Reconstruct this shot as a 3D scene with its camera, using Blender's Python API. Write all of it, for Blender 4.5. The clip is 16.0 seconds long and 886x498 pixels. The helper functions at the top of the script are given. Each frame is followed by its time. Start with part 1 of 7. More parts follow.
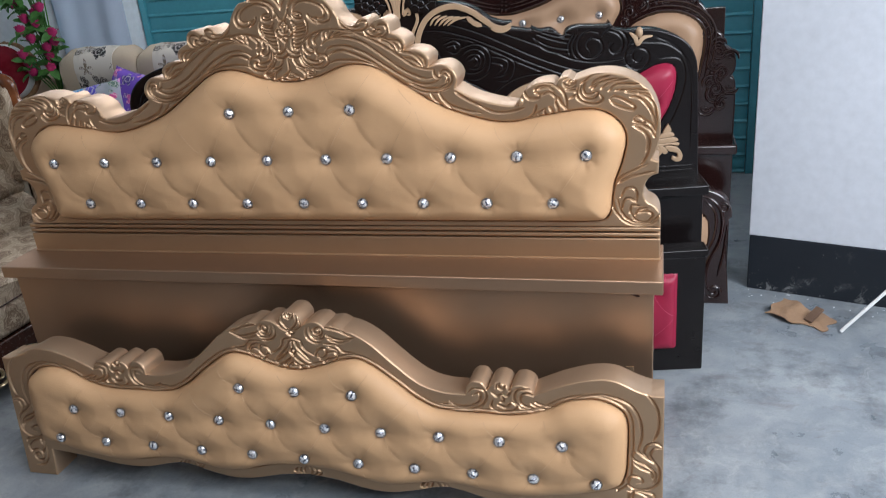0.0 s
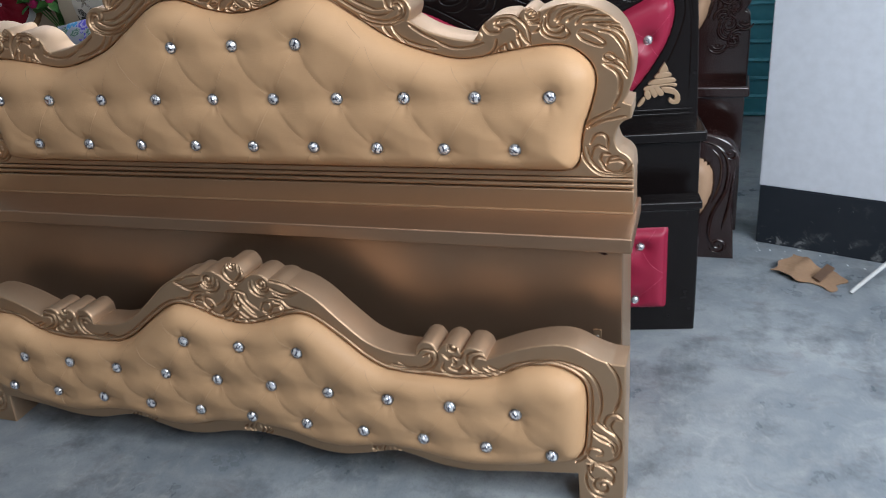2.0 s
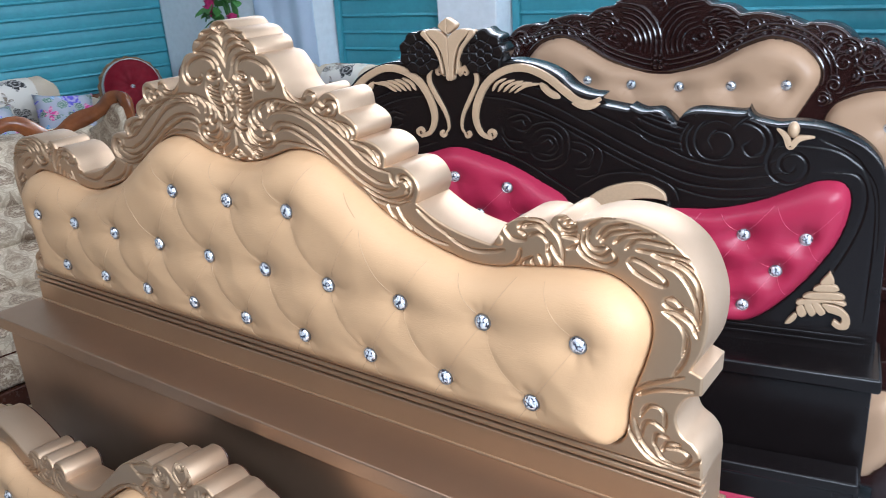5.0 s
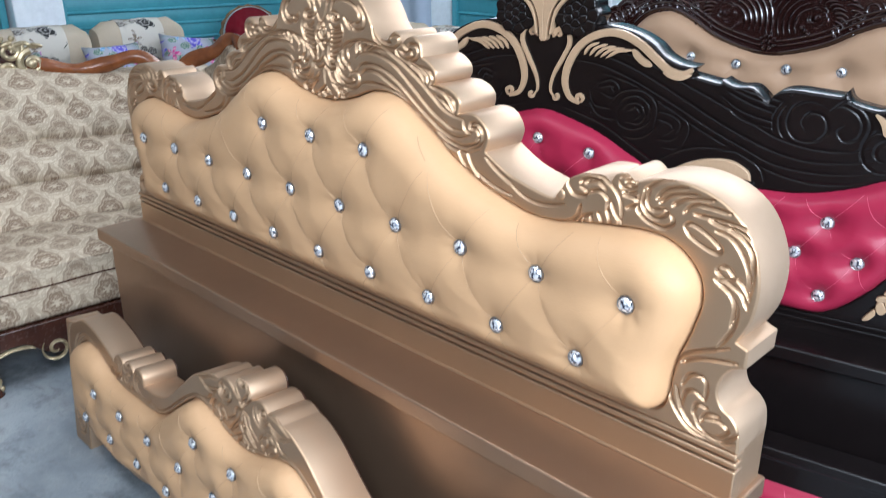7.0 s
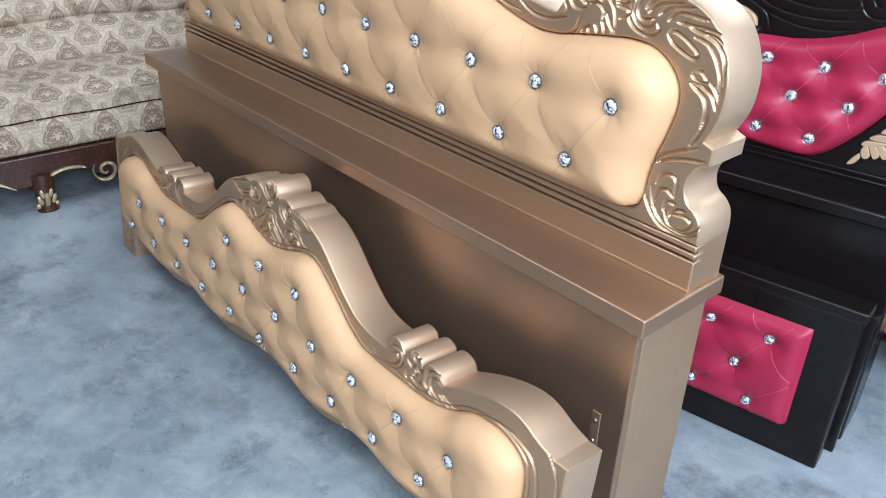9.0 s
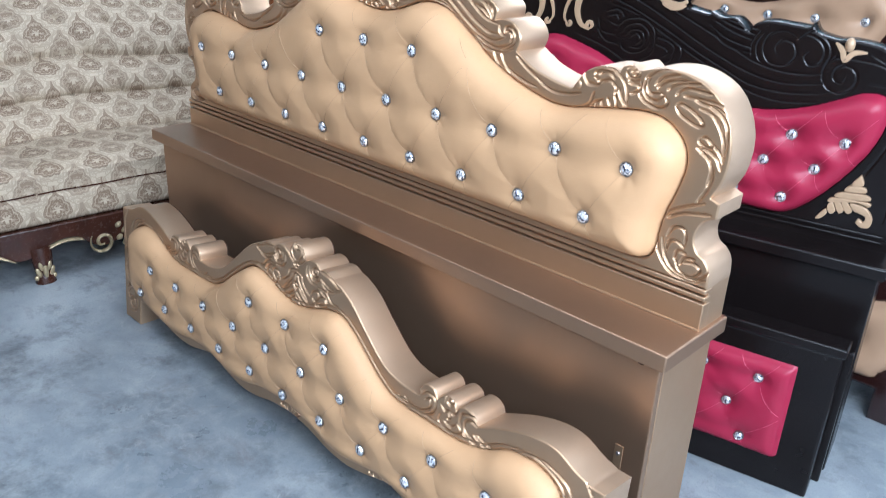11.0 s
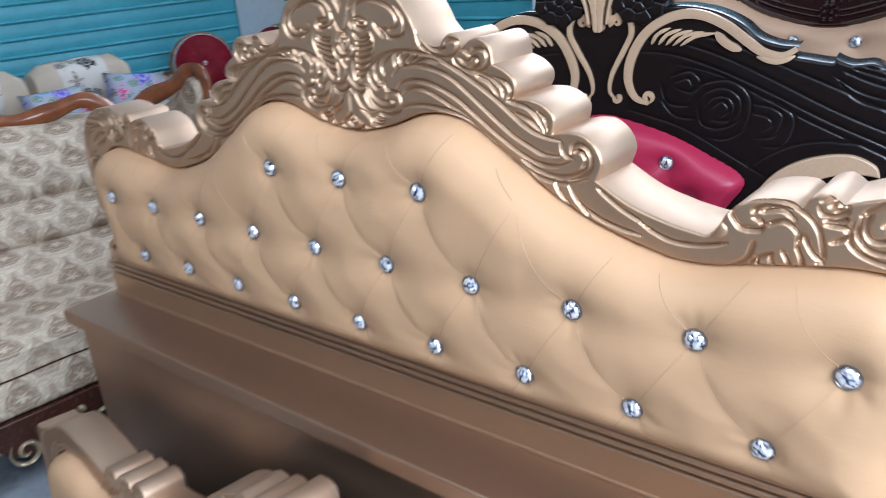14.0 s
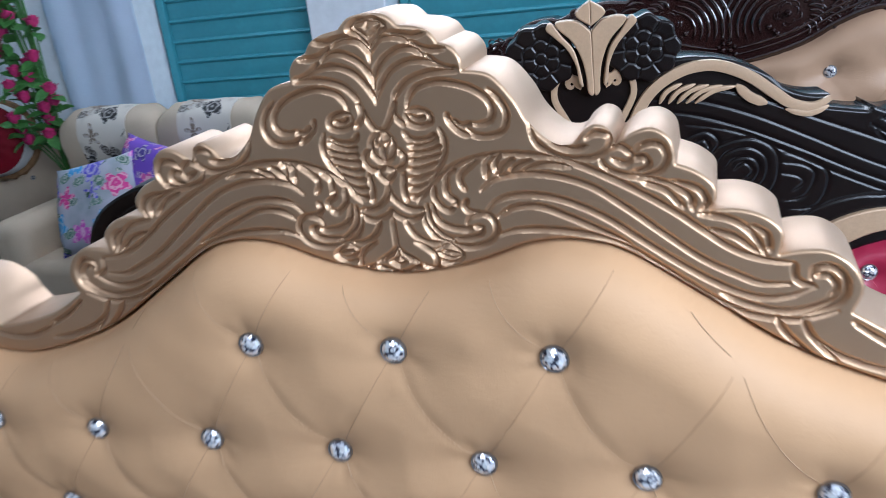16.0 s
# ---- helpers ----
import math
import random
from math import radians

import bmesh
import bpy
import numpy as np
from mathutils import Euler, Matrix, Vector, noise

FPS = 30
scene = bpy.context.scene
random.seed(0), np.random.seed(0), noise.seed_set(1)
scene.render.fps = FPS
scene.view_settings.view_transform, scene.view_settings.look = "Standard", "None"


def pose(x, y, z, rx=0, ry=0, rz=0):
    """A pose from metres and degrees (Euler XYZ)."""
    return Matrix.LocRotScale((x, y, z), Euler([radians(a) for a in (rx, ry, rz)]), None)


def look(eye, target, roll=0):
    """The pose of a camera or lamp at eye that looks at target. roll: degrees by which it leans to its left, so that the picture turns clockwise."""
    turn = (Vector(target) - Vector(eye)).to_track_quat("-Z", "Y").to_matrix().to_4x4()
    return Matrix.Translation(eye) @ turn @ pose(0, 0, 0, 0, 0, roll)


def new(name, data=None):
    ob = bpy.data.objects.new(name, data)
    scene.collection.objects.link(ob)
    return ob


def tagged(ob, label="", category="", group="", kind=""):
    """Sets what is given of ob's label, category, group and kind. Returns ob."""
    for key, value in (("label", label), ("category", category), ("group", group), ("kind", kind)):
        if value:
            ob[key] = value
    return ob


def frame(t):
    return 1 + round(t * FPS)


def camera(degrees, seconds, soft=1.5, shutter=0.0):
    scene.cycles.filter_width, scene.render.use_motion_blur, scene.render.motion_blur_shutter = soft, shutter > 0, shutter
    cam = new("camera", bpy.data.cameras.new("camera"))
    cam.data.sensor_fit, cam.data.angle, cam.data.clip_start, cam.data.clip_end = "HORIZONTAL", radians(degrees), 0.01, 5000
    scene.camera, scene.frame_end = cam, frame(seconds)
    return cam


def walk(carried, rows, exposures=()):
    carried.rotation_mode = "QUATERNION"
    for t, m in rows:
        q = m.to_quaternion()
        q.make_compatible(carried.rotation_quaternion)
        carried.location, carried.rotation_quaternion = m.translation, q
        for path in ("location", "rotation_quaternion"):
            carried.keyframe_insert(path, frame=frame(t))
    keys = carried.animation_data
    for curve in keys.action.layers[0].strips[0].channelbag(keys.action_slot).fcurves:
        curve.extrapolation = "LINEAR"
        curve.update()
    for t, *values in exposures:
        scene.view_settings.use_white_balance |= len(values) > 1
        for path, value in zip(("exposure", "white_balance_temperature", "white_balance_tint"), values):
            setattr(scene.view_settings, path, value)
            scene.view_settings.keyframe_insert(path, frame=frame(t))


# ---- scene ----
cam = camera(57.4, 16.0, soft=0.4, shutter=0.55)
METRES, EYE, TILT, LEAN, TURN = 3.67, 1.515, 0.0, 0.0, 16.4
ROWS = [
    (0.0, 0.0, 0.0, 0.0, -2.03, -22.29, 4.96),
    (0.5, -0.0122, 0.007, -0.005, -2.35, -23.84, 4.84),
    (1.0, 0.0054, 0.0143, -0.0093, -1.44, -25.07, 4.99),
    (1.5, 0.0458, 0.0237, -0.0119, -0.09, -25.98, 5.31),
    (2.0, 0.0619, 0.0449, -0.0167, 1.29, -26.27, 5.35),
    (2.5, 0.0661, 0.0971, -0.012, 4.21, -25.19, 5.34),
    (3.0, 0.0689, 0.1248, -0.0033, 7.95, -23.4, 5.29),
    (3.5, 0.092, 0.1598, 0.0005, 11.51, -22.16, 5.33),
    (4.0, 0.1229, 0.1916, -0.0001, 13.83, -21.21, 4.91),
    (6.5, 0.1826, 0.2464, -0.0038, 27.96, -20.32, 1.52),
    (7.0, 0.1846, 0.2276, -0.0121, 28.73, -21.51, 0.42),
    (7.5, 0.2126, 0.2111, -0.0169, 30.48, -23.48, -0.42),
    (8.0, 0.2493, 0.2036, -0.0253, 32.66, -26.37, -0.99),
    (8.5, 0.2378, 0.1992, -0.0362, 33.53, -29.1, -1.45),
    (11.0, 0.2089, 0.1217, -0.0275, 28.49, -23.82, -2.39),
    (11.5, 0.2123, 0.1194, -0.0195, 29.32, -21.16, -2.24),
    (12.0, 0.2136, 0.1377, -0.0151, 30.06, -19.94, -1.28),
    (12.5, 0.2091, 0.1775, -0.013, 30.69, -20.13, 0.14),
    (13.0, 0.174, 0.2198, -0.0182, 30.29, -20.57, 1.52),
    (13.5, 0.1289, 0.2544, -0.0201, 28.22, -20.71, 3.09),
    (14.0, 0.0884, 0.2943, -0.0254, 23.79, -21.03, 5.11),
    (14.5, 0.0477, 0.332, -0.022, 16.85, -21.06, 6.07),
    (15.0, -0.0139, 0.341, -0.017, 10.29, -19.94, 6.05),
    (15.5, -0.0504, 0.3435, -0.014, 5.59, -19.42, 6.15),
    (16.0, -0.0703, 0.3793, -0.013, 1.67, -20.33, 6.57),
]
EXPOSURES = [(0.0, -0.42, 6600, 14), (0.5, -0.80, 6800, 14), (1.0, -0.82, 6700, 13), (1.5, -0.72, 6600, 12), (2.0, -0.64, 6500, 12), (2.5, -0.38, 6200, 13), (3.5, 0.08, 5700, 10), (4.2, 0.12, 5750, 10), (6.5, 0.03, 6100, 12), (7.0, 0.08, 6000, 10), (8.0, 0.12, 5900, 8), (11.0, 0.14, 5750, 10), (12.0, 0.14, 6300, 11), (13.0, 0.12, 6250, 12), (13.6, 0.04, 5850, 12), (14.5, -0.07, 5500, 12), (15.2, -0.09, 5450, 11), (16.0, -0.2, 5650, 12)]
walk(cam, [(t, pose(0, 0, EYE, TILT, LEAN, TURN) @ pose(METRES * x, METRES * y, METRES * z, 90 + pitch, roll, yaw)) for t, x, y, z, yaw, pitch, roll in ROWS], EXPOSURES)

# ---------------------------------------------------------------- light
world = bpy.data.worlds.new("sky")
scene.world = world
world.use_nodes = True
_nt = world.node_tree
_sky = _nt.nodes.new("ShaderNodeTexSky")
_sky.sky_type = "NISHITA"
_sky.sun_disc = False
_sky.sun_elevation, _sky.sun_rotation = radians(46), radians(-18)
_nt.links.new(_sky.outputs[0], _nt.nodes["Background"].inputs[0])
_nt.nodes["Background"].inputs[1].default_value = 0.12


def sun_lamp():
    d = bpy.data.lights.new("sun", "SUN")
    d.energy, d.angle, d.color = 2.0, radians(0.6), (1.0, 0.95, 0.88)
    ob = new("sun", d)
    ob.matrix_world = look((-3, 9, 10), (0, 0, 0))
    return ob


def unseen_light(eye, target, w, h, watts, colour):
    """An unseen area lamp that lights the room from outside the view."""
    d = bpy.data.lights.new("area_lamp", "AREA")
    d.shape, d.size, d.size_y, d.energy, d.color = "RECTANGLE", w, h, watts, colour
    ob = new("area_lamp", d)
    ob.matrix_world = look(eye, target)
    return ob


sun_lamp()
unseen_light((1.74, 0.85, 2.08), (0.3, 1.3, 0.6), 2.8, 1.15, 188, (0.84, 0.93, 1.0))
# added overhead lamp, no known source: brightens tops and carved edges
unseen_light((-0.3, 0.85, 2.98), (-0.3, 0.85, 0), 2.8, 0.5, 38, (0.90, 0.96, 1.0))
# added lamp high at the back, brightens the tops of the boards
unseen_light((-2.05, 4.93, 2.66), (-2.05, 0, 1.3), 5.0, 0.40, 112, (0.92, 0.96, 1.0))


# ---------------------------------------------------------------- materials
class Nodes:
    """Small helper to chain shader nodes."""

    def __init__(self, name):
        self.m = bpy.data.materials.new(name)
        self.m.use_nodes = True
        self.t = self.m.node_tree
        self.bsdf = self.t.nodes["Principled BSDF"]

    def node(self, kind, **sockets):
        n = self.t.nodes.new("ShaderNode" + kind)
        for k, v in sockets.items():
            self.put(n.inputs[int(k[1:]) if k[0] == "i" and k[1:].isdigit() else k.replace("_", " ")], v)
        return n

    def put(self, socket, v):
        if isinstance(v, bpy.types.NodeSocket):
            self.t.links.new(v, socket)
        elif v is not None:
            socket.default_value = v

    def math(self, op, a, b=0.0, c=None):
        n = self.t.nodes.new("ShaderNodeMath")
        n.operation = op
        self.put(n.inputs[0], a)
        self.put(n.inputs[1], b)
        if c is not None:
            self.put(n.inputs[2], c)
        return n.outputs[0]

    def coord(self, scale=(1, 1, 1), which="Object"):
        c = self.t.nodes.new("ShaderNodeTexCoord").outputs[which]
        mp = self.t.nodes.new("ShaderNodeMapping")
        self.t.links.new(c, mp.inputs[0])
        mp.inputs["Scale"].default_value = scale
        return mp.outputs[0]

    def noise(self, scale, detail=4.0, rough=0.55, co=None, distort=0.0):
        n = self.t.nodes.new("ShaderNodeTexNoise")
        n.inputs["Scale"].default_value, n.inputs["Detail"].default_value = scale, detail
        n.inputs["Roughness"].default_value, n.inputs["Distortion"].default_value = rough, distort
        self.put(n.inputs["Vector"], co if co is not None else self.coord())
        return n.outputs[0]

    def ramp(self, fac, stops):
        n = self.t.nodes.new("ShaderNodeValToRGB")
        e = n.color_ramp.elements
        while len(e) < len(stops):
            e.new(0.5)
        for el, (p, c) in zip(e, stops):
            el.position, el.color = p, (*c, 1) if len(c) == 3 else c
        self.put(n.inputs[0], fac)
        return n.outputs[0]

    def span(self, v, a, b, c=0.0, d=1.0):
        n = self.t.nodes.new("ShaderNodeMapRange")
        for i, x in enumerate((v, a, b, c, d)):
            self.put(n.inputs[i], x)
        return n.outputs[0]

    def mix(self, fac, a, b, mode="MIX"):
        n = self.t.nodes.new("ShaderNodeMix")
        n.data_type, n.blend_type = "RGBA", mode
        self.put(n.inputs[0], fac)
        self.put(n.inputs[6], (*a, 1) if isinstance(a, tuple) else a)
        self.put(n.inputs[7], (*b, 1) if isinstance(b, tuple) else b)
        return n.outputs[2]

    def bump(self, height, strength=0.2, dist=0.002, normal=None):
        n = self.t.nodes.new("ShaderNodeBump")
        n.inputs["Strength"].default_value, n.inputs["Distance"].default_value = strength, dist
        self.put(n.inputs["Height"], height)
        self.put(n.inputs["Normal"], normal)
        return n.outputs[0]

    def out(self, colour=None, rough=None, metal=None, normal=None, **more):
        if isinstance(colour, tuple):
            colour = (*colour, 1)
        self.put(self.bsdf.inputs["Base Color"], colour)
        self.put(self.bsdf.inputs["Roughness"], rough)
        self.put(self.bsdf.inputs["Metallic"], metal)
        self.put(self.bsdf.inputs["Normal"], normal)
        for k, v in more.items():
            self.put(self.bsdf.inputs[k.replace("_", " ")], v)
        return self.m


def scaled(c, k):
    return tuple(min(1.0, x * k) for x in c)


def painted(name, colour, rough=0.4, metal=0.0, vary=0.14, grain=240.0, bump=0.08, big=3.0, **more):
    """A painted or lacquered surface with large blotches, fine grain and slight relief."""
    n = Nodes(name)
    a, b = n.noise(big, 5), n.noise(grain, 3)
    col = n.mix(n.span(a, 0.3, 0.7), scaled(colour, 1 - vary), scaled(colour, 1 + vary))
    col = n.mix(n.span(b, 0.35, 0.75, 0, 0.35), col, scaled(colour, 0.72))
    return n.out(col, n.span(n.noise(big * 5, 4), 0.3, 0.7, rough * 0.85, min(1, rough * 1.2)), metal, n.bump(b, bump, 0.001), **more)


def leather(name, colour, rough=0.42):
    """Soft upholstery leatherette with fine pores."""
    n = Nodes(name)
    a, b = n.noise(5, 4), n.noise(900, 2)
    v = n.t.nodes.new("ShaderNodeTexVoronoi")
    v.inputs["Scale"].default_value = 420
    n.put(v.inputs["Vector"], n.coord())
    col = n.mix(n.span(a, 0.3, 0.7), scaled(colour, 0.93), scaled(colour, 1.05))
    col = n.mix(n.span(n.noise(45, 5), 0.6, 0.85, 0, 0.2), col, scaled(colour, 0.75))
    nb = n.bump(n.math("ADD", n.noise(28, 4), n.math("MULTIPLY", n.noise(60, 4, 0.65, n.coord((0.6, 1, 2.4)), 1.8), 0.6)), 0.2, 0.003, n.bump(n.math("ADD", v.outputs[0], b), 0.1, 0.0006))
    return n.out(col, n.span(a, 0.3, 0.7, rough * 0.9, rough * 1.15), 0.0, nb, Specular_IOR_Level=0.32)


def sprayed(name, colour, rough, metal, coat=0.0):
    """Sprayed metallic paint: even gloss, faint clouds and fine flakes."""
    n = Nodes(name)
    col = n.mix(n.span(n.noise(3.5, 4), 0.3, 0.7), scaled(colour, 0.94), scaled(colour, 1.05))
    col = n.mix(n.span(n.noise(1600, 2), 0.4, 0.7, 0, 0.25), col, scaled(colour, 1.25))
    return n.out(col, n.span(n.noise(40, 3), 0.3, 0.7, rough * 0.96, rough * 1.04), metal, n.bump(n.noise(900, 2), 0.025, 0.0006), Coat_Weight=coat, Coat_Roughness=0.38)


GOLD = sprayed("gold_paint", (0.49, 0.320, 0.196), 0.42, 0.83, 0.12)
GOLD_EDGE = sprayed("gold_paint_on_sawn_edge", (0.49, 0.340, 0.228), 0.49, 0.76)
GOLD_PANEL = sprayed("gold_panel_paint", (0.39, 0.246, 0.158), 0.42, 0.88)
BEIGE = leather("tan_leatherette", (0.535, 0.318, 0.168), 0.52)
PINK = leather("crimson_leatherette", (0.31, 0.017, 0.048), 0.36)
TAN = leather("brown_tan_leatherette", (0.43, 0.265, 0.165), 0.4)
BLACK = painted("black_lacquer", (0.007, 0.005, 0.005), 0.23, 0.0, 0.2, 300, 0.008, 4, Specular_IOR_Level=0.29)
SEAM_TAN = painted("tan_thread", (0.385, 0.232, 0.12), 0.6)
SEAM_PINK = painted("pink_thread", (0.60, 0.12, 0.18), 0.5)
DARK = painted("dark_brown_lacquer", (0.022, 0.0075, 0.0065), 0.17, 0.0, 0.25, 300, 0.03, 6, Specular_IOR_Level=0.9)
CREAM = painted("cream_gold_paint", (0.45, 0.30, 0.185), 0.4, 0.15, 0.1)
WOOD = painted("polished_brown_wood", (0.19, 0.06, 0.02), 0.18, 0.0, 0.35, 90, 0.08, 14)
WOOD_DARK = painted("dark_stained_wood", (0.045, 0.015, 0.009), 0.25, 0.0, 0.35, 90, 0.08, 14)
ANTIQUE = painted("antique_gilding", (0.42, 0.33, 0.20), 0.3, 0.5, 0.4, 130, 0.15, 30)
WHITE = painted("white_wall_paint", (0.82, 0.84, 0.88), 0.6, 0.0, 0.04, 25, 0.08, 1.5)
# darker copy of the white paint, offsets the near lamp on the right wall
DIMMED_WHITE = painted("dimmed_wall_white", (0.60, 0.62, 0.67), 0.6, 0.0, 0.04, 25, 0.08, 1.5)
DULL = painted("unseen_wall_dark_brown", (0.27, 0.22, 0.185), 0.7, 0.0, 0.06, 25, 0.08, 1.5)
RIM = painted("grey_metal", (0.32, 0.31, 0.31), 0.3, 0.9)


def crystal():
    n = Nodes("crystal_painted_glints")
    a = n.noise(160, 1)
    # glints and dark facets are painted into the colour as noise
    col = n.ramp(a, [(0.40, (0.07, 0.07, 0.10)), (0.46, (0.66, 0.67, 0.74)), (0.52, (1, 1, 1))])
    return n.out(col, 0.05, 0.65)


def concrete():
    n = Nodes("polished_cement")
    co = n.coord()
    a, b, c = n.noise(1.1, 6, 0.6, co, 0.6), n.noise(9, 7, 0.65, co, 0.3), n.noise(160, 3)
    col = n.ramp(a, [(0.32, (0.135, 0.156, 0.179)), (0.5, (0.218, 0.244, 0.268)), (0.66, (0.342, 0.369, 0.385))])
    col = n.mix(n.span(b, 0.45, 0.75, 0, 0.55), col, (0.385, 0.4, 0.4))
    col = n.mix(n.span(n.noise(3.4, 6, 0.72), 0.50, 0.66, 0, 0.8), col, (0.075, 0.083, 0.094))
    col = n.mix(n.span(n.noise(13, 7, 0.75, co, 1.2), 0.55, 0.70, 0, 0.55), col, (0.36, 0.37, 0.37))
    col = n.mix(n.span(n.noise(7, 6, 0.7, n.coord((1, 1.6, 1)), 0.8), 0.56, 0.72, 0, 0.5), col, (0.125, 0.105, 0.11))
    col = n.mix(n.span(c, 0.5, 0.8, 0, 0.3), col, (0.106, 0.11, 0.114))
    r = n.math("ADD", n.span(a, 0.3, 0.7, 0.24, 0.42), n.span(b, 0.3, 0.7, -0.06, 0.1))
    return n.out(col, r, 0.0, n.bump(b, 0.1, 0.004, n.bump(c, 0.12, 0.001)))


def damask():
    """Cream jacquard with a staggered brown ogee motif; the sofa lies along its local x."""
    n = Nodes("damask_upholstery")
    sep = n.t.nodes.new("ShaderNodeSeparateXYZ")
    dis = n.t.nodes.new("ShaderNodeTexNoise")
    dis.inputs["Scale"].default_value, dis.inputs["Detail"].default_value = 55, 3
    n.put(dis.inputs["Vector"], n.coord())
    vm = n.t.nodes.new("ShaderNodeVectorMath")
    vm.operation = "MULTIPLY_ADD"
    n.t.links.new(dis.outputs["Color"], vm.inputs[0])
    vm.inputs[1].default_value = (0.010, 0.010, 0.010)
    n.t.links.new(n.coord(), vm.inputs[2])
    n.t.links.new(vm.outputs[0], sep.inputs[0])
    x, v = sep.outputs[0], n.math("ADD", sep.outputs[2], sep.outputs[1])
    cu, cv = 0.175, 0.185

    def turn(value, period):
        return n.math("MULTIPLY", value, 2 * math.pi / period)

    def filigree(a, b, c, scale, thin):
        """Fine lines that repeat, mirrored, with the cell."""
        at = n.t.nodes.new("ShaderNodeCombineXYZ")
        for i, q in enumerate((a, b, c)):
            n.put(at.inputs[i], q)
        f = n.noise(scale, 2, 0.5, at.outputs[0], 0.6)
        return n.span(n.math("ABSOLUTE", n.math("SUBTRACT", f, 0.5)), thin, thin * 0.4)

    def motif(ox, oz, pointed):
        px = n.math("MULTIPLY", n.math("ABSOLUTE", n.math("SUBTRACT", n.math("FRACT", n.math("ADD", n.math("DIVIDE", x, cu), ox)), 0.5)), cu)
        pz = n.math("MULTIPLY", n.math("SUBTRACT", n.math("FRACT", n.math("ADD", n.math("DIVIDE", v, cv), oz)), 0.46), cv)
        up = n.math("MAXIMUM", pz, 0.0)
        ang = n.math("ARCTAN2", px, pz)
        # half width shrinks towards the pointed tip
        wide = n.math("MULTIPLY", px, n.math("ADD", 19.5 if pointed else 19.0, n.math("MULTIPLY", up, 260.0 if pointed else 190.0)))
        r = n.math("SQRT", n.math("ADD", n.math("POWER", wide, 2.0), n.math("POWER", n.math("MULTIPLY", pz, n.math("ADD", 21.0 if pointed else 18.5, n.math("MULTIPLY", up, -110.0 if pointed else -90.0))), 2.0)))
        lob = n.math("SINE", n.math("MULTIPLY", ang, 9.0))
        rl = n.math("ADD", r, n.math("MULTIPLY", lob, 0.06))

        def line(at, half, amount, rr=rl):
            return n.span(n.math("ABSOLUTE", n.math("SUBTRACT", rr, at)), half, half * 0.45, 0.0, amount)
        lace = filigree(px, pz, 0.3 if pointed else 0.7, 85, 0.07)
        fill = n.span(rl, 1.0, 0.9, 0.0, 0.85 if pointed else 0.72)
        body = n.math("MULTIPLY", fill, n.math("SUBTRACT", 1.0, n.math("MULTIPLY", lace, 0.45)))
        lines = n.math("MAXIMUM", line(0.97, 0.09, 0.72 if pointed else 0.55), line(0.62, 0.07, 0.6 if pointed else 0.3))
        star = n.math("ADD", r, n.math("MULTIPLY", n.math("SINE", n.math("MULTIPLY", ang, 6.0)), 0.12))
        pale = n.math("MAXIMUM", n.span(star, 0.30, 0.22), line(0.80, 0.06, 0.6))
        inner = n.math("MULTIPLY", n.math("MAXIMUM", body, lines), n.math("SUBTRACT", 1.0, n.math("MULTIPLY", pale, 0.8)))
        leafy = n.math("ADD", r, n.math("MULTIPLY", n.math("SINE", n.math("MULTIPLY", ang, 7.0)), 0.16))
        return n.math("MAXIMUM", inner, line(1.36, 0.10, 0.34, leafy))

    tx, tv = turn(x, cu), turn(v, cv)
    vine = filigree(n.math("COSINE", tx), n.math("COSINE", tv), n.math("SINE", tv), 1.9, 0.05)
    both = n.math("MAXIMUM", motif(0.0, 0.0, True), motif(0.5, 0.5, False))
    pat = n.math("MINIMUM", n.math("MAXIMUM", both, n.math("MULTIPLY", vine, 0.30)), 1.0)
    weave = n.noise(700, 2)
    cream = n.mix(n.span(n.noise(8, 4), 0.3, 0.7), (0.49, 0.395, 0.285), (0.56, 0.455, 0.335))
    col = n.mix(pat, cream, n.mix(n.noise(12, 3), (0.12, 0.068, 0.038), (0.18, 0.108, 0.064)))
    return n.out(col, 0.75, 0.0, n.bump(n.math("ADD", weave, n.math("MULTIPLY", pat, 0.6)), 0.2, 0.001))


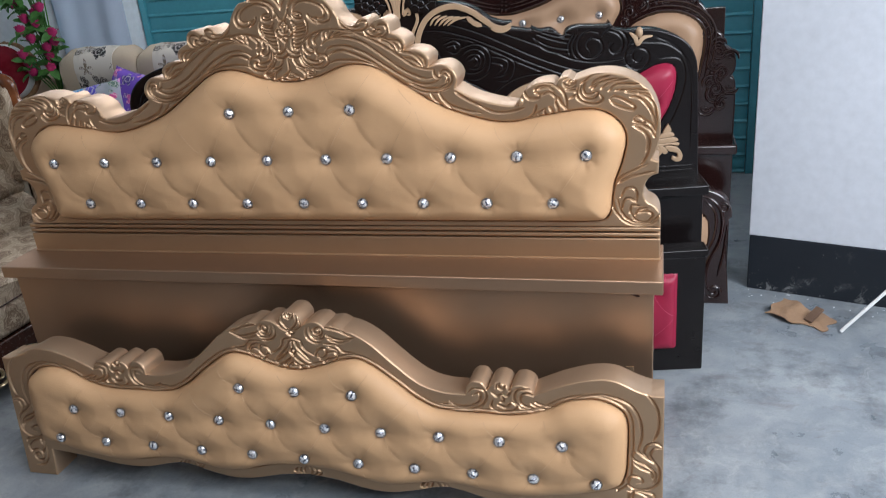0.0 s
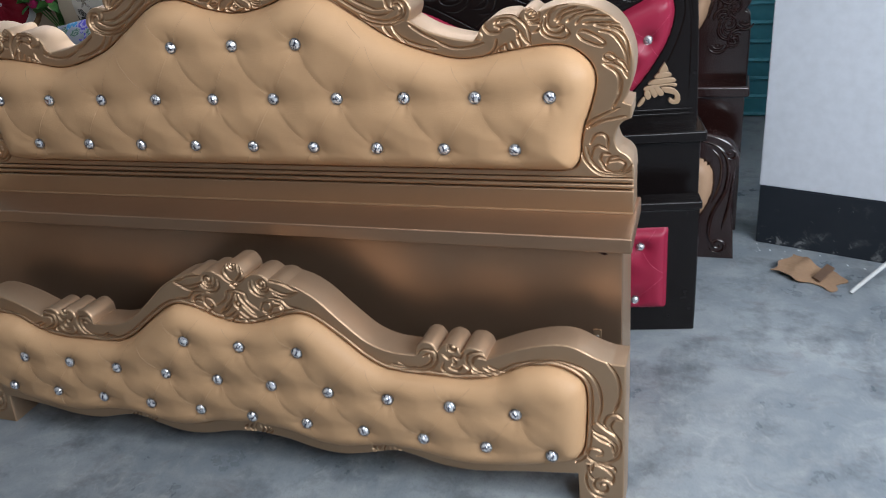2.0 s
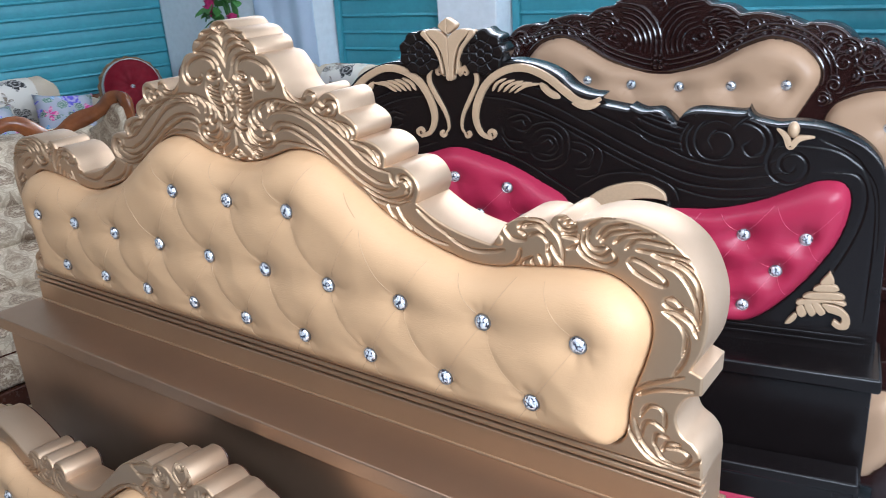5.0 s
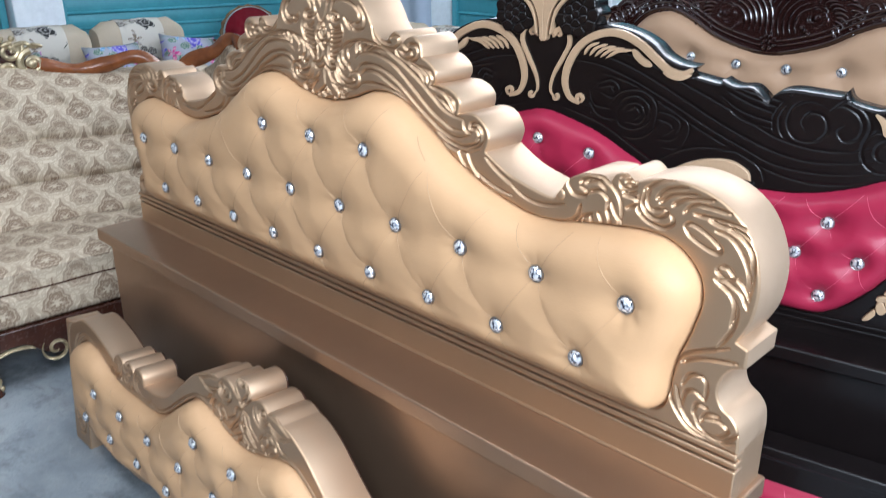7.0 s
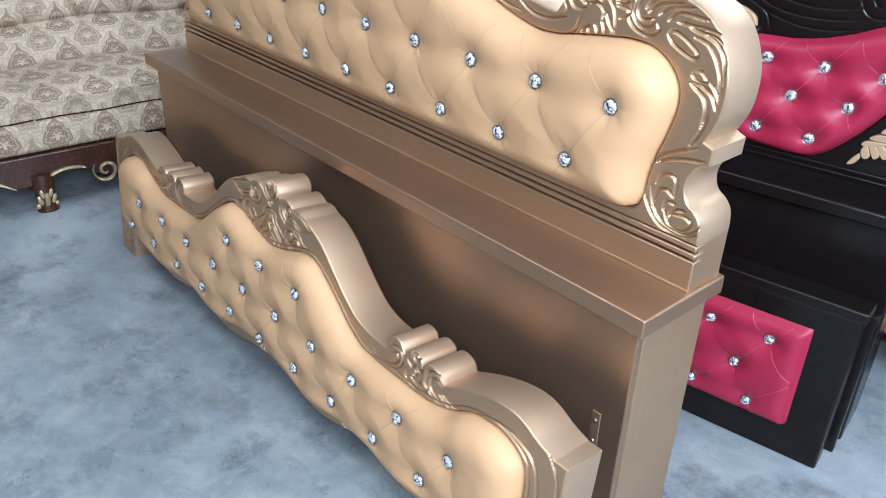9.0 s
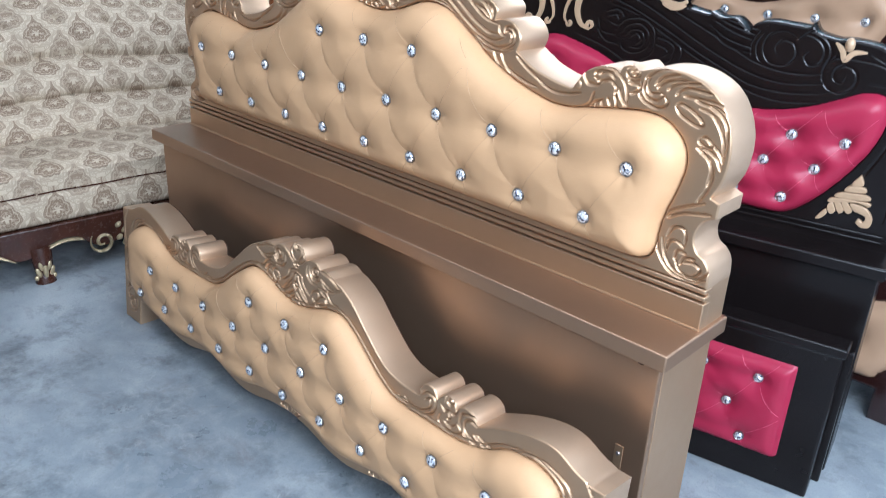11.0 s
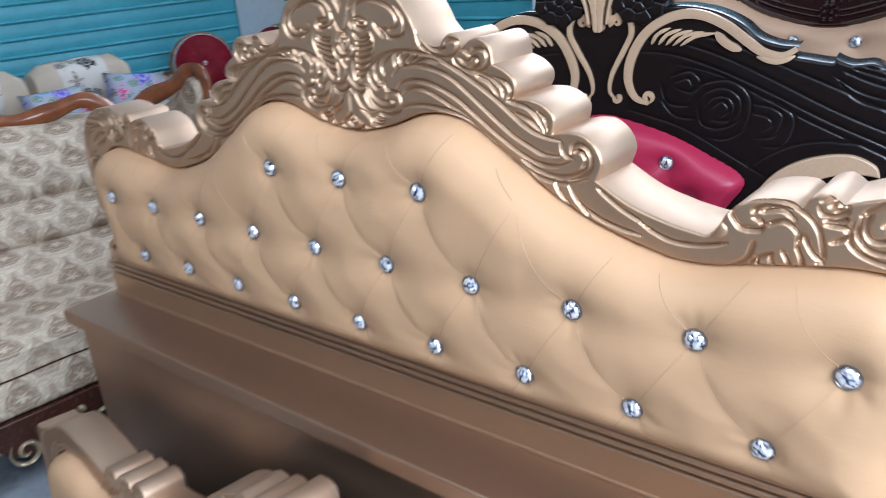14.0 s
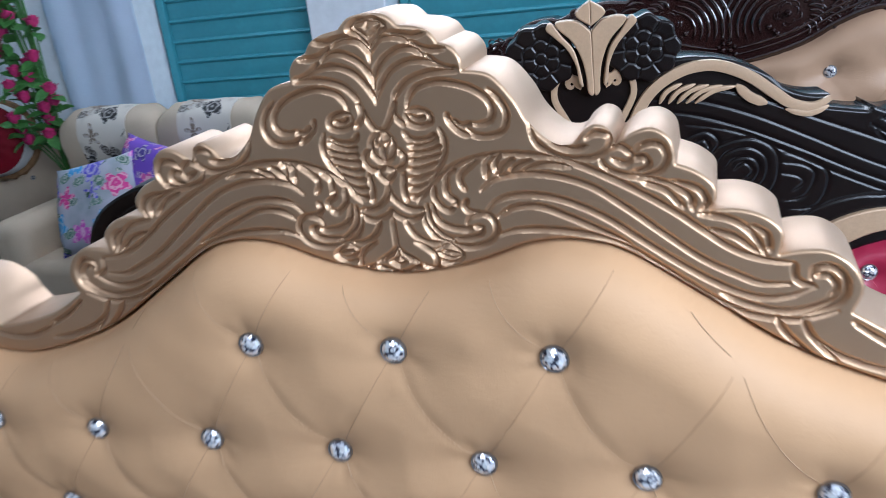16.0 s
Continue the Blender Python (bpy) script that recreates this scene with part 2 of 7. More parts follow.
def floral(name, ground, petals, leaf, size, share=0.5):
    """Printed cotton: five-petalled blossoms of several colours with leaves, scattered on a ground."""
    n = Nodes(name)
    co = n.coord()

    def scatter(scale, shift, keep, radius, lobes, colour, base):
        mp = n.t.nodes.new("ShaderNodeMapping")
        n.put(mp.inputs[0], co)
        mp.inputs["Location"].default_value = shift
        vo = n.t.nodes.new("ShaderNodeTexVoronoi")
        vo.inputs["Scale"].default_value, vo.inputs["Randomness"].default_value = scale, 0.8
        n.put(vo.inputs["Vector"], mp.outputs[0])
        away = n.t.nodes.new("ShaderNodeVectorMath")
        away.operation = "SUBTRACT"
        n.t.links.new(mp.outputs[0], away.inputs[0])
        n.t.links.new(vo.outputs["Position"], away.inputs[1])
        xyz = n.t.nodes.new("ShaderNodeSeparateXYZ")
        n.t.links.new(away.outputs[0], xyz.inputs[0])
        sep = n.t.nodes.new("ShaderNodeSeparateColor")
        n.t.links.new(vo.outputs["Color"], sep.inputs[0])
        angle = n.math("ADD", n.math("ARCTAN2", xyz.outputs[2], xyz.outputs[0]), n.math("MULTIPLY", sep.outputs[2], 6.28))
        d = n.math("ADD", vo.outputs["Distance"], n.span(n.noise(scale * 6, 3), 0.3, 0.7, -0.06, 0.06))
        edge = n.math("ADD", radius, n.math("MULTIPLY", n.math("COSINE", n.math("MULTIPLY", angle, lobes)), radius * 0.24))
        on = n.math("MULTIPLY", n.math("LESS_THAN", d, edge), n.math("LESS_THAN", sep.outputs[1], keep))
        ring = n.span(n.math("SINE", n.math("MULTIPLY", d, 46.0 / radius * 0.3)), -0.2, 0.9, 0.0, 0.45)
        tint = n.mix(ring, colour(sep.outputs[0]), (0.75, 0.70, 0.66))
        return n.mix(on, base, tint)

    def pick(f):
        c = n.ramp(f, [(i / max(1, len(petals)), p) for i, p in enumerate(petals)])
        c.node.color_ramp.interpolation = "CONSTANT"
        return c

    col = n.mix(n.span(n.noise(size * 0.8, 2), 0.5, 0.62, 0, 0.35), ground, leaf)
    col = scatter(size * 1.5, (3.1, 0.7, 1.9), share, 0.33, 2.0, lambda f: n.mix(f, leaf, scaled(leaf, 0.45)), col)
    col = scatter(size, (0.0, 0.0, 0.0), share, 0.40, 5.0, pick, col)
    return n.out(col, 0.8, 0.0, n.bump(n.noise(600, 2), 0.2, 0.001))


CRYSTAL, CEMENT, DAMASK = crystal(), concrete(), damask()
VELVET = painted("red_velvet", (0.17, 0.003, 0.012), 0.65, 0.0, 0.25, 500, 0.2, 12, Specular_IOR_Level=0.2)
TRIM = painted("gold_fringe", (0.20, 0.11, 0.05), 0.8, 0.0, 0.3, 300, 0.5, 60)
BROWNSEAT = leather("dark_brown_leatherette", (0.085, 0.034, 0.02), 0.3)
LINEN = painted("beige_sofa_fabric", (0.52, 0.42, 0.31), 0.85, 0.0, 0.08, 500, 0.3, 6)
PRINT = floral("flower_printed_band", (0.60, 0.55, 0.48), [(0.02, 0.018, 0.018), (0.20, 0.15, 0.11), (0.03, 0.025, 0.02)], (0.10, 0.085, 0.07), 8.5, 0.8)
BRIGHT = floral("bright_flower_print", (0.36, 0.36, 0.42), [(0.55, 0.04, 0.22), (0.10, 0.08, 0.50), (0.05, 0.28, 0.55), (0.50, 0.08, 0.42)], (0.10, 0.20, 0.15), 8.5, 0.97)
TEAL = painted("teal_shutter_paint", (0.068, 0.325, 0.395), 0.38, 0.0, 0.12, 40, 0.1, 2)
CLOTH = painted("pale_blue_cloth", (0.58, 0.68, 0.84), 0.85, 0.0, 0.05, 300, 0.2, 4)


def chipped():
    """Black paint with scuffs and small chips down to the plaster."""
    n = Nodes("black_wall_base_paint")
    col = n.mix(n.noise(6, 5), (0.008, 0.011, 0.017), (0.018, 0.022, 0.028))
    col = n.mix(n.span(n.noise(9, 6, 0.7), 0.58, 0.75, 0, 0.5), col, (0.10, 0.105, 0.11))
    col = n.mix(n.span(n.noise(30, 6, 0.75), 0.655, 0.68), col, (0.30, 0.31, 0.32))
    # knocked patches of bare plaster by the corner and along the foot of the wall
    at = n.t.nodes.new("ShaderNodeSeparateXYZ")
    n.put(at.inputs[0], n.coord())
    low = n.math("MULTIPLY", n.span(at.outputs[2], 0.09, 0.02), n.span(at.outputs[0], 0.75, 0.0, 0.35, 1.0))
    chips = n.math("MULTIPLY", low, n.span(n.noise(20, 7, 0.72, None, 0.5), 0.56, 0.63))
    col = n.mix(chips, col, n.mix(n.noise(70, 4), (0.10, 0.105, 0.11), (0.27, 0.27, 0.265)))
    return n.out(col, 0.6, 0.0, n.bump(n.noise(40, 5), 0.3, 0.002), Specular_IOR_Level=0.3)


SKIRT = chipped()
PLASTER = painted("ceiling_paint", (0.78, 0.78, 0.78), 0.8)
CARD = painted("brown_cardboard", (0.30, 0.18, 0.105), 0.85, 0.0, 0.12, 120, 0.2, 20)
SCRAP = painted("dark_cardboard", (0.14, 0.08, 0.05), 0.85, 0.0, 0.12, 120, 0.2, 20)
PIPE = painted("white_plastic", (0.75, 0.75, 0.74), 0.4)
PETAL = painted("pink_silk_petal", (0.55, 0.03, 0.16), 0.6, 0.0, 0.3, 90, 0.1, 60)
LEAF = painted("green_silk_leaf", (0.06, 0.20, 0.04), 0.6, 0.0, 0.35, 90, 0.1, 50)
POT = painted("dark_pot", (0.05, 0.04, 0.035), 0.5)
STEEL = painted("dull_steel", (0.35, 0.34, 0.33), 0.35, 0.9)
PURPLE = floral("purple_flower_print", (0.14, 0.06, 0.42), [(0.5, 0.08, 0.3), (0.05, 0.03, 0.2), (0.1, 0.2, 0.6)], (0.2, 0.08, 0.5), 12, 0.7)


# ---------------------------------------------------------------- building helpers
def mesh_of(bm, smooth=None):
    """A mesh from a bmesh. smooth: degrees up to which edges are shaded smooth."""
    me = bpy.data.meshes.new("part")
    bmesh.ops.recalc_face_normals(bm, faces=bm.faces)
    if smooth:
        plane = bm.faces.layers.int.get("plane")
        for f in bm.faces:
            f.smooth = not (plane and f[plane])
        for e in bm.edges:
            if len(e.link_faces) == 2 and e.calc_face_angle(0) > radians(smooth):
                e.smooth = False
    bm.to_mesh(me)
    bm.free()
    return me


def part(name, bm, material, parent=None, label="", smooth=40):
    """One mesh object under a thing or a part."""
    me = mesh_of(bm, smooth) if isinstance(bm, bmesh.types.BMesh) else bm
    me.name = name
    me.materials.clear()
    me.materials.append(material)
    ob = new(name, me)
    ob.parent = parent
    return tagged(ob, label)


def thing(name, m, label, category, group="", kind=""):
    ob = new(name)
    ob.empty_display_size = 0.1
    ob.matrix_world = m
    return tagged(ob, label, category, group, kind)


def mark_planes(bm, faces, axes="xyz"):
    """Faces square to the axes stay flat, so that rounded edges do not bend their shading."""
    plane = bm.faces.layers.int.get("plane") or bm.faces.layers.int.new("plane")
    for f in faces:
        f.normal_update()
        f[plane] = any(abs(f.normal["xyz".index(a)]) > 0.99999 for a in axes)


def box(bm, lo, hi, bevel=0.0, segs=2):
    c = [(a + b) / 2 for a, b in zip(lo, hi)]
    s = [abs(b - a) for a, b in zip(lo, hi)]
    g = bmesh.ops.create_cube(bm, size=1, matrix=Matrix.LocRotScale(c, None, s))
    if bevel:
        es = list({e for v in g["verts"] for e in v.link_edges})
        bmesh.ops.bevel(bm, geom=es, offset=min(bevel, min(s) * 0.45), segments=segs, profile=0.5, affect="EDGES")
    return bm


def boxed(lo, hi, bevel=0.004, segs=2):
    bm = box(bmesh.new(), lo, hi, bevel, segs)
    mark_planes(bm, bm.faces)
    return bm


def curve_through(pts, per=6, closed=False):
    """Catmull-Rom through control points; a point given twice in a row is a sharp corner."""
    P = [Vector((*p, 0.0)[:3]) for p in pts]
    n, out = len(P), []
    for i in range(n if closed else n - 1):
        b, c = P[i], P[(i + 1) % n]
        if (b - c).length < 1e-6:
            continue
        a = P[i - 1] if (closed or i) else b
        d = P[(i + 2) % n] if (closed or i + 2 < n) else c
        for k in range(per):
            t = k / per
            out.append(0.5 * ((2 * b) + (c - a) * t + (2 * a - 5 * b + 4 * c - d) * t * t + (3 * b - a - 3 * c + d) * t ** 3))
    if not closed:
        out.append(P[-1])
    res = [out[0]]
    for p in out[1:]:
        if (p - res[-1]).length > 5e-4:
            res.append(p)
    return [(p.x, p.y) for p in res]


def mirrored(half):
    """A closed outline from its right half, listed from the top centre to the bottom centre."""
    left = [(-u, z) for u, z in reversed(half) if abs(u) > 1e-4]
    return half + left


def fine(pts, step=0.02):
    """The outline with points added on its long straight runs."""
    out = []
    for a, b in zip(pts, pts[1:] + pts[:1]):
        n = max(1, int(math.dist(a, b) / step))
        out += [(a[0] + (b[0] - a[0]) * k / n, a[1] + (b[1] - a[1]) * k / n) for k in range(n)]
    return out


def longest(outlines):
    return max(math.dist(a, b) for pts in outlines for a, b in zip(pts, pts[1:] + pts[:1]))


def plate(outlines, front, back, bevel=0.005, res=2):
    """A board cut to outlines (u, z), holes too, between y=front and y=back, with rounded edges."""
    outlines = [fine(pts) for pts in outlines]
    cu = bpy.data.curves.new("cut", "CURVE")
    cu.dimensions, cu.fill_mode = "2D", "BOTH"
    cu.extrude, cu.bevel_depth, cu.bevel_resolution, cu.offset = abs(back - front) / 2 - bevel, bevel, res, -bevel
    for pts in outlines:
        s = cu.splines.new("POLY")
        s.points.add(len(pts) - 1)
        for q, (u, z) in zip(s.points, pts):
            q.co = (u, z, 0, 1)
        s.use_cyclic_u = True
    ob = new("cut", cu)
    dg = bpy.context.evaluated_depsgraph_get()
    dg.update()
    me = bpy.data.meshes.new_from_object(ob.evaluated_get(dg))
    bpy.data.objects.remove(ob)
    bpy.data.curves.remove(cu)
    # long mitres at sharp corners are pulled back to the outline
    co = np.empty(len(me.vertices) * 3)
    me.vertices.foreach_get("co", co)
    co = co.reshape(-1, 3)
    edge = np.array([q for pts in outlines for q in pts])
    for i0 in range(0, len(co), 500):
        d = np.hypot(co[i0:i0 + 500, None, 0] - edge[None, :, 0], co[i0:i0 + 500, None, 1] - edge[None, :, 1])
        near, far = d.argmin(1), d.min(1) > 2.2 * bevel + 0.5 * longest(outlines)
        co[i0:i0 + 500, :2][far] = edge[near[far]]
    me.vertices.foreach_set("co", co.reshape(-1))
    me.transform(Matrix.Translation((0, (front + back) / 2, 0)) @ Matrix.Rotation(radians(90), 4, "X"))
    bm = bmesh.new()
    bm.from_mesh(me)
    bmesh.ops.remove_doubles(bm, verts=bm.verts, dist=0.0002)
    mark_planes(bm, bm.faces, "y")
    out = mesh_of(bm, 35)
    return out


def edge_band(outlines, front, back):
    """The sides and back of a cut board, left open in front for a carved face."""
    bm = bmesh.new()
    bm.from_mesh(plate(outlines, front, back, 0.0005, 1))
    bmesh.ops.delete(bm, geom=[f for f in bm.faces if f.normal.y < -0.5], context="FACES")
    return mesh_of(bm, 35)


SECTION = ((-1.0, -0.3), (-0.92, 0.15), (-0.45, 0.72), (0.0, 1.0), (0.45, 0.72), (0.92, 0.15), (1.0, -0.3))
FLAT = ((-1.0, -0.3), (-0.9, 0.85), (0.0, 1.0), (0.9, 0.85), (1.0, -0.3))


def ridge(bm, pts, w, h, y=0.0, taper=1.0, section=SECTION):
    """A carved bead of width w and height h along (u, z) points on the face y, thinning to its ends."""
    n = len(pts)
    rows = []
    for i, (u, z) in enumerate(pts):
        a, b = pts[max(0, i - 1)], pts[min(n - 1, i + 1)]
        t = Vector((b[0] - a[0], b[1] - a[1]))
        if t.length < 1e-9:
            continue
        t.normalize()
        k = i / max(1, n - 1)
        f = 1.0 - taper * (1 - min(1.0, min(k, 1 - k) / 0.24)) * 0.72
        rows.append([bm.verts.new((u - t.y * s * w / 2 * f, y - q * h * (0.45 + 0.55 * f), z + t.x * s * w / 2 * f)) for s, q in section])
    for r0, r1 in zip(rows, rows[1:]):
        for j in range(len(section) - 1):
            bm.faces.new((r0[j], r0[j + 1], r1[j + 1], r1[j]))
    for r in (rows[0], rows[-1]):
        bm.faces.new(r)


class Carver:
    """Carved beads, scrolls, buds and roses on one face, each a piece of its own, with their mirror images if wanted."""

    def __init__(self, y=0.0, w=0.011, h=0.007, both=True, section=SECTION, smooth=50):
        self.smooth, self.ratio = smooth, 0.0
        self.made, self.y, self.w, self.h, self.both, self.section = [], y, w, h, both, section

    def lay(self, pts, w, h, taper=1.0, name="reed", into=None):
        for s in ((1, -1) if self.both else (1,)):
            bm = into.setdefault(s, bmesh.new()) if into is not None else bmesh.new()
            h = min(h, w * self.ratio) if self.ratio else h
            ridge(bm, [(s * u, z) for u, z in pts], w, h, self.y, taper, self.section)
            if into is None:
                self.made.append((name, bm))

    def stroke(self, *pts, w=None, h=None, per=6, taper=1.0, name="leaf"):
        self.lay(curve_through(pts, per), w or self.w, h or self.h, taper, name)

    def scroll(self, u, z, r, turns=1.5, start=0.0, way=1, w=None, h=None, tail=()):
        """A volute that winds in from radius r; tail: points that lead into it."""
        n = int(26 * turns)
        sp = [(u + r * (1 - 0.86 * k / n) * math.cos(radians(start) + way * 2 * math.pi * turns * k / n), z + r * (1 - 0.86 * k / n) * math.sin(radians(start) + way * 2 * math.pi * turns * k / n)) for k in range(n + 1)]
        lead = curve_through([*tail, sp[0]], 6)[:-1] if tail else []
        self.lay(lead + sp, w or self.w, h or self.h, 1.0, "scroll")

    def bud(self, u, z, r, squash=1.0, h=None, tilt=0.0, into=None):
        """A raised petal or berry."""
        for s in ((1, -1) if self.both and (abs(u) > 1e-4 or into is not None) else (1,)):
            bm = into.setdefault(s, bmesh.new()) if into is not None else bmesh.new()
            bmesh.ops.create_uvsphere(bm, u_segments=12, v_segments=7, radius=1, matrix=Matrix.Translation((s * u, self.y, z)) @ Matrix.Rotation(radians(s * tilt), 4, "Y") @ Matrix.Diagonal((r, h or self.h * 1.2, r * squash, 1)))
            if into is None:
                self.made.append(("bud", bm))

    def rose(self, u, z, r):
        """A small rose: an eye with rings of petals."""
        into = {}
        self.bud(u, z, r * 0.3, 1, self.h * 1.6, 0.0, into)
        for rr, k, o in ((0.55, 4, 0.3), (0.9, 5, 0.9)):
            for i in range(k):
                a = o + 2 * math.pi * i / k
                c = (u + rr * r * 0.75 * math.cos(a), z + rr * r * 0.75 * math.sin(a))
                arc = [(c[0] + r * 0.42 * math.cos(a + q), c[1] + r * 0.42 * math.sin(a + q)) for q in (-1.25, -0.8, -0.4, 0, 0.4, 0.8, 1.25)]
                self.lay(arc, r * 0.22, self.h, 1.0, "rose", into)
        self.made += [("carved_rose", bm) for s, bm in into.items() if s > 0 or abs(u) > 1e-4]

    def put(self, material, parent):
        for name, bm in self.made:
            part(name, bm, material, parent, "", self.smooth)


def outline_field(gu, gz, outlines, reach=0.012):
    """Signed distance to the edge of a board cut to outlines (holes too), positive in the wood, capped at reach."""
    best = np.full((len(gu), len(gz)), reach)
    flips = np.zeros((len(gu) + 1, len(gz)), int)
    for poly in outlines:
        for (x0, z0), (x1, z1) in zip(poly, poly[1:] + poly[:1]):
            near_segment(best, gu, gz, x0, z0, x1, z1, reach)
            lo, hi = np.searchsorted(gz, (min(z0, z1), max(z0, z1)))
            if hi > lo:
                cut = np.searchsorted(gu, x0 + (gz[lo:hi] - z0) * (x1 - x0) / (z1 - z0))
                np.add.at(flips, (cut, np.arange(lo, hi)), 1)
    inside = np.cumsum(flips, axis=0)[:-1] % 2 == 1
    return np.where(inside, best, -best)


def near_segment(best, gu, gz, x0, z0, x1, z1, reach):
    """Lowers the distances in best to those from one segment, within reach of it."""
    i0, i1 = np.searchsorted(gu, (min(x0, x1) - reach, max(x0, x1) + reach))
    j0, j1 = np.searchsorted(gz, (min(z0, z1) - reach, max(z0, z1) + reach))
    L = (x1 - x0) ** 2 + (z1 - z0) ** 2
    if i1 <= i0 or j1 <= j0 or L < 1e-14:
        return
    U, Z = gu[i0:i1, None], gz[None, j0:j1]
    k = np.clip(((U - x0) * (x1 - x0) + (Z - z0) * (z1 - z0)) / L, 0, 1)
    d = np.hypot(U - x0 - k * (x1 - x0), Z - z0 - k * (z1 - z0))
    best[i0:i1, j0:j1] = np.minimum(best[i0:i1, j0:j1], d)


class Graver:
    """Grooves cut with a pointed router bit into the flat face of a board, with their mirror images."""

    def __init__(self, half=0.0045, deep=0.0060, both=True):
        self.half, self.deep, self.both, self.cuts, self.domes = half, deep, both, [], []

    def groove(self, *pts, half=None, deep=None, per=5, taper=1.0):
        self.line(curve_through(pts, per), half, deep, taper)

    def line(self, pts, half=None, deep=None, taper=1.0):
        for s in ((1, -1) if self.both else (1,)):
            self.cuts.append(([(s * (max(u, 0.0) if self.both else u), z) for u, z in pts], half or self.half, deep or self.deep, taper))

    def scroll(self, u, z, r, turns=1.5, start=0.0, way=1, tail=(), half=None, deep=None):
        n = int(20 * turns)
        sp = [(u + r * (1 - 0.8 * k / n) * math.cos(radians(start) + way * 2 * math.pi * turns * k / n), z + r * (1 - 0.8 * k / n) * math.sin(radians(start) + way * 2 * math.pi * turns * k / n)) for k in range(n + 1)]
        lead = curve_through([*tail, sp[0]], 5)[:-1] if tail else []
        self.line(lead + sp, half, deep)

    def dome(self, u, z, r, squash=1.0, high=0.004):
        """A small raised berry."""
        for s in ((1, -1) if self.both and abs(u) > 1e-4 else (1,)):
            self.domes.append((s * u, z, r, squash, high))

    def face(self, outlines, y=0.0, step=0.0015, edge=0.0035, sharp=33):
        """The carved front of a board whose outlines are cut elsewhere: a fine sheet that dips into the board at its edges."""
        us, zs = [p[0] for q in outlines for p in q], [p[1] for q in outlines for p in q]
        gu, gz = np.arange(min(us), max(us) + step, step), np.arange(min(zs), max(zs) + step, step)
        d = outline_field(gu, gz, outlines)
        H = np.zeros(d.shape)
        for pts, half, deep, taper in self.cuts:
            i0, i1 = np.searchsorted(gu, (min(p[0] for p in pts) - half, max(p[0] for p in pts) + half))
            j0, j1 = np.searchsorted(gz, (min(p[1] for p in pts) - half, max(p[1] for p in pts) + half))
            if i1 <= i0 or j1 <= j0:
                continue
            D = np.zeros((i1 - i0, j1 - j0))
            n = len(pts) - 1
            for m in range(n):
                k = (m + 0.5) / n
                f = 1.0 - taper * 0.6 * (1 - min(1.0, min(k, 1 - k) / 0.16))
                best = np.full(D.shape, half)
                near_segment(best, gu[i0:i1], gz[j0:j1], *pts[m], *pts[m + 1], half)
                D = np.maximum(D, deep * f * np.clip(1 - best / (half * (0.35 + 0.65 * f)), 0, 1) ** 1.0)
            H[i0:i1, j0:j1] = np.minimum(H[i0:i1, j0:j1], -D)
        U, Z = np.meshgrid(gu, gz, indexing="ij")
        for u, z, r, squash, high in self.domes:
            H += high * np.sqrt(np.clip(1 - ((U - u) / r) ** 2 - ((Z - z) / (r * squash)) ** 2, 0, 1))
        k = np.clip(d / edge, 0, 1)
        H = H - 0.003 * (1 - k) ** 2
        # the rim of the sheet is drawn onto the outline
        du, dz = np.gradient(d, step)
        rim = (d < 0.55 * step) & (d > -1.6 * step)
        steep = np.maximum(du ** 2 + dz ** 2, 0.25)
        U, Z = np.where(rim, U - d * du / steep, U), np.where(rim, Z - d * dz / steep, Z)
        H = np.where(d < 0.55 * step, -0.0042, H)
        keep = d > -1.6 * step
        idx = -np.ones(d.shape, int)
        idx[keep] = np.arange(keep.sum())
        q = np.stack([idx[:-1, :-1], idx[1:, :-1], idx[1:, 1:], idx[:-1, 1:]], -1).reshape(-1, 4)
        top = np.maximum.reduce([d[:-1, :-1], d[1:, :-1], d[1:, 1:], d[:-1, 1:]]).reshape(-1)
        q = q[(q >= 0).all(1) & (top > 0)]
        me = bpy.data.meshes.new("carving")
        me.from_pydata(np.stack([U[keep], y - H[keep], Z[keep]], 1).tolist(), [], q.tolist())
        me.polygons.foreach_set("use_smooth", np.ones(len(me.polygons), bool))
        me.update()
        me.set_sharp_from_angle(angle=radians(sharp))
        return me


def offset_line(pts, d, closed=True):
    """The outline moved inwards by d (to its right side when listed clockwise)."""
    n, out = len(pts), []
    for i, (u, z) in enumerate(pts):
        a = pts[i - 1] if (closed or i) else pts[i]
        b = pts[(i + 1) % n] if (closed or i + 1 < n) else pts[i]
        t = Vector((b[0] - a[0], b[1] - a[1]))
        t = t.normalized() if t.length > 1e-9 else Vector((1, 0))
        out.append((u + t.y * d, z - t.x * d))
    return out


def outline_distance(U, Z, poly):
    """Signed distance of grid points to a closed outline, positive inside."""
    P = np.array(poly)
    Q = np.roll(P, -1, axis=0)
    best = np.full(U.shape, 1e9)
    inside = np.zeros(U.shape, bool)
    for (x0, z0), (x1, z1) in zip(P, Q):
        dx, dz = x1 - x0, z1 - z0
        L = dx * dx + dz * dz
        if L < 1e-12:
            continue
        k = np.clip(((U - x0) * dx + (Z - z0) * dz) / L, 0, 1)
        best = np.minimum(best, np.hypot(U - x0 - k * dx, Z - z0 - k * dz))
        if dz:
            cross = ((z0 > Z) != (z1 > Z)) & (U < dx * (Z - z0) / dz + x0)
            inside ^= cross
    return np.where(inside, best, -best)


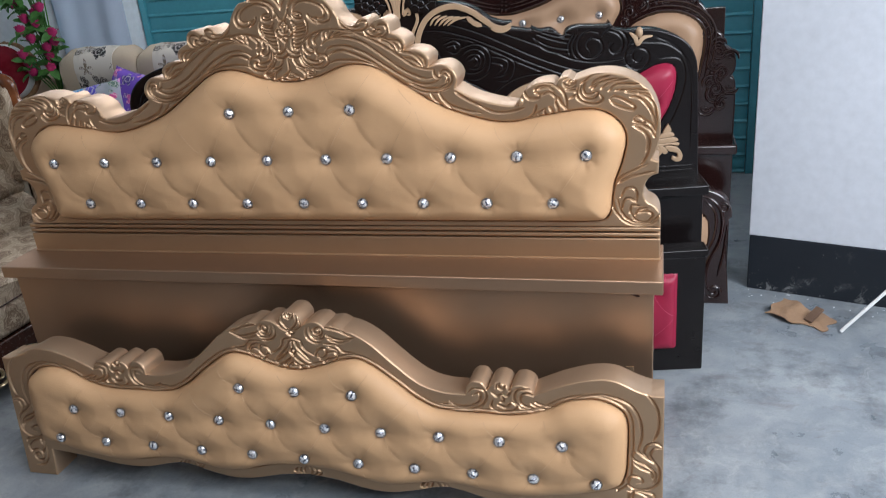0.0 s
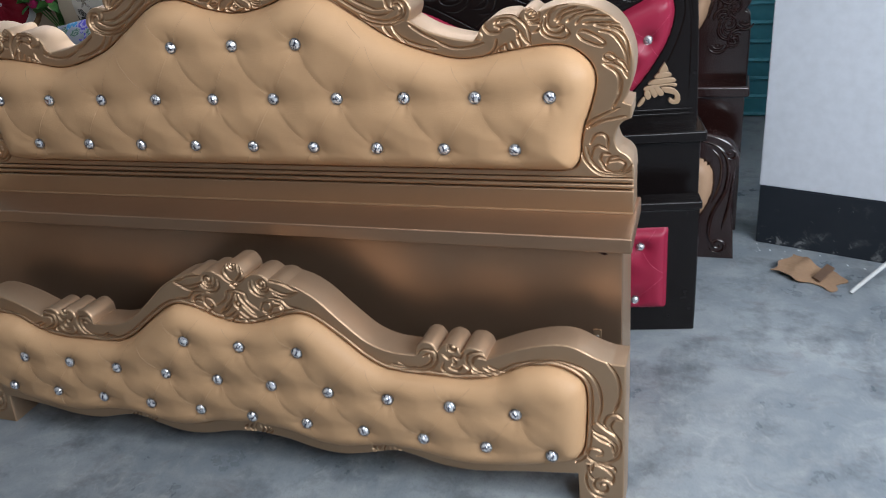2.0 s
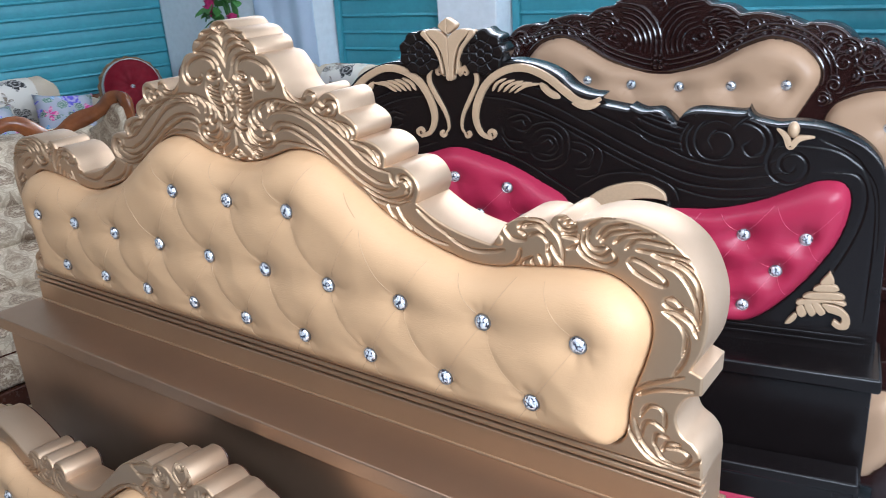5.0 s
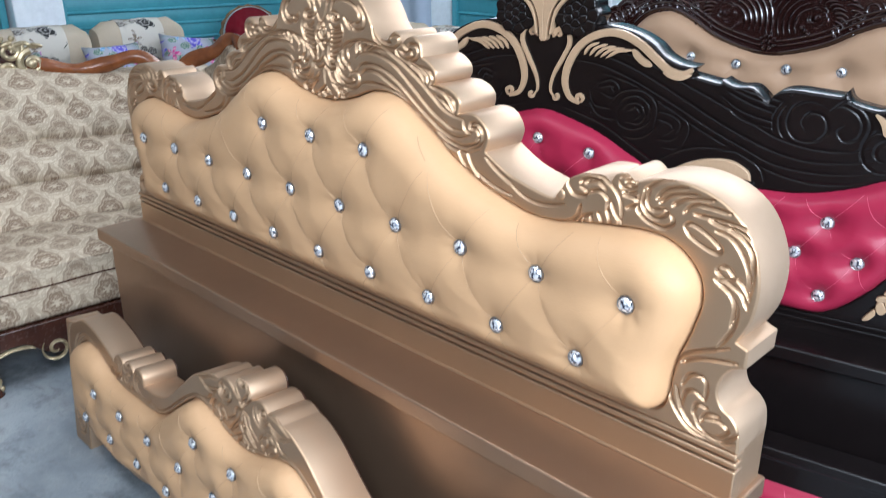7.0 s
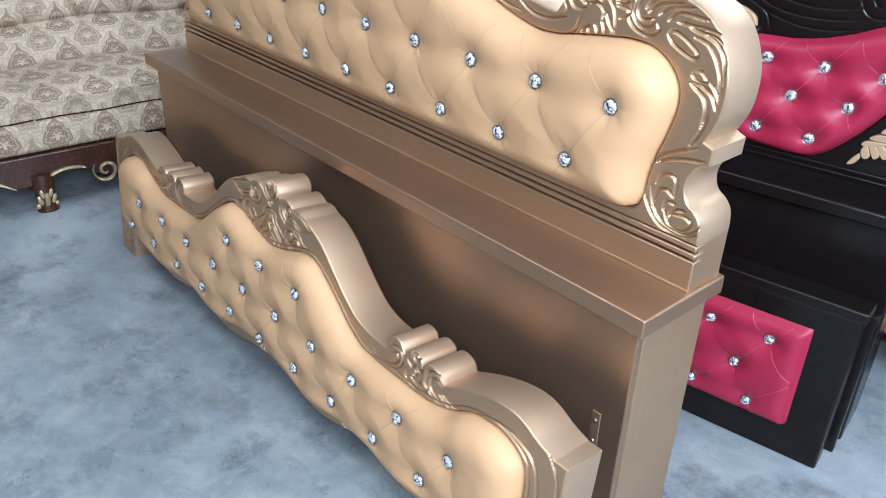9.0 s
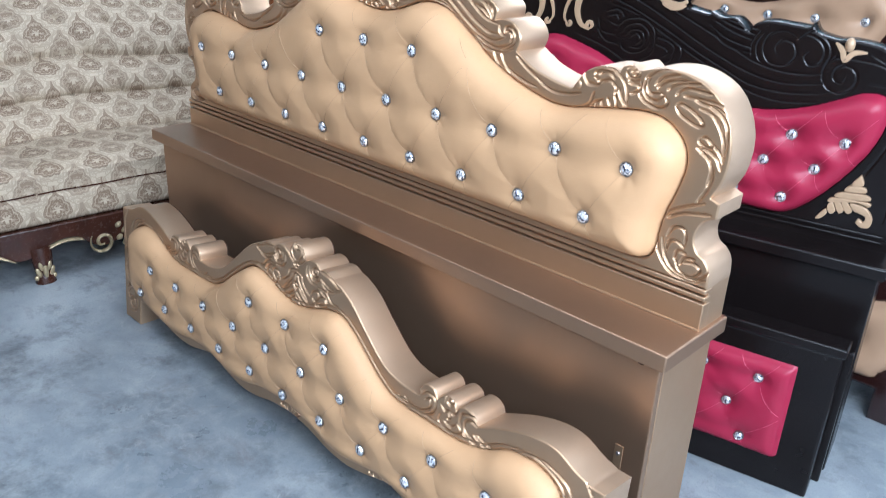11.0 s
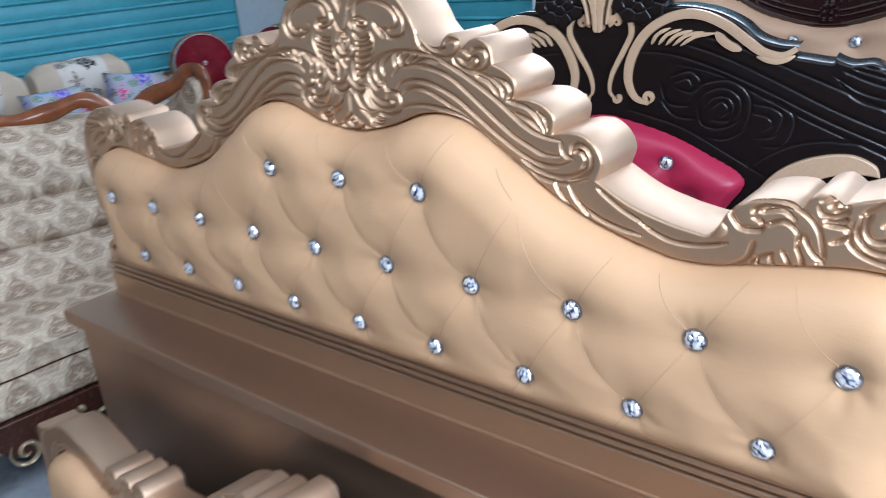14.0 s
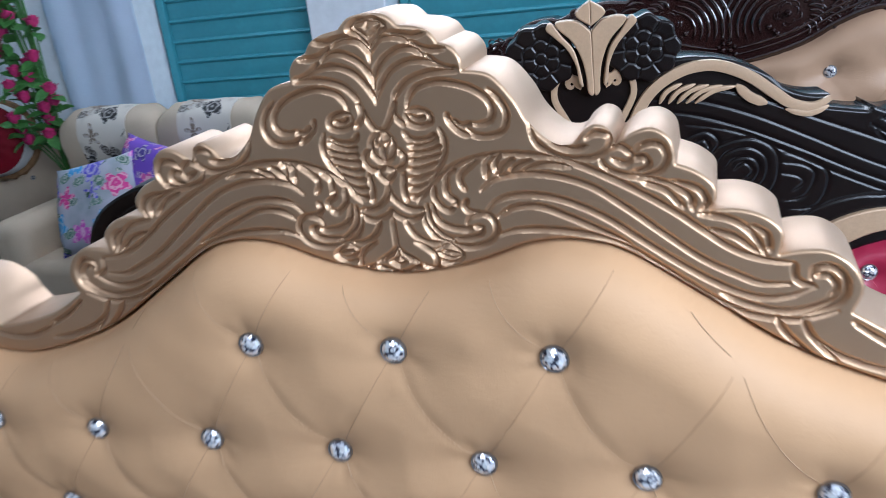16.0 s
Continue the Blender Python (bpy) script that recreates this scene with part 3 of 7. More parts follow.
def tufted(poly, buttons, puff=0.055, roll=0.075, step=0.005, dip=0.026, crease=0.0045, lean=1, sink=0.012, reach=0.11, skew=None):
    """A buttoned cushion that swells out of an outline: (mesh, height function). Creases run from each button to the next lower one."""
    us, zs = [p[0] for p in poly], [p[1] for p in poly]
    m = 0.016
    gu = np.arange(min(us) - m, max(us) + m, step)
    gz = np.arange(min(zs) - m, max(zs) + m, step)
    U, Z = np.meshgrid(gu, gz, indexing="ij")

    def height(U, Z):
        d = outline_distance(U, Z, poly)
        k = np.clip(d / roll, 0, 1)
        H = puff * np.sqrt(np.clip(1 - (1 - k) ** 2, 0, 1))
        D = np.zeros_like(H)
        for bu, bz in buttons:
            r = np.hypot(U - bu, (Z - bz) * 1.05)
            D = np.maximum(D, dip * (0.62 * np.exp(-(r / 0.024) ** 1.2) + 0.44 * np.exp(-(r / 0.055) ** 1.4)))
        C = np.zeros_like(H)
        for i, (au, az) in enumerate(buttons):
            for bu, bz in buttons:
                L = math.hypot(bu - au, bz - az)
                if abs(az - bz) < 0.012 and 0 < bu - au < reach * 1.9:
                    # soft valley between neighbours of one row
                    k = np.clip((U - au) / (bu - au), 0, 1)
                    on = np.clip(np.minimum(U - au, bu - U) / 0.03 + 1, 0, 1)
                    C = np.maximum(C, on * crease * (1.9 - 0.7 * np.sin(k * math.pi)) * np.exp(-((Z - az + 0.004) / 0.030) ** 2))
                if not (0.03 < az - bz and L < reach * 1.75):
                    continue
                k1 = 1.0 if (bu - au) * lean > 0 else 0.4
                dx, dz = (bu - au) / L, (bz - az) / L
                along = (U - au) * dx + (Z - az) * dz
                bow = 0.012 * np.sin(np.clip(along / L, 0, 1) * math.pi) * lean
                across = (U - au) * -dz + (Z - az) * dx + bow
                on = np.clip(np.minimum(along, L - along) / (0.15 * L) + 0.6, 0, 1)
                lip = np.where(across * lean > 0, 0.010, 0.034)
                C = np.maximum(C, k1 * on * crease * (0.40 * np.exp(-(across / 0.004) ** 2) + 0.55 * np.exp(-(across / lip) ** 2)))
        # fine pulls in the hide that run out from each button
        P = np.zeros_like(H)
        for i, (bu, bz) in enumerate(buttons):
            r = np.hypot(U - bu, Z - bz)
            a = np.arctan2(Z - bz, U - bu)
            P += 0.0010 * np.exp(-((r - 0.026) / 0.016) ** 2) * np.sin(a * (7 + i % 4) + i * 1.9) * (0.5 + 0.5 * np.sin(a + i * 2.3))
        edge = np.clip(d / 0.05, 0, 1)
        W = 0.0006 * np.sin(U * 61 + 3 * np.sin(Z * 23)) * np.cos(Z * 47 + 2 * np.sin(U * 17))
        H = H - (D + C * 0.75 - W - P) * edge
        return np.where(d > 0, H, -sink * np.clip(-d / 0.006, 0, 1)), d

    H, d = height(U, Z)
    keep = d > -0.014
    idx = -np.ones(U.shape, int)
    idx[keep] = np.arange(keep.sum())
    verts = np.stack([U[keep], -H[keep], Z[keep]], 1)
    q = np.stack([idx[:-1, :-1], idx[1:, :-1], idx[1:, 1:], idx[:-1, 1:]], -1).reshape(-1, 4)
    q = q[(q >= 0).all(1)]
    me = bpy.data.meshes.new("cushion")
    me.from_pydata(verts.tolist(), [], q.tolist())
    me.polygons.foreach_set("use_smooth", [True] * len(me.polygons))
    me.update()
    return me, lambda u, z: height(np.array(u, float)[None], np.array(z, float)[None])[0][0]


def gem_mesh(r=0.0138, h=0.0085):
    """A round faceted crystal: girdle, two rings of facets and a table, facing -y."""
    bm = bmesh.new()
    rings = []
    for rr, y, o in ((1.0, 0.6, 0), (0.98, -0.25, 0), (0.74, -0.72, 0.5), (0.44, -1.0, 0)):
        rings.append([bm.verts.new((r * rr * math.cos((i + o) * math.pi / 5), y * h, r * rr * math.sin((i + o) * math.pi / 5))) for i in range(10)])
    for a, b in zip(rings, rings[1:]):
        for i in range(10):
            bm.faces.new((a[i], a[(i + 1) % 10], b[i]))
            bm.faces.new((a[(i + 1) % 10], b[(i + 1) % 10], b[i]))
    bm.faces.new(rings[-1])
    bm.faces.new(list(reversed(rings[0])))
    return mesh_of(bm)


def rim_mesh(r=0.0153, y0=0.008, y1=-0.003):
    bm = bmesh.new()
    prof = ((r, y0), (r, y1 * 0.4), (r * 0.95, y1), (r * 0.87, y1 * 0.7), (r * 0.86, y0))
    rows = [[bm.verts.new((a * math.cos(i * math.pi / 10), y, a * math.sin(i * math.pi / 10))) for a, y in prof] for i in range(20)]
    for i in range(20):
        for j in range(4):
            bm.faces.new((rows[i][j], rows[i][j + 1], rows[(i + 1) % 20][j + 1], rows[(i + 1) % 20][j]))
    return mesh_of(bm, 50)


GEM, SETTING = gem_mesh(), rim_mesh()
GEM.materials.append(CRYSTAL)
SETTING.materials.append(RIM)


def seams(cushion, spots, height, material, reach=0.2, lean=1, y0=0.0, least=0.022):
    """Thin stitched seams from node to node of the tufting, over the cushion's surface, as far as it stands out."""
    for au, az in spots:
        for bu, bz in spots:
            L = math.hypot(bu - au, bz - az)
            if not (0.04 < az - bz and L < reach and abs(bu - au) > 0.02):
                continue
            t = np.linspace(0.07, 0.93, 22)
            bow = 0.012 * np.sin(t * math.pi) * lean * (1 if (bu - au) * lean > 0 else 0)
            u, z = au + (bu - au) * t + (bz - az) / L * bow, az + (bz - az) * t - (bu - au) / L * bow
            y = height(u, z)
            nx, nz = -(bz - az) / L, (bu - au) / L
            on = [i for i in range(len(t)) if y[i] > least]
            if len(on) < 4:
                continue
            bm = bmesh.new()
            rows = [[bm.verts.new((u[i] + nx * s * 0.0007, y0 - y[i] - q, z[i] + nz * s * 0.0007)) for s, q in ((-1, -0.0006), (0, 0.0006), (1, -0.0006))] for i in on]
            for r0, r1 in zip(rows, rows[1:]):
                for j in (0, 1):
                    bm.faces.new((r0[j], r0[j + 1], r1[j + 1], r1[j]))
            part("seam", bm, material, cushion, "", 60)


def crystal_buttons(cushion, spots, height, label="clear faceted crystal button in a dark setting", size=1.0, y0=0.0):
    for i, (u, z) in enumerate(spots):
        spin = Matrix.Rotation(i * 2.4, 4, "Y")
        here = Matrix.Translation((u, y0 - float(height([u], [z])[0]) - 0.0085, z))
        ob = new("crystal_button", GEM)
        ob.parent = cushion
        ob.matrix_local = here @ spin @ Matrix.Scale(size, 4)
        tagged(ob, label)
        ring = new("button_setting", SETTING)
        ring.parent = cushion
        ring.matrix_local = here @ Matrix.Scale(size, 4)


def tube(bm, pts, radii, segs=10, flat=1.0):
    """A round bar along 3D points with a radius at each."""
    n = len(pts)
    P = [Vector(p) for p in pts]
    R = radii if isinstance(radii, (list, tuple)) else [radii] * n
    side = None
    rows = []
    for i, p in enumerate(P):
        t = (P[min(n - 1, i + 1)] - P[max(0, i - 1)]).normalized()
        ref = side if side is not None else (Vector((0, 0, 1)) if abs(t.z) < 0.9 else Vector((1, 0, 0)))
        s = (ref - t * ref.dot(t)).normalized()
        side = s
        b = t.cross(s)
        rows.append([bm.verts.new(p + (s * math.cos(a) * flat + b * math.sin(a)) * R[i]) for a in (2 * math.pi * k / segs for k in range(segs))])
    for r0, r1 in zip(rows, rows[1:]):
        for k in range(segs):
            bm.faces.new((r0[k], r0[(k + 1) % segs], r1[(k + 1) % segs], r1[k]))
    bm.faces.new(rows[0])
    bm.faces.new(list(reversed(rows[-1])))
    return bm


def curve3(pts, per=6):
    """A smooth line through 3D points."""
    P = [Vector(p) for p in pts]
    out = []
    for i in range(len(P) - 1):
        a, b, c, d = P[max(0, i - 1)], P[i], P[i + 1], P[min(len(P) - 1, i + 2)]
        for k in range(per):
            t = k / per
            out.append(0.5 * ((2 * b) + (c - a) * t + (2 * a - 5 * b + 4 * c - d) * t * t + (3 * b - a - 3 * c + d) * t ** 3))
    return [*out, P[-1]]


def pillow_mesh(w, h, d, wob=0.0, n=14, seed=0):
    """A soft stuffed cushion standing in the x-z plane, thick in y, with drawn-out corners."""
    bm = bmesh.new()
    for s in (1, -1):
        rows = []
        for i in range(n + 1):
            row = []
            for j in range(n + 1):
                a, b = 2 * i / n - 1, 2 * j / n - 1
                t = max(0.0, (1 - a ** 4) * (1 - b ** 4)) ** 0.5
                pin = 1 - 0.07 * (1 - abs(b) ** 3) * abs(a) ** 6
                pin2 = 1 - 0.07 * (1 - abs(a) ** 3) * abs(b) ** 6
                q = noise.noise(Vector((a * 1.7 + seed, b * 1.7, s))) * wob
                row.append(bm.verts.new((a * w / 2 * pin, s * (d / 2 * t + q * t), b * h / 2 * pin2)))
            rows.append(row)
        for i in range(n):
            for j in range(n):
                f = (rows[i][j], rows[i + 1][j], rows[i + 1][j + 1], rows[i][j + 1])
                bm.faces.new(f if s < 0 else tuple(reversed(f)))
    bmesh.ops.remove_doubles(bm, verts=bm.verts, dist=0.0008)
    return bm

# ---------------------------------------------------------------- the room
def structure(name, bm, material, label, category, smooth=40):
    ob = part(name, bm, material, None, "", smooth)
    return tagged(ob, label, category, "", "structure")


def wall_between(name, a, b, thick, z0, z1, material, label, category="wall"):
    """An upright slab whose seen face runs from a to b (thickness to the left of that line)."""
    L = math.hypot(b[0] - a[0], b[1] - a[1])
    bm = boxed((0, 0, z0), (L, thick, z1), 0.004)
    ob = structure(name, bm, material, label, category)
    ob.matrix_world = pose(a[0], a[1], 0, 0, 0, math.degrees(math.atan2(b[1] - a[1], b[0] - a[0])))
    return ob


HIGH = 2.95
structure("floor", boxed((-5.6, -3.6, -0.15), (2.6, 5.3, 0.0), 0.0), CEMENT, "grey smoothed cement floor with pale stains", "floor")
# unseen ceiling; its gap is added to hold the overhead lamp
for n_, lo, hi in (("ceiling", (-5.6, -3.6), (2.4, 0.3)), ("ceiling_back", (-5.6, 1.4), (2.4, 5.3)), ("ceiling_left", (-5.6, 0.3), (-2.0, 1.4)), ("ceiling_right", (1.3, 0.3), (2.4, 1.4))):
    structure(n_, boxed((*lo, HIGH), (*hi, HIGH + 0.15), 0.0), PLASTER, "plain white ceiling with a gap added for a lamp", "ceiling")
structure("ground", boxed((-60, -60, -0.3), (60, 60, -0.16), 0.0), CEMENT, "open paved ground outside the shop", "ground")


def shutter(name, a, b, z1=2.4, pitch=0.098, label="teal painted rolling steel shutter, closed"):
    """A rolling shutter: curved slats with a rolled joint between them."""
    L = math.hypot(b[0] - a[0], b[1] - a[1])
    root = thing(name, pose(a[0], a[1], 0, 0, 0, math.degrees(math.atan2(b[1] - a[1], b[0] - a[0]))), label, "shutter", "", "structure")
    prof = ((0.0, 0.012), (0.006, 0.0), (0.012, -0.004), (0.018, 0.0), (0.024, 0.010), (0.05, 0.006), (0.075, 0.007), (pitch, 0.012))
    bm = bmesh.new()
    rows = [[bm.verts.new((x, y, z)) for z, y in prof] + [bm.verts.new((x, 0.03, pitch)), bm.verts.new((x, 0.03, 0))] for x in (0, L)]
    for j in range(len(prof) - 1):
        bm.faces.new((rows[0][j], rows[1][j], rows[1][j + 1], rows[0][j + 1]))
    bm.faces.new((rows[0][-2], rows[1][-2], rows[1][-1], rows[0][-1]))
    bm.faces.new((rows[0][7], rows[1][7], rows[1][8], rows[0][8]))
    bm.faces.new((rows[0][9], rows[1][9], rows[1][0], rows[0][0]))
    bm.faces.new(rows[0])
    bm.faces.new(list(reversed(rows[1])))
    slat = mesh_of(bm, 60)
    slat.materials.append(TEAL)
    for k in range(int(z1 / pitch)):
        ob = new("slat", slat)
        ob.parent = root
        ob.matrix_local = Matrix.Translation((0, 0, k * pitch))
    for x in (-0.045, L + 0.003):
        part("guide_rail", boxed((x, -0.012, 0), (x + 0.042, 0.03, z1), 0.003), TEAL, root)
    return root


# back wall with two shutters, left wall with two more
structure("wall_back", boxed((-5.3, 4.84, 0), (2.3, 5.04, 2.44), 0.0), WHITE, "plain white wall behind the shutters", "wall")
# unseen upper wall; the slot in it is added for the back lamp
for x0, x1, z0 in ((-5.3, -4.6, 2.44), (0.5, 2.3, 2.44), (-4.6, 0.5, 2.88)):
    structure("wall_back_top", boxed((x0, 4.84, z0), (x1, 5.04, HIGH), 0.0), WHITE, "white wall with a lamp gap added above the shutters", "wall")
structure("wall_left", boxed((-5.35, -3.6, 0), (-5.15, 4.84, HIGH), 0.0), WHITE, "plain white wall behind the shutters", "wall")
shutter("shutter_1", (-3.22, 4.74), (-2.46, 4.74))
shutter("shutter_2", (-1.96, 4.76), (0.45, 4.76))
shutter("shutter_3", (-5.05, 3.06), (-4.72, 4.52))
shutter("shutter_4", (-5.12, 0.6), (-5.07, 2.66))
structure("pillar_1", boxed((-2.40, 4.62, 0), (-2.02, 4.84, 2.44), 0.01), WHITE, "white painted pillar between shutters", "pillar")
structure("pillar_2", boxed((-4.72, 4.52, 0), (-3.28, 4.84, 2.44), 0.01), WHITE, "white painted corner of the shop", "pillar")
structure("pillar_3", boxed((-5.15, 2.72, 0), (-4.98, 3.02, HIGH), 0.01), WHITE, "white painted pillar between shutters", "pillar")
wall_between("wall_right", (0.335, 3.215), (1.8, 2.761), 0.25, 0.232, HIGH, DIMMED_WHITE, "white painted wall above a black base")
wall_between("wall_base", (0.338, 3.211), (1.8, 2.757), 0.25, 0.0, 0.232, SKIRT, "black painted wall base with chipped paint", "wall base")
structure("wall_inner", boxed((0.50, 3.50, 0), (0.75, 4.84, HIGH), 0.0), WHITE, "plain white wall", "wall")
# shop-front: piers and lintels round the wide openings
structure("lintel_right", boxed((1.8, -3.6, 2.7), (2.0, 2.76, HIGH), 0.0), WHITE, "white lintel over the open shop-front", "lintel")
# unseen wall, added and kept dark so the gold fronts reflect less
structure("unseen_wall_front", boxed((-5.15, -3.6, 0), (1.8, -3.4, HIGH), 0.0), DULL, "unseen dark brown wall added to dim what the gold reflects", "wall")
structure("pier_right", boxed((1.8, -3.6, 0), (2.0, -1.5, 2.7), 0.0), WHITE, "white pier of the shop-front", "pier")


# ---------------------------------------------------------------- gold bed: headboard
CROWN = [(0, 1.417), (0.02, 1.414), (0.033, 1.403), (0.033, 1.403), (0.052, 1.400), (0.066, 1.393), (0.073, 1.383), (0.073, 1.383), (0.086, 1.378), (0.094, 1.367), (0.095, 1.355), (0.095, 1.355), (0.122, 1.349), (0.143, 1.325), (0.158, 1.298), (0.180, 1.278), (0.198, 1.277), (0.208, 1.288), (0.221, 1.295), (0.234, 1.289), (0.239, 1.273), (0.239, 1.273)]
ARCH = [(0.256, 1.286), (0.275, 1.289), (0.291, 1.277), (0.295, 1.254), (0.295, 1.254), (0.314, 1.246), (0.329, 1.233), (0.331, 1.219), (0.325, 1.208), (0.325, 1.208), (0.352, 1.208), (0.376, 1.200), (0.391, 1.184), (0.388, 1.163), (0.388, 1.163), (0.410, 1.167), (0.433, 1.165), (0.453, 1.150), (0.462, 1.128), (0.454, 1.104), (0.454, 1.104)]
SHOULDER = [(0.50, 1.078), (0.55, 1.062), (0.598, 1.053), (0.608, 1.054), (0.608, 1.054), (0.618, 1.066), (0.632, 1.088), (0.662, 1.106), (0.700, 1.110), (0.715, 1.101), (0.715, 1.101), (0.724, 1.117), (0.742, 1.122), (0.758, 1.112), (0.758, 1.112), (0.80, 1.125), (0.85, 1.127), (0.90, 1.113), (0.938, 1.084), (0.962, 1.04), (0.971, 0.995), (0.966, 0.945), (0.949, 0.906)]
SIDE = [(0.949, 0.906), (0.968, 0.899), (0.968, 0.899), (0.967, 0.868), (0.967, 0.868), (0.946, 0.858), (0.934, 0.838), (0.930, 0.815), (0.939, 0.792), (0.957, 0.780), (0.970, 0.762), (0.974, 0.735), (0.974, 0.722), (0.974, 0.722), (0, 0.722)]
HEAD_CUSHION = [(0, 1.139), (0.079, 1.151), (0.147, 1.174), (0.2, 1.178), (0.25, 1.164), (0.328, 1.114), (0.415, 1.060), (0.519, 1.023), (0.593, 1.013), (0.681, 1.027), (0.78, 1.040), (0.836, 1.032), (0.877, 0.998), (0.889, 0.955), (0.877, 0.897), (0.858, 0.839), (0.852, 0.785), (0.846, 0.758), (0.830, 0.742), (0.79, 0.738), (0.79, 0.738), (0, 0.738)]


def full(half, per=6):
    """Both halves of a symmetric outline, smooth between its corners."""
    pts = curve_through([(-half[1][0], half[1][1])] + half, per)[per - 1:]
    right = [p for p in pts if p[0] >= -1e-6]
    return mirrored(right)


def gold_headboard():
    bed = thing("headboard", pose(-0.979, 2.025, 0, 0, 0, 0.5), "carved gold-painted bed headboard with buttoned tan upholstery", "headboard")
    outer, inner = full(CROWN + ARCH + SHOULDER + SIDE), full(HEAD_CUSHION)
    frm = part("frame", edge_band([outer, inner], 0.004, 0.10), GOLD_EDGE, bed, "matt gold-painted sawn edge of the frame")
    part("backing", boxed((-0.9, 0.03, 0.70), (0.9, 0.09, 1.03), 0.002), GOLD, bed)
    spots = [(-0.177 + 0.1765 * i, 1.068) for i in range(3)] + [(-0.789 + 0.1755 * i, 0.933) for i in range(10)] + [(-0.698 + 0.1752 * i, 0.806) for i in range(9)]
    me, height = tufted(offset_line(inner, 0.005), spots, 0.0645, 0.075, 0.005, 0.018, 0.0038, sink=0.03)
    cushion = part("cushion", me, BEIGE, bed, "tan leatherette cushion with diamond tufting")
    crystal_buttons(cushion, spots, height)
    plain = [(-0.177 + 0.1765 * i, 1.068) for i in (-3, -2, -1, 3, 4, 5)] + [(-0.265 + 0.1765 * i, 1.198) for i in range(4)] + [(-0.789 + 0.1755 * i, 0.68) for i in range(10)]
    seams(cushion, spots + plain, height, SEAM_TAN, 0.185)
    # base plank with beads, shelf and storage box
    part("base_plank", boxed((-0.990, 0.016, 0.62), (0.973, 0.105, 0.724), 0.004), GOLD, bed)
    for z, hgt, y in ((0.7145, 0.011, 0.000), (0.6985, 0.010, 0.001)):
        part("moulding", boxed((-0.991, y, z - hgt / 2), (0.974, 0.03, z + hgt / 2), 0.0035, 3), GOLD, bed)
    part("plinth_board", boxed((-0.991, 0.002, 0.622), (0.974, 0.03, 0.688), 0.003, 3), GOLD, bed)
    part("shelf", boxed((-1.016, -0.136, 0.590), (0.983, 0.112, 0.628), 0.004, 3), GOLD_PANEL, bed, "gold shelf along the foot of the headboard")
    part("glue_line", tube(bmesh.new(), [(-0.990, 0.0015, 0.6295), (0.973, 0.0015, 0.6295)], 0.0032, 8), GOLD, bed, "painted-over bead of filler along the shelf")
    part("front_panel", boxed((-0.995, -0.108, 0.0), (0.960, -0.090, 0.5875), 0.003), GOLD_PANEL, bed, "plain gold-brown sprayed panel")
    for x in (-0.995, 0.942):
        part("side_panel", boxed((x, -0.0895, 0.0), (x + 0.018, 0.105, 0.5875), 0.003), GOLD, bed)
    part("back_panel", boxed((-0.976, 0.09, 0.0), (0.941, 0.104, 0.5875), 0.002), GOLD, bed)
    # bracket on the panel and a knock in its paint
    part("paint_chip", plate([curve_through([(0.900, 0.581), (0.915, 0.579), (0.926, 0.574), (0.917, 0.571), (0.908, 0.575), (0.902, 0.577)], 3, True)], -0.1092, -0.107, 0.0005, 1), WOOD_DARK, bed, "dark bare wood where the paint is chipped")
    br = part("bed_bracket", boxed((0.890, -0.1105, 0.275), (0.910, -0.1075, 0.365), 0.001), GOLD, bed, "steel bed bracket painted gold")
    for z in (0.295, 0.345):
        bm = bmesh.new()
        bmesh.ops.create_cone(bm, cap_ends=True, segments=12, radius1=0.005, radius2=0.004, depth=0.003, matrix=Matrix.Translation((0.900, -0.112, z)) @ Matrix.Rotation(radians(90), 4, "X"))
        part("screw", bm, STEEL, br)

    # carved front: crown, bud and palm
    g = Graver()
    g.groove((0.001, 1.412), (0.011, 1.41), (0.019, 1.403), (0.011, 1.397), (0.001, 1.385), (-0.003, 1.374))
    g.groove((-0.015, 1.404), (-0.01, 1.409), (0.002, 1.409), (0.014, 1.405), (-0.001, 1.393))
    g.groove((0.02, 1.396), (0.033, 1.395), (0.046, 1.392), (0.061, 1.394))
    g.groove((0.043, 1.387), (0.051, 1.382), (0.061, 1.378), (0.079, 1.377))
    g.groove((0.058, 1.373), (0.068, 1.364), (0.078, 1.359), (0.09, 1.357))
    g.groove((-0.004, 1.371), (0.003, 1.383), (0.011, 1.391), (0.022, 1.393), (0.035, 1.391), (0.043, 1.385))
    g.groove((-0.003, 1.342), (0.002, 1.356), (0.012, 1.37), (0.027, 1.379), (0.04, 1.381), (0.05, 1.378), (0.057, 1.37))
    g.groove((-0.001, 1.328), (0.006, 1.343), (0.019, 1.359), (0.036, 1.367), (0.051, 1.368), (0.064, 1.365), (0.074, 1.358))
    g.groove((0.019, 1.329), (0.024, 1.338), (0.037, 1.349), (0.058, 1.355), (0.08, 1.356), (0.09, 1.355))
    g.groove((0.033, 1.322), (0.036, 1.331), (0.045, 1.341), (0.065, 1.346), (0.086, 1.343), (0.105, 1.336), (0.118, 1.325), (0.122, 1.313), (0.118, 1.304), (0.107, 1.301), (0.098, 1.303))
    g.groove((0.119, 1.335), (0.13, 1.324), (0.136, 1.31), (0.132, 1.295), (0.119, 1.289), (0.102, 1.29), (0.092, 1.299))
    g.groove((0.074, 1.313), (0.077, 1.304), (0.085, 1.295), (0.095, 1.29))
    g.groove((0.08, 1.306), (0.088, 1.3), (0.098, 1.302))
    g.groove((0.02, 1.329), (0.018, 1.315), (0.027, 1.304))
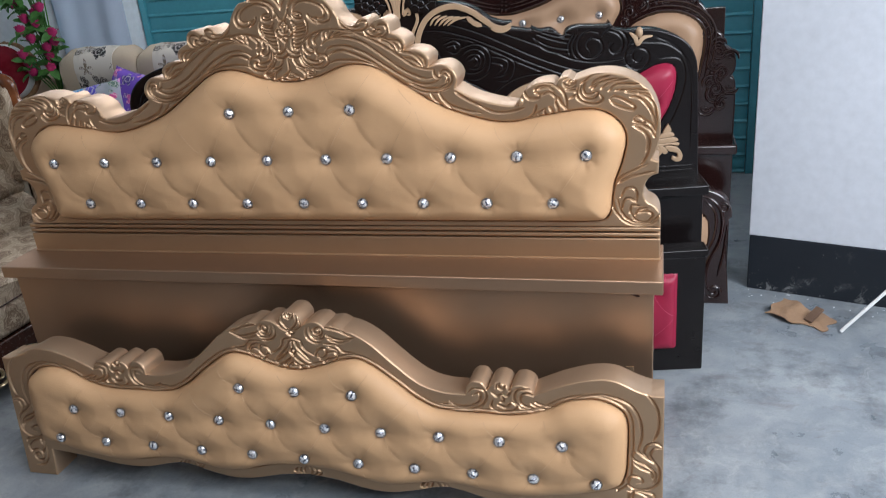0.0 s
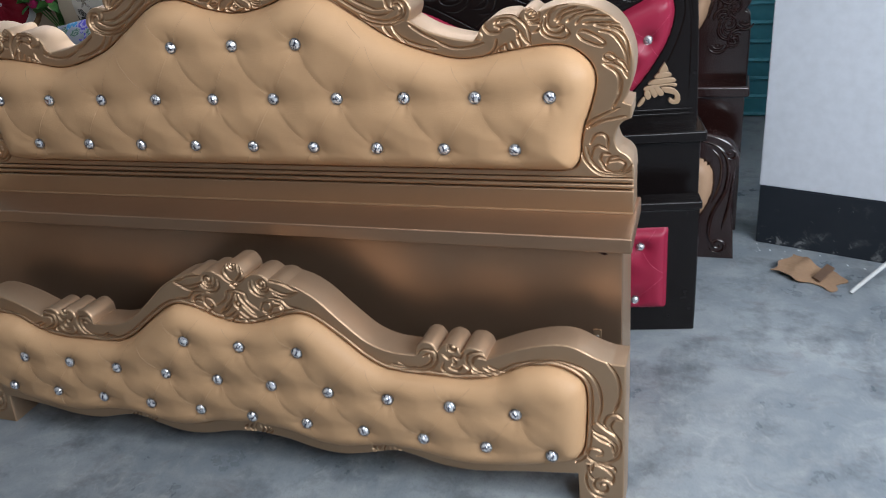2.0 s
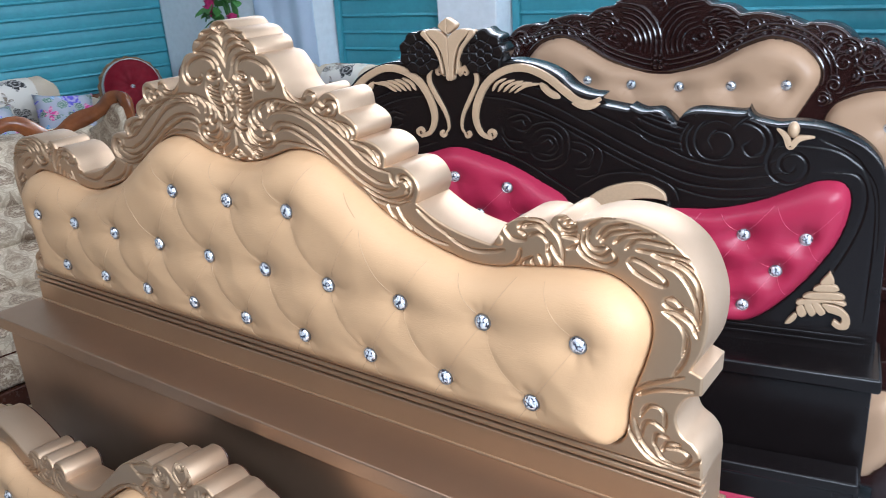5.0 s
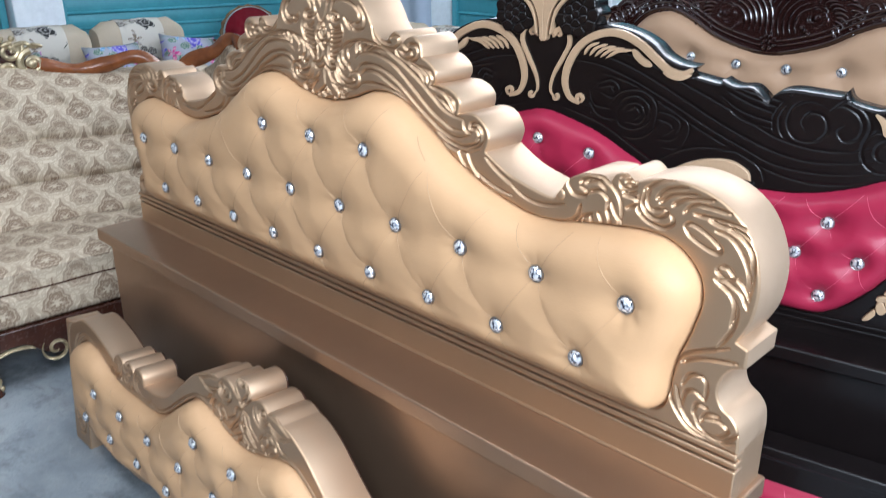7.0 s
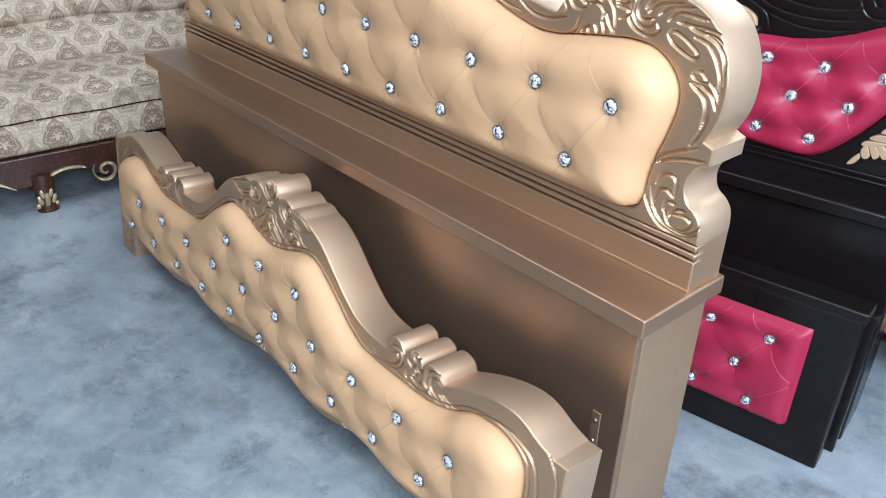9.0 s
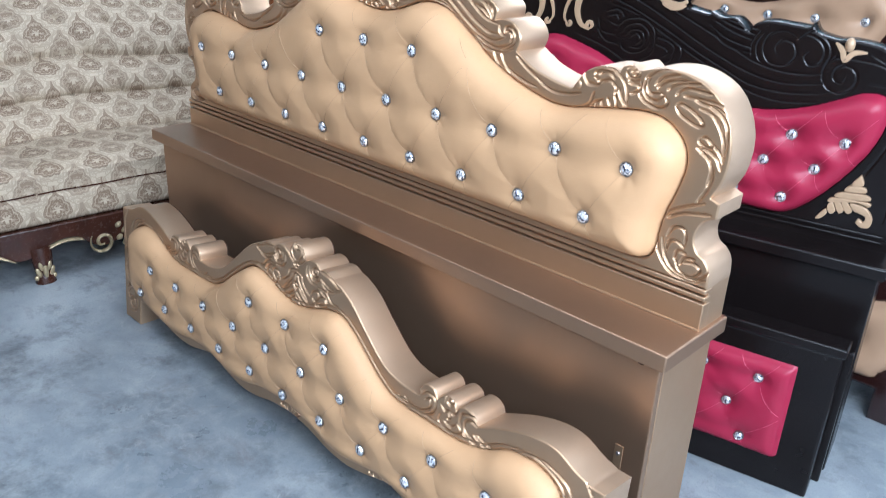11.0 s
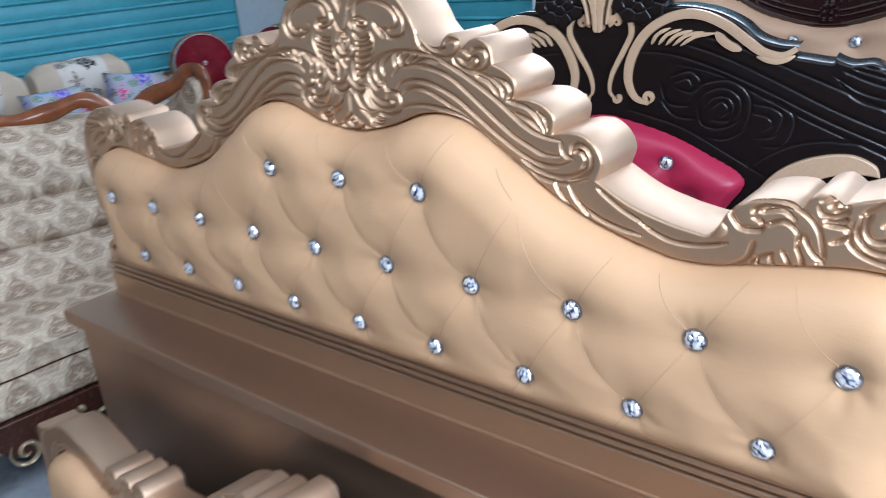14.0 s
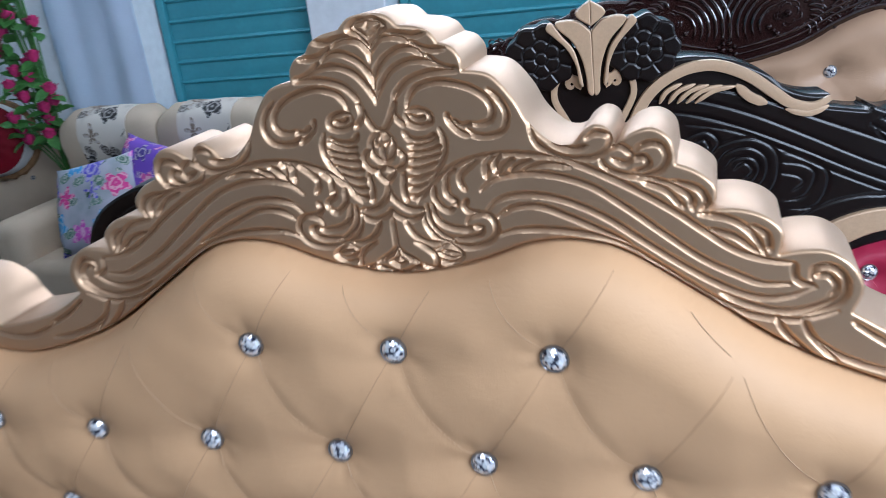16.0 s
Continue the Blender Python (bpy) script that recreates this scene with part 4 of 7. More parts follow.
    g.groove((0.032, 1.318), (0.044, 1.319), (0.055, 1.314), (0.056, 1.305), (0.044, 1.302), (0.033, 1.306), (0.03, 1.314))
    g.groove((0.035, 1.313), (0.041, 1.309), (0.05, 1.311))
    g.groove((-0.008, 1.3), (0.003, 1.299), (0.012, 1.31), (0.018, 1.324))
    g.groove((0.026, 1.296), (0.034, 1.288), (0.05, 1.288), (0.059, 1.293))
    g.groove((0.03, 1.282), (0.04, 1.281), (0.053, 1.284), (0.061, 1.289))
    g.groove((0.029, 1.274), (0.04, 1.274), (0.053, 1.276), (0.065, 1.28))
    g.groove((0.028, 1.266), (0.038, 1.266), (0.051, 1.268), (0.064, 1.272))
    g.groove((0.026, 1.257), (0.037, 1.256), (0.049, 1.259), (0.06, 1.263))
    g.groove((0.025, 1.247), (0.034, 1.246), (0.045, 1.249), (0.056, 1.253))
    g.groove((0.024, 1.237), (0.032, 1.236), (0.041, 1.238), (0.049, 1.242))
    g.groove((0.025, 1.227), (0.03, 1.226), (0.036, 1.228), (0.043, 1.233))
    g.groove((0.065, 1.298), (0.069, 1.284), (0.066, 1.269), (0.055, 1.252), (0.041, 1.232), (0.032, 1.222))
    g.groove((-0.01, 1.29), (-0.01, 1.276), (-0.003, 1.265), (0.009, 1.271), (0.013, 1.284), (0.007, 1.294), (-0.001, 1.296), (-0.01, 1.29))
    g.groove((0, 1.284), (0.006, 1.286), (0.008, 1.29), (0.004, 1.294), (-0.001, 1.295))
    g.groove((0.014, 1.28), (0.023, 1.271), (0.019, 1.26), (0.007, 1.256))
    g.groove((-0, 1.26), (0.009, 1.254), (-0.002, 1.241))
    g.groove((-0.001, 1.24), (0.004, 1.226), (0.019, 1.214), (0.038, 1.212))
    g.groove((0.02, 1.252), (0.018, 1.234), (0.02, 1.222))
    g.groove((-0.002, 1.213), (0.006, 1.206), (0.022, 1.201), (0.038, 1.208))
    g.groove((-0.001, 1.202), (-0.004, 1.18), (0.005, 1.163), (0.024, 1.152))
    g.groove((0.014, 1.201), (0.022, 1.185), (0.038, 1.175), (0.057, 1.174))
    g.groove((0.023, 1.175), (0.037, 1.167), (0.045, 1.156), (0.042, 1.144), (0.029, 1.149))
    g.groove((-0.001, 1.165), (-0.002, 1.158), (0.008, 1.153))
    g.groove((-0.005, 1.138), (0.009, 1.141), (0.025, 1.147))
    g.groove((-0.007, 1.148), (0, 1.148), (0.009, 1.153))
    g.groove((0.046, 1.167), (0.061, 1.172), (0.074, 1.16), (0.059, 1.157), (0.046, 1.164))
    g.groove((0.053, 1.164), (0.063, 1.163), (0.074, 1.16))
    g.groove((0.049, 1.154), (0.063, 1.151), (0.074, 1.159))
    g.groove((0.036, 1.209), (0.038, 1.194), (0.048, 1.18), (0.061, 1.174), (0.084, 1.17), (0.105, 1.175), (0.115, 1.187), (0.112, 1.201), (0.102, 1.207), (0.088, 1.203), (0.083, 1.196))
    g.groove((0.047, 1.218), (0.051, 1.202), (0.064, 1.193), (0.082, 1.19), (0.087, 1.192))
    g.groove((0.041, 1.217), (0.043, 1.199), (0.053, 1.185), (0.07, 1.174))
    g.groove((0.06, 1.18), (0.078, 1.179), (0.095, 1.183), (0.099, 1.191), (0.091, 1.193))
    g.groove((0.051, 1.238), (0.052, 1.222), (0.063, 1.211), (0.071, 1.213))
    g.groove((0.065, 1.241), (0.065, 1.229), (0.074, 1.221), (0.072, 1.215))
    g.groove((0.086, 1.222), (0.083, 1.215), (0.088, 1.209), (0.102, 1.207))
    g.groove((0.043, 1.235), (0.059, 1.249), (0.078, 1.26), (0.103, 1.267), (0.135, 1.271))
    g.groove((0.076, 1.256), (0.066, 1.247), (0.066, 1.231))
    g.groove((0.103, 1.265), (0.094, 1.259), (0.082, 1.248), (0.082, 1.239), (0.086, 1.233))
    g.groove((0.116, 1.268), (0.11, 1.261), (0.111, 1.25))
    g.groove((0.125, 1.269), (0.12, 1.263), (0.12, 1.252))
    g.dome(0.0, 1.289, 0.006, 1.4, 0.0035)
    # reeds and edge scrolls of the arch
    g.groove((0.105, 1.267), (0.129, 1.27), (0.162, 1.267), (0.199, 1.258), (0.234, 1.242), (0.265, 1.225), (0.295, 1.206), (0.319, 1.188), (0.346, 1.169), (0.373, 1.158), (0.401, 1.154))
    g.groove((0.102, 1.232), (0.118, 1.244), (0.146, 1.249), (0.179, 1.246), (0.215, 1.234), (0.25, 1.21), (0.285, 1.183), (0.319, 1.158), (0.353, 1.141), (0.373, 1.133), (0.397, 1.133))
    g.groove((0.105, 1.208), (0.12, 1.222), (0.148, 1.227), (0.185, 1.221), (0.225, 1.203), (0.26, 1.179), (0.295, 1.155), (0.333, 1.132), (0.367, 1.119), (0.397, 1.12), (0.419, 1.13))
    g.groove((0.118, 1.203), (0.135, 1.213), (0.162, 1.214), (0.195, 1.201), (0.224, 1.187), (0.249, 1.174))
    g.groove((0.112, 1.181), (0.137, 1.189), (0.175, 1.189), (0.213, 1.183), (0.249, 1.169), (0.277, 1.151), (0.305, 1.132), (0.336, 1.112), (0.367, 1.099), (0.407, 1.095), (0.44, 1.105))
    g.groove((0.336, 1.122), (0.36, 1.111), (0.394, 1.104), (0.426, 1.112), (0.441, 1.125))
    g.groove((0.157, 1.299), (0.163, 1.28), (0.184, 1.265), (0.213, 1.262), (0.231, 1.27), (0.234, 1.283), (0.222, 1.287), (0.212, 1.282))
    g.groove((0.172, 1.291), (0.18, 1.279), (0.196, 1.272), (0.212, 1.274))
    g.groove((0.224, 1.263), (0.232, 1.25), (0.258, 1.243), (0.279, 1.247), (0.287, 1.261), (0.28, 1.274), (0.263, 1.273), (0.254, 1.262))
    g.groove((0.228, 1.267), (0.242, 1.274), (0.255, 1.264), (0.248, 1.256), (0.236, 1.261))
    g.groove((0.254, 1.26), (0.266, 1.262), (0.269, 1.252), (0.251, 1.245))
    g.groove((0.251, 1.243), (0.279, 1.238), (0.306, 1.224), (0.31, 1.209))
    g.groove((0.286, 1.237), (0.313, 1.231), (0.323, 1.216), (0.317, 1.207))
    g.groove((0.265, 1.237), (0.286, 1.228), (0.301, 1.211))
    g.groove((0.316, 1.204), (0.346, 1.198), (0.366, 1.181), (0.375, 1.162))
    g.groove((0.324, 1.188), (0.349, 1.181), (0.369, 1.164))
    g.groove((0.362, 1.192), (0.376, 1.183), (0.379, 1.167))
    g.groove((0.401, 1.153), (0.404, 1.137), (0.419, 1.13))
    g.groove((0.416, 1.138), (0.419, 1.149), (0.434, 1.151), (0.446, 1.138), (0.445, 1.119), (0.43, 1.107), (0.411, 1.1))
    g.groove((0.42, 1.141), (0.431, 1.142), (0.439, 1.13), (0.432, 1.119))
    g.groove((0.109, 1.246), (0.11, 1.26), (0.121, 1.267))
    g.groove((0.12, 1.246), (0.127, 1.257), (0.139, 1.264))
    g.groove((0.134, 1.247), (0.139, 1.255), (0.156, 1.262))
    g.groove((0.146, 1.249), (0.154, 1.254), (0.173, 1.258), (0.195, 1.254))
    g.groove((0.386, 1.098), (0.398, 1.078), (0.415, 1.059))
    g.groove((0.411, 1.095), (0.421, 1.075), (0.442, 1.052))
    g.groove((0.411, 1.095), (0.421, 1.075), (0.445, 1.058), (0.48, 1.045), (0.517, 1.038))
    g.groove((0.386, 1.098), (0.398, 1.078), (0.43, 1.048), (0.47, 1.028), (0.52, 1.015))
    g.groove((0.455, 1.094), (0.485, 1.073), (0.517, 1.057))
    # shoulders with their volute, rose and feathers
    g.groove((0.517, 1.055), (0.554, 1.039), (0.594, 1.038), (0.631, 1.047))
    g.groove((0.52, 1.023), (0.556, 1.009), (0.608, 1.006), (0.667, 1.014))
    g.groove((0.662, 1.072), (0.642, 1.074), (0.635, 1.089), (0.647, 1.103), (0.683, 1.109), (0.714, 1.101), (0.734, 1.081), (0.741, 1.052), (0.735, 1.04))
    g.groove((0.635, 1.089), (0.645, 1.07), (0.669, 1.07), (0.672, 1.08), (0.661, 1.084))
    g.groove((0.67, 1.093), (0.694, 1.098), (0.708, 1.089))
    g.groove((0.672, 1.075), (0.696, 1.085), (0.713, 1.073), (0.712, 1.059))
    g.groove((0.66, 1.091), (0.673, 1.1), (0.704, 1.1))
    g.groove((0.634, 1.016), (0.655, 1.03), (0.663, 1.053))
    g.groove((0.651, 1.013), (0.663, 1.03), (0.685, 1.043))
    g.groove((0.667, 1.036), (0.67, 1.016))
    g.groove((0.683, 1.04), (0.688, 1.02))
    g.groove((0.697, 1.048), (0.704, 1.034), (0.703, 1.022))
    g.groove((0.712, 1.057), (0.719, 1.039), (0.716, 1.025))
    g.groove((0.719, 1.072), (0.728, 1.054), (0.741, 1.041))
    g.groove((0.741, 1.087), (0.76, 1.087), (0.766, 1.077), (0.748, 1.067))
    g.groove((0.778, 1.101), (0.775, 1.081), (0.787, 1.066), (0.806, 1.064), (0.818, 1.077), (0.808, 1.082))
    g.groove((0.769, 1.093), (0.767, 1.071), (0.783, 1.057), (0.812, 1.051), (0.829, 1.062), (0.824, 1.074))
    g.groove((0.787, 1.107), (0.782, 1.091), (0.791, 1.076), (0.813, 1.08))
    g.groove((0.777, 1.103), (0.803, 1.122), (0.826, 1.128))
    g.groove((0.799, 1.094), (0.814, 1.111), (0.846, 1.12))
    g.groove((0.805, 1.089), (0.824, 1.105), (0.867, 1.113))
    g.groove((0.826, 1.089), (0.846, 1.103), (0.889, 1.111))
    g.groove((0.845, 1.083), (0.865, 1.099), (0.916, 1.097))
    g.groove((0.862, 1.084), (0.888, 1.084), (0.922, 1.083), (0.941, 1.079))
    g.groove((0.884, 1.082), (0.902, 1.077), (0.928, 1.075), (0.946, 1.067))
    g.groove((0.897, 1.067), (0.921, 1.062), (0.942, 1.039), (0.955, 1.01), (0.956, 0.977))
    g.groove((0.907, 1.077), (0.938, 1.065), (0.957, 1.038), (0.959, 0.986))
    g.groove((0.847, 1.062), (0.858, 1.069), (0.883, 1.06), (0.907, 1.043), (0.902, 1.034), (0.882, 1.039), (0.858, 1.05), (0.847, 1.062))
    g.groove((0.907, 1.014), (0.92, 1.017), (0.933, 1.004), (0.922, 0.999), (0.907, 1.006), (0.907, 1.014))
    g.groove((0.904, 0.994), (0.923, 0.995), (0.946, 0.983), (0.957, 0.963))
    g.groove((0.906, 0.992), (0.93, 0.978), (0.94, 0.956), (0.937, 0.927))
    g.groove((0.934, 1.006), (0.948, 0.996), (0.958, 0.977))
    g.groove((0.735, 1.114), (0.746, 1.12), (0.759, 1.116), (0.762, 1.106), (0.751, 1.099), (0.738, 1.099), (0.733, 1.107))
    g.groove((0.744, 1.109), (0.752, 1.114), (0.757, 1.108), (0.749, 1.103))
    g.groove((0.74, 1.093), (0.75, 1.091), (0.763, 1.097))
    g.dome(0.621, 1.063, 0.010, 1.0, 0.004)
    # leaf scroll at the foot of each side
    g.groove((0.853, 0.807), (0.859, 0.842), (0.879, 0.864), (0.939, 0.893))
    g.groove((0.852, 0.807), (0.858, 0.769), (0.89, 0.734), (0.938, 0.726), (0.968, 0.74))
    g.groove((0.868, 0.844), (0.899, 0.861), (0.954, 0.873))
    g.groove((0.873, 0.806), (0.884, 0.827), (0.903, 0.831), (0.913, 0.818), (0.912, 0.792))
    g.groove((0.873, 0.761), (0.879, 0.793), (0.894, 0.802), (0.912, 0.792))
    g.groove((0.896, 0.762), (0.9, 0.781), (0.918, 0.781))
    g.groove((0.864, 0.798), (0.876, 0.762), (0.903, 0.736), (0.943, 0.732), (0.961, 0.745), (0.972, 0.76))
    g.groove((0.896, 0.766), (0.913, 0.74), (0.939, 0.737), (0.954, 0.756), (0.939, 0.766), (0.917, 0.761))
    g.groove((0.91, 0.755), (0.918, 0.771), (0.938, 0.775))
    g.groove((0.921, 0.887), (0.94, 0.924), (0.942, 0.961), (0.918, 0.99))
    part("carved_front", g.face([outer, inner], 0.0, 0.0011), GOLD, frm, "gold-painted router-carved scrolls and leaves")
    return bed


gold_headboard()

# ---------------------------------------------------------------- gold bed: footboard
FOOT_TOP = [(0, 0.584), (0.018, 0.58), (0.031, 0.562), (0.033, 0.546), (0.033, 0.546), (0.056, 0.558), (0.08, 0.558), (0.098, 0.546), (0.098, 0.546), (0.125, 0.549), (0.148, 0.538), (0.148, 0.538), (0.1775, 0.53), (0.2233, 0.504), (0.2837, 0.45), (0.3488, 0.398), (0.409, 0.377), (0.474, 0.374), (0.474, 0.374), (0.477, 0.396), (0.494, 0.412), (0.517, 0.41), (0.531, 0.39), (0.531, 0.39), (0.541, 0.404), (0.561, 0.412), (0.581, 0.404), (0.589, 0.39), (0.589, 0.39)]
FOOT_END = [(0.601, 0.405), (0.624, 0.408), (0.643, 0.398), (0.651, 0.382), (0.651, 0.382), (0.724, 0.414), (0.794, 0.434), (0.851, 0.435), (0.904, 0.412), (0.941, 0.4), (0.941, 0.4), (0.971, 0.4), (0.971, 0.4), (0.971, 0), (0.971, 0), (0.867, 0), (0.867, 0), (0.863, 0.094), (0.863, 0.094), (0.729, 0.078), (0.619, 0.062), (0.529, 0.063), (0.439, 0.084), (0.389, 0.087), (0.3149, 0.068), (0.2416, 0.055), (0.1683, 0.06), (0.08, 0.08), (0, 0.088)]
FOOT_CUSHION = [(0, 0.418), (0.06, 0.428), (0.126, 0.45), (0.1775, 0.46), (0.2233, 0.444), (0.2874, 0.398), (0.3424, 0.355), (0.406, 0.327), (0.512, 0.324), (0.599, 0.324), (0.674, 0.34), (0.732, 0.37), (0.801, 0.382), (0.856, 0.366), (0.884, 0.33), (0.886, 0.24), (0.879, 0.165), (0.854, 0.136), (0.799, 0.118), (0.729, 0.103), (0.609, 0.088), (0.539, 0.092), (0.469, 0.104), (0.389, 0.108), (0.324, 0.097), (0.2599, 0.087), (0.1866, 0.092), (0.1, 0.114), (0, 0.122)]


def gold_footboard():
    bed = thing("footboard", pose(-0.959, 1.692, 0, -5.0, 0, 0.3), "carved gold-painted bed footboard with buttoned tan upholstery leaning back", "footboard")
    outer, inner = full(FOOT_TOP + FOOT_END), full(FOOT_CUSHION)
    frm = part("frame", edge_band([outer, inner], 0.004, 0.095), GOLD_EDGE, bed, "matt gold-painted sawn edge of the frame")
    part("backing", boxed((-0.87, 0.03, 0.13), (0.87, 0.085, 0.33), 0.002), GOLD, bed)
    part("back_board", plate([offset_line(outer, 0.004)], 0.0955, 0.1, 0.001, 1), WOOD_DARK, bed, "bare dark wood at the back")
    spots = [(-0.159 + 0.1655 * i, 0.368) for i in range(3)] + [(-0.718 + 0.1603 * i, 0.263) for i in range(10)] + [(-0.786 + 0.1595 * i, 0.162) for i in range(11)]
    me, height = tufted(offset_line(inner, 0.005), spots, 0.050, 0.065, 0.005, 0.018, 0.0040, sink=0.03)
    cushion = part("cushion", me, BEIGE, bed, "tan leatherette cushion with diamond tufting")
    crystal_buttons(cushion, spots, height)
    plain = [(-0.159 + 0.1655 * i, 0.368) for i in (-3, -2, -1, 3, 4, 5)] + [(-0.242 + 0.1655 * i, 0.470) for i in range(4)] + [(-0.718 + 0.1603 * i, 0.062) for i in range(10)]
    seams(cushion, spots + plain, height, SEAM_TAN, 0.165)
    g = Graver()
    line = [p for p in offset_line(inner, -0.010) if p[1] > 0.145 or abs(p[0]) > 0.855]
    i0 = max(range(1, len(line)), key=lambda i: math.dist(line[i], line[i - 1]))
    g.both = False
    g.line(line[i0:] + line[:i0], 0.0038, 0.0050, 0.0)
    g.both = True
    # crest of three roses and wings
    g.groove((-0.001, 0.586), (0.005, 0.58), (-0, 0.572), (-0.01, 0.573), (-0.011, 0.583), (0.001, 0.591), (0.01, 0.585), (0.01, 0.571), (-0.003, 0.564))
    g.groove((0.018, 0.58), (0.022, 0.558), (0.006, 0.538), (-0.004, 0.534))
    g.groove((0.028, 0.569), (0.032, 0.548), (0.014, 0.533), (-0.001, 0.534))
    g.groove((-0.003, 0.532), (0.009, 0.525), (-0.005, 0.516))
    g.groove((0.078, 0.539), (0.084, 0.534), (0.08, 0.526), (0.07, 0.528), (0.069, 0.537), (0.08, 0.544), (0.09, 0.538), (0.09, 0.525), (0.078, 0.517), (0.065, 0.52), (0.061, 0.532))
    g.groove((0.046, 0.538), (0.046, 0.516), (0.063, 0.501), (0.084, 0.5))
    g.groove((0.057, 0.543), (0.058, 0.524), (0.069, 0.51), (0.091, 0.512), (0.098, 0.526))
    g.groove((0.1, 0.543), (0.132, 0.539), (0.157, 0.529), (0.18, 0.521))
    g.groove((0.096, 0.526), (0.119, 0.516), (0.15, 0.51), (0.18, 0.519))
    g.groove((0.112, 0.551), (0.133, 0.547), (0.153, 0.534))
    g.groove((0.107, 0.512), (0.133, 0.502), (0.16, 0.508))
    g.groove((0.064, 0.462), (0.074, 0.479), (0.093, 0.484), (0.098, 0.469), (0.087, 0.456), (0.075, 0.458), (0.075, 0.467))
    g.groove((0.098, 0.469), (0.119, 0.476), (0.129, 0.462), (0.119, 0.447), (0.102, 0.444), (0.099, 0.455))
    g.groove((0.079, 0.45), (0.099, 0.44), (0.124, 0.445))
    g.groove((0.095, 0.497), (0.127, 0.495), (0.146, 0.477), (0.177, 0.473), (0.145, 0.465))
    g.groove((0.105, 0.49), (0.125, 0.481), (0.133, 0.468))
    g.groove((-0.005, 0.512), (0.025, 0.504), (0.033, 0.482), (0.063, 0.461))
    g.groove((-0.005, 0.483), (-0.008, 0.496), (0.008, 0.5), (0.017, 0.481), (0.046, 0.45), (0.056, 0.438))
    g.groove((-0.005, 0.455), (0.007, 0.47), (-0.003, 0.48))
    g.groove((0.015, 0.469), (0.035, 0.449), (0.06, 0.436))
    g.groove((0.005, 0.453), (0.027, 0.436), (0.049, 0.428))
    g.groove((0.003, 0.439), (0.018, 0.427), (0.025, 0.419))
    g.groove((0.122, 0.454), (0.149, 0.454), (0.185, 0.442), (0.225, 0.415), (0.285, 0.378))
    # side clasps, posts with line and leaf scroll
    g.groove((0.48, 0.378), (0.495, 0.392), (0.521, 0.39), (0.529, 0.369), (0.515, 0.344), (0.486, 0.332), (0.44, 0.329), (0.405, 0.326))
    g.groove((0.494, 0.373), (0.509, 0.38), (0.514, 0.365), (0.502, 0.349), (0.469, 0.336), (0.429, 0.337))
    g.groove((0.43, 0.35), (0.452, 0.338), (0.475, 0.342))
    g.groove((0.406, 0.342), (0.435, 0.341), (0.458, 0.332))
    g.groove((0.572, 0.409), (0.564, 0.409), (0.562, 0.398), (0.572, 0.395), (0.578, 0.405), (0.569, 0.414), (0.558, 0.409), (0.555, 0.395))
    g.groove((0.543, 0.385), (0.556, 0.374), (0.568, 0.38), (0.584, 0.376), (0.594, 0.392))
    g.groove((0.545, 0.361), (0.541, 0.342), (0.56, 0.331), (0.594, 0.334), (0.609, 0.347), (0.595, 0.361))
    g.groove((0.558, 0.35), (0.578, 0.344), (0.59, 0.355))
    g.groove((0.569, 0.374), (0.574, 0.362), (0.565, 0.358))
    g.groove((0.656, 0.39), (0.635, 0.398), (0.607, 0.39), (0.603, 0.365), (0.619, 0.345), (0.649, 0.337), (0.668, 0.336))
    g.groove((0.651, 0.38), (0.634, 0.386), (0.619, 0.378), (0.618, 0.36), (0.633, 0.349), (0.671, 0.338))
    g.groove((0.644, 0.359), (0.671, 0.346), (0.704, 0.345))
    g.groove((0.655, 0.363), (0.682, 0.354), (0.707, 0.351))
    g.groove((0.704, 0.356), (0.753, 0.379), (0.806, 0.394), (0.848, 0.391), (0.889, 0.373), (0.912, 0.337), (0.918, 0.289), (0.908, 0.246))
    g.groove((0.929, 0.403), (0.95, 0.375), (0.959, 0.34), (0.956, 0.304), (0.946, 0.277))
    g.groove((0.967, 0.26), (0.952, 0.271), (0.931, 0.263), (0.923, 0.241), (0.931, 0.232))
    g.groove((0.967, 0.257), (0.947, 0.255), (0.939, 0.236), (0.947, 0.219), (0.961, 0.196), (0.958, 0.158), (0.932, 0.137), (0.9, 0.136), (0.882, 0.157), (0.895, 0.173), (0.916, 0.169), (0.921, 0.157), (0.908, 0.152))
    g.groove((0.902, 0.242), (0.893, 0.232), (0.903, 0.217), (0.931, 0.205), (0.953, 0.182), (0.948, 0.157))
    g.groove((0.895, 0.214), (0.916, 0.197), (0.94, 0.187), (0.946, 0.169))
    g.groove((0.908, 0.246), (0.926, 0.229), (0.952, 0.213))
    g.groove((0.884, 0.128), (0.916, 0.129), (0.946, 0.125), (0.951, 0.114))
    g.groove((0.9, 0.127), (0.895, 0.108))
    g.scroll(0.921, 0.066, 0.026, 1.4, 30, 1, ((0.894, 0.128), (0.924, 0.120), (0.947, 0.100)))
    g.groove((0.887, 0.122), (0.890, 0.098), (0.904, 0.080))
    g.groove((0.884, 0.105), (0.884, 0.070), (0.901, 0.040), (0.934, 0.034))
    # small shells on the scalloped lower edge
    for u0, z0 in ((0.0, 0.112), (0.375, 0.100)):
        for i in range(3):
            for s in (1, -1):
                if u0 or s > 0:
                    g.groove((u0 + s * (0.006 + 0.013 * i), z0 - 0.002 * i), (u0 + s * (0.012 + 0.015 * i), z0 - 0.014), (u0 + s * (0.006 + 0.010 * i), z0 - 0.024), half=0.0035, per=4)
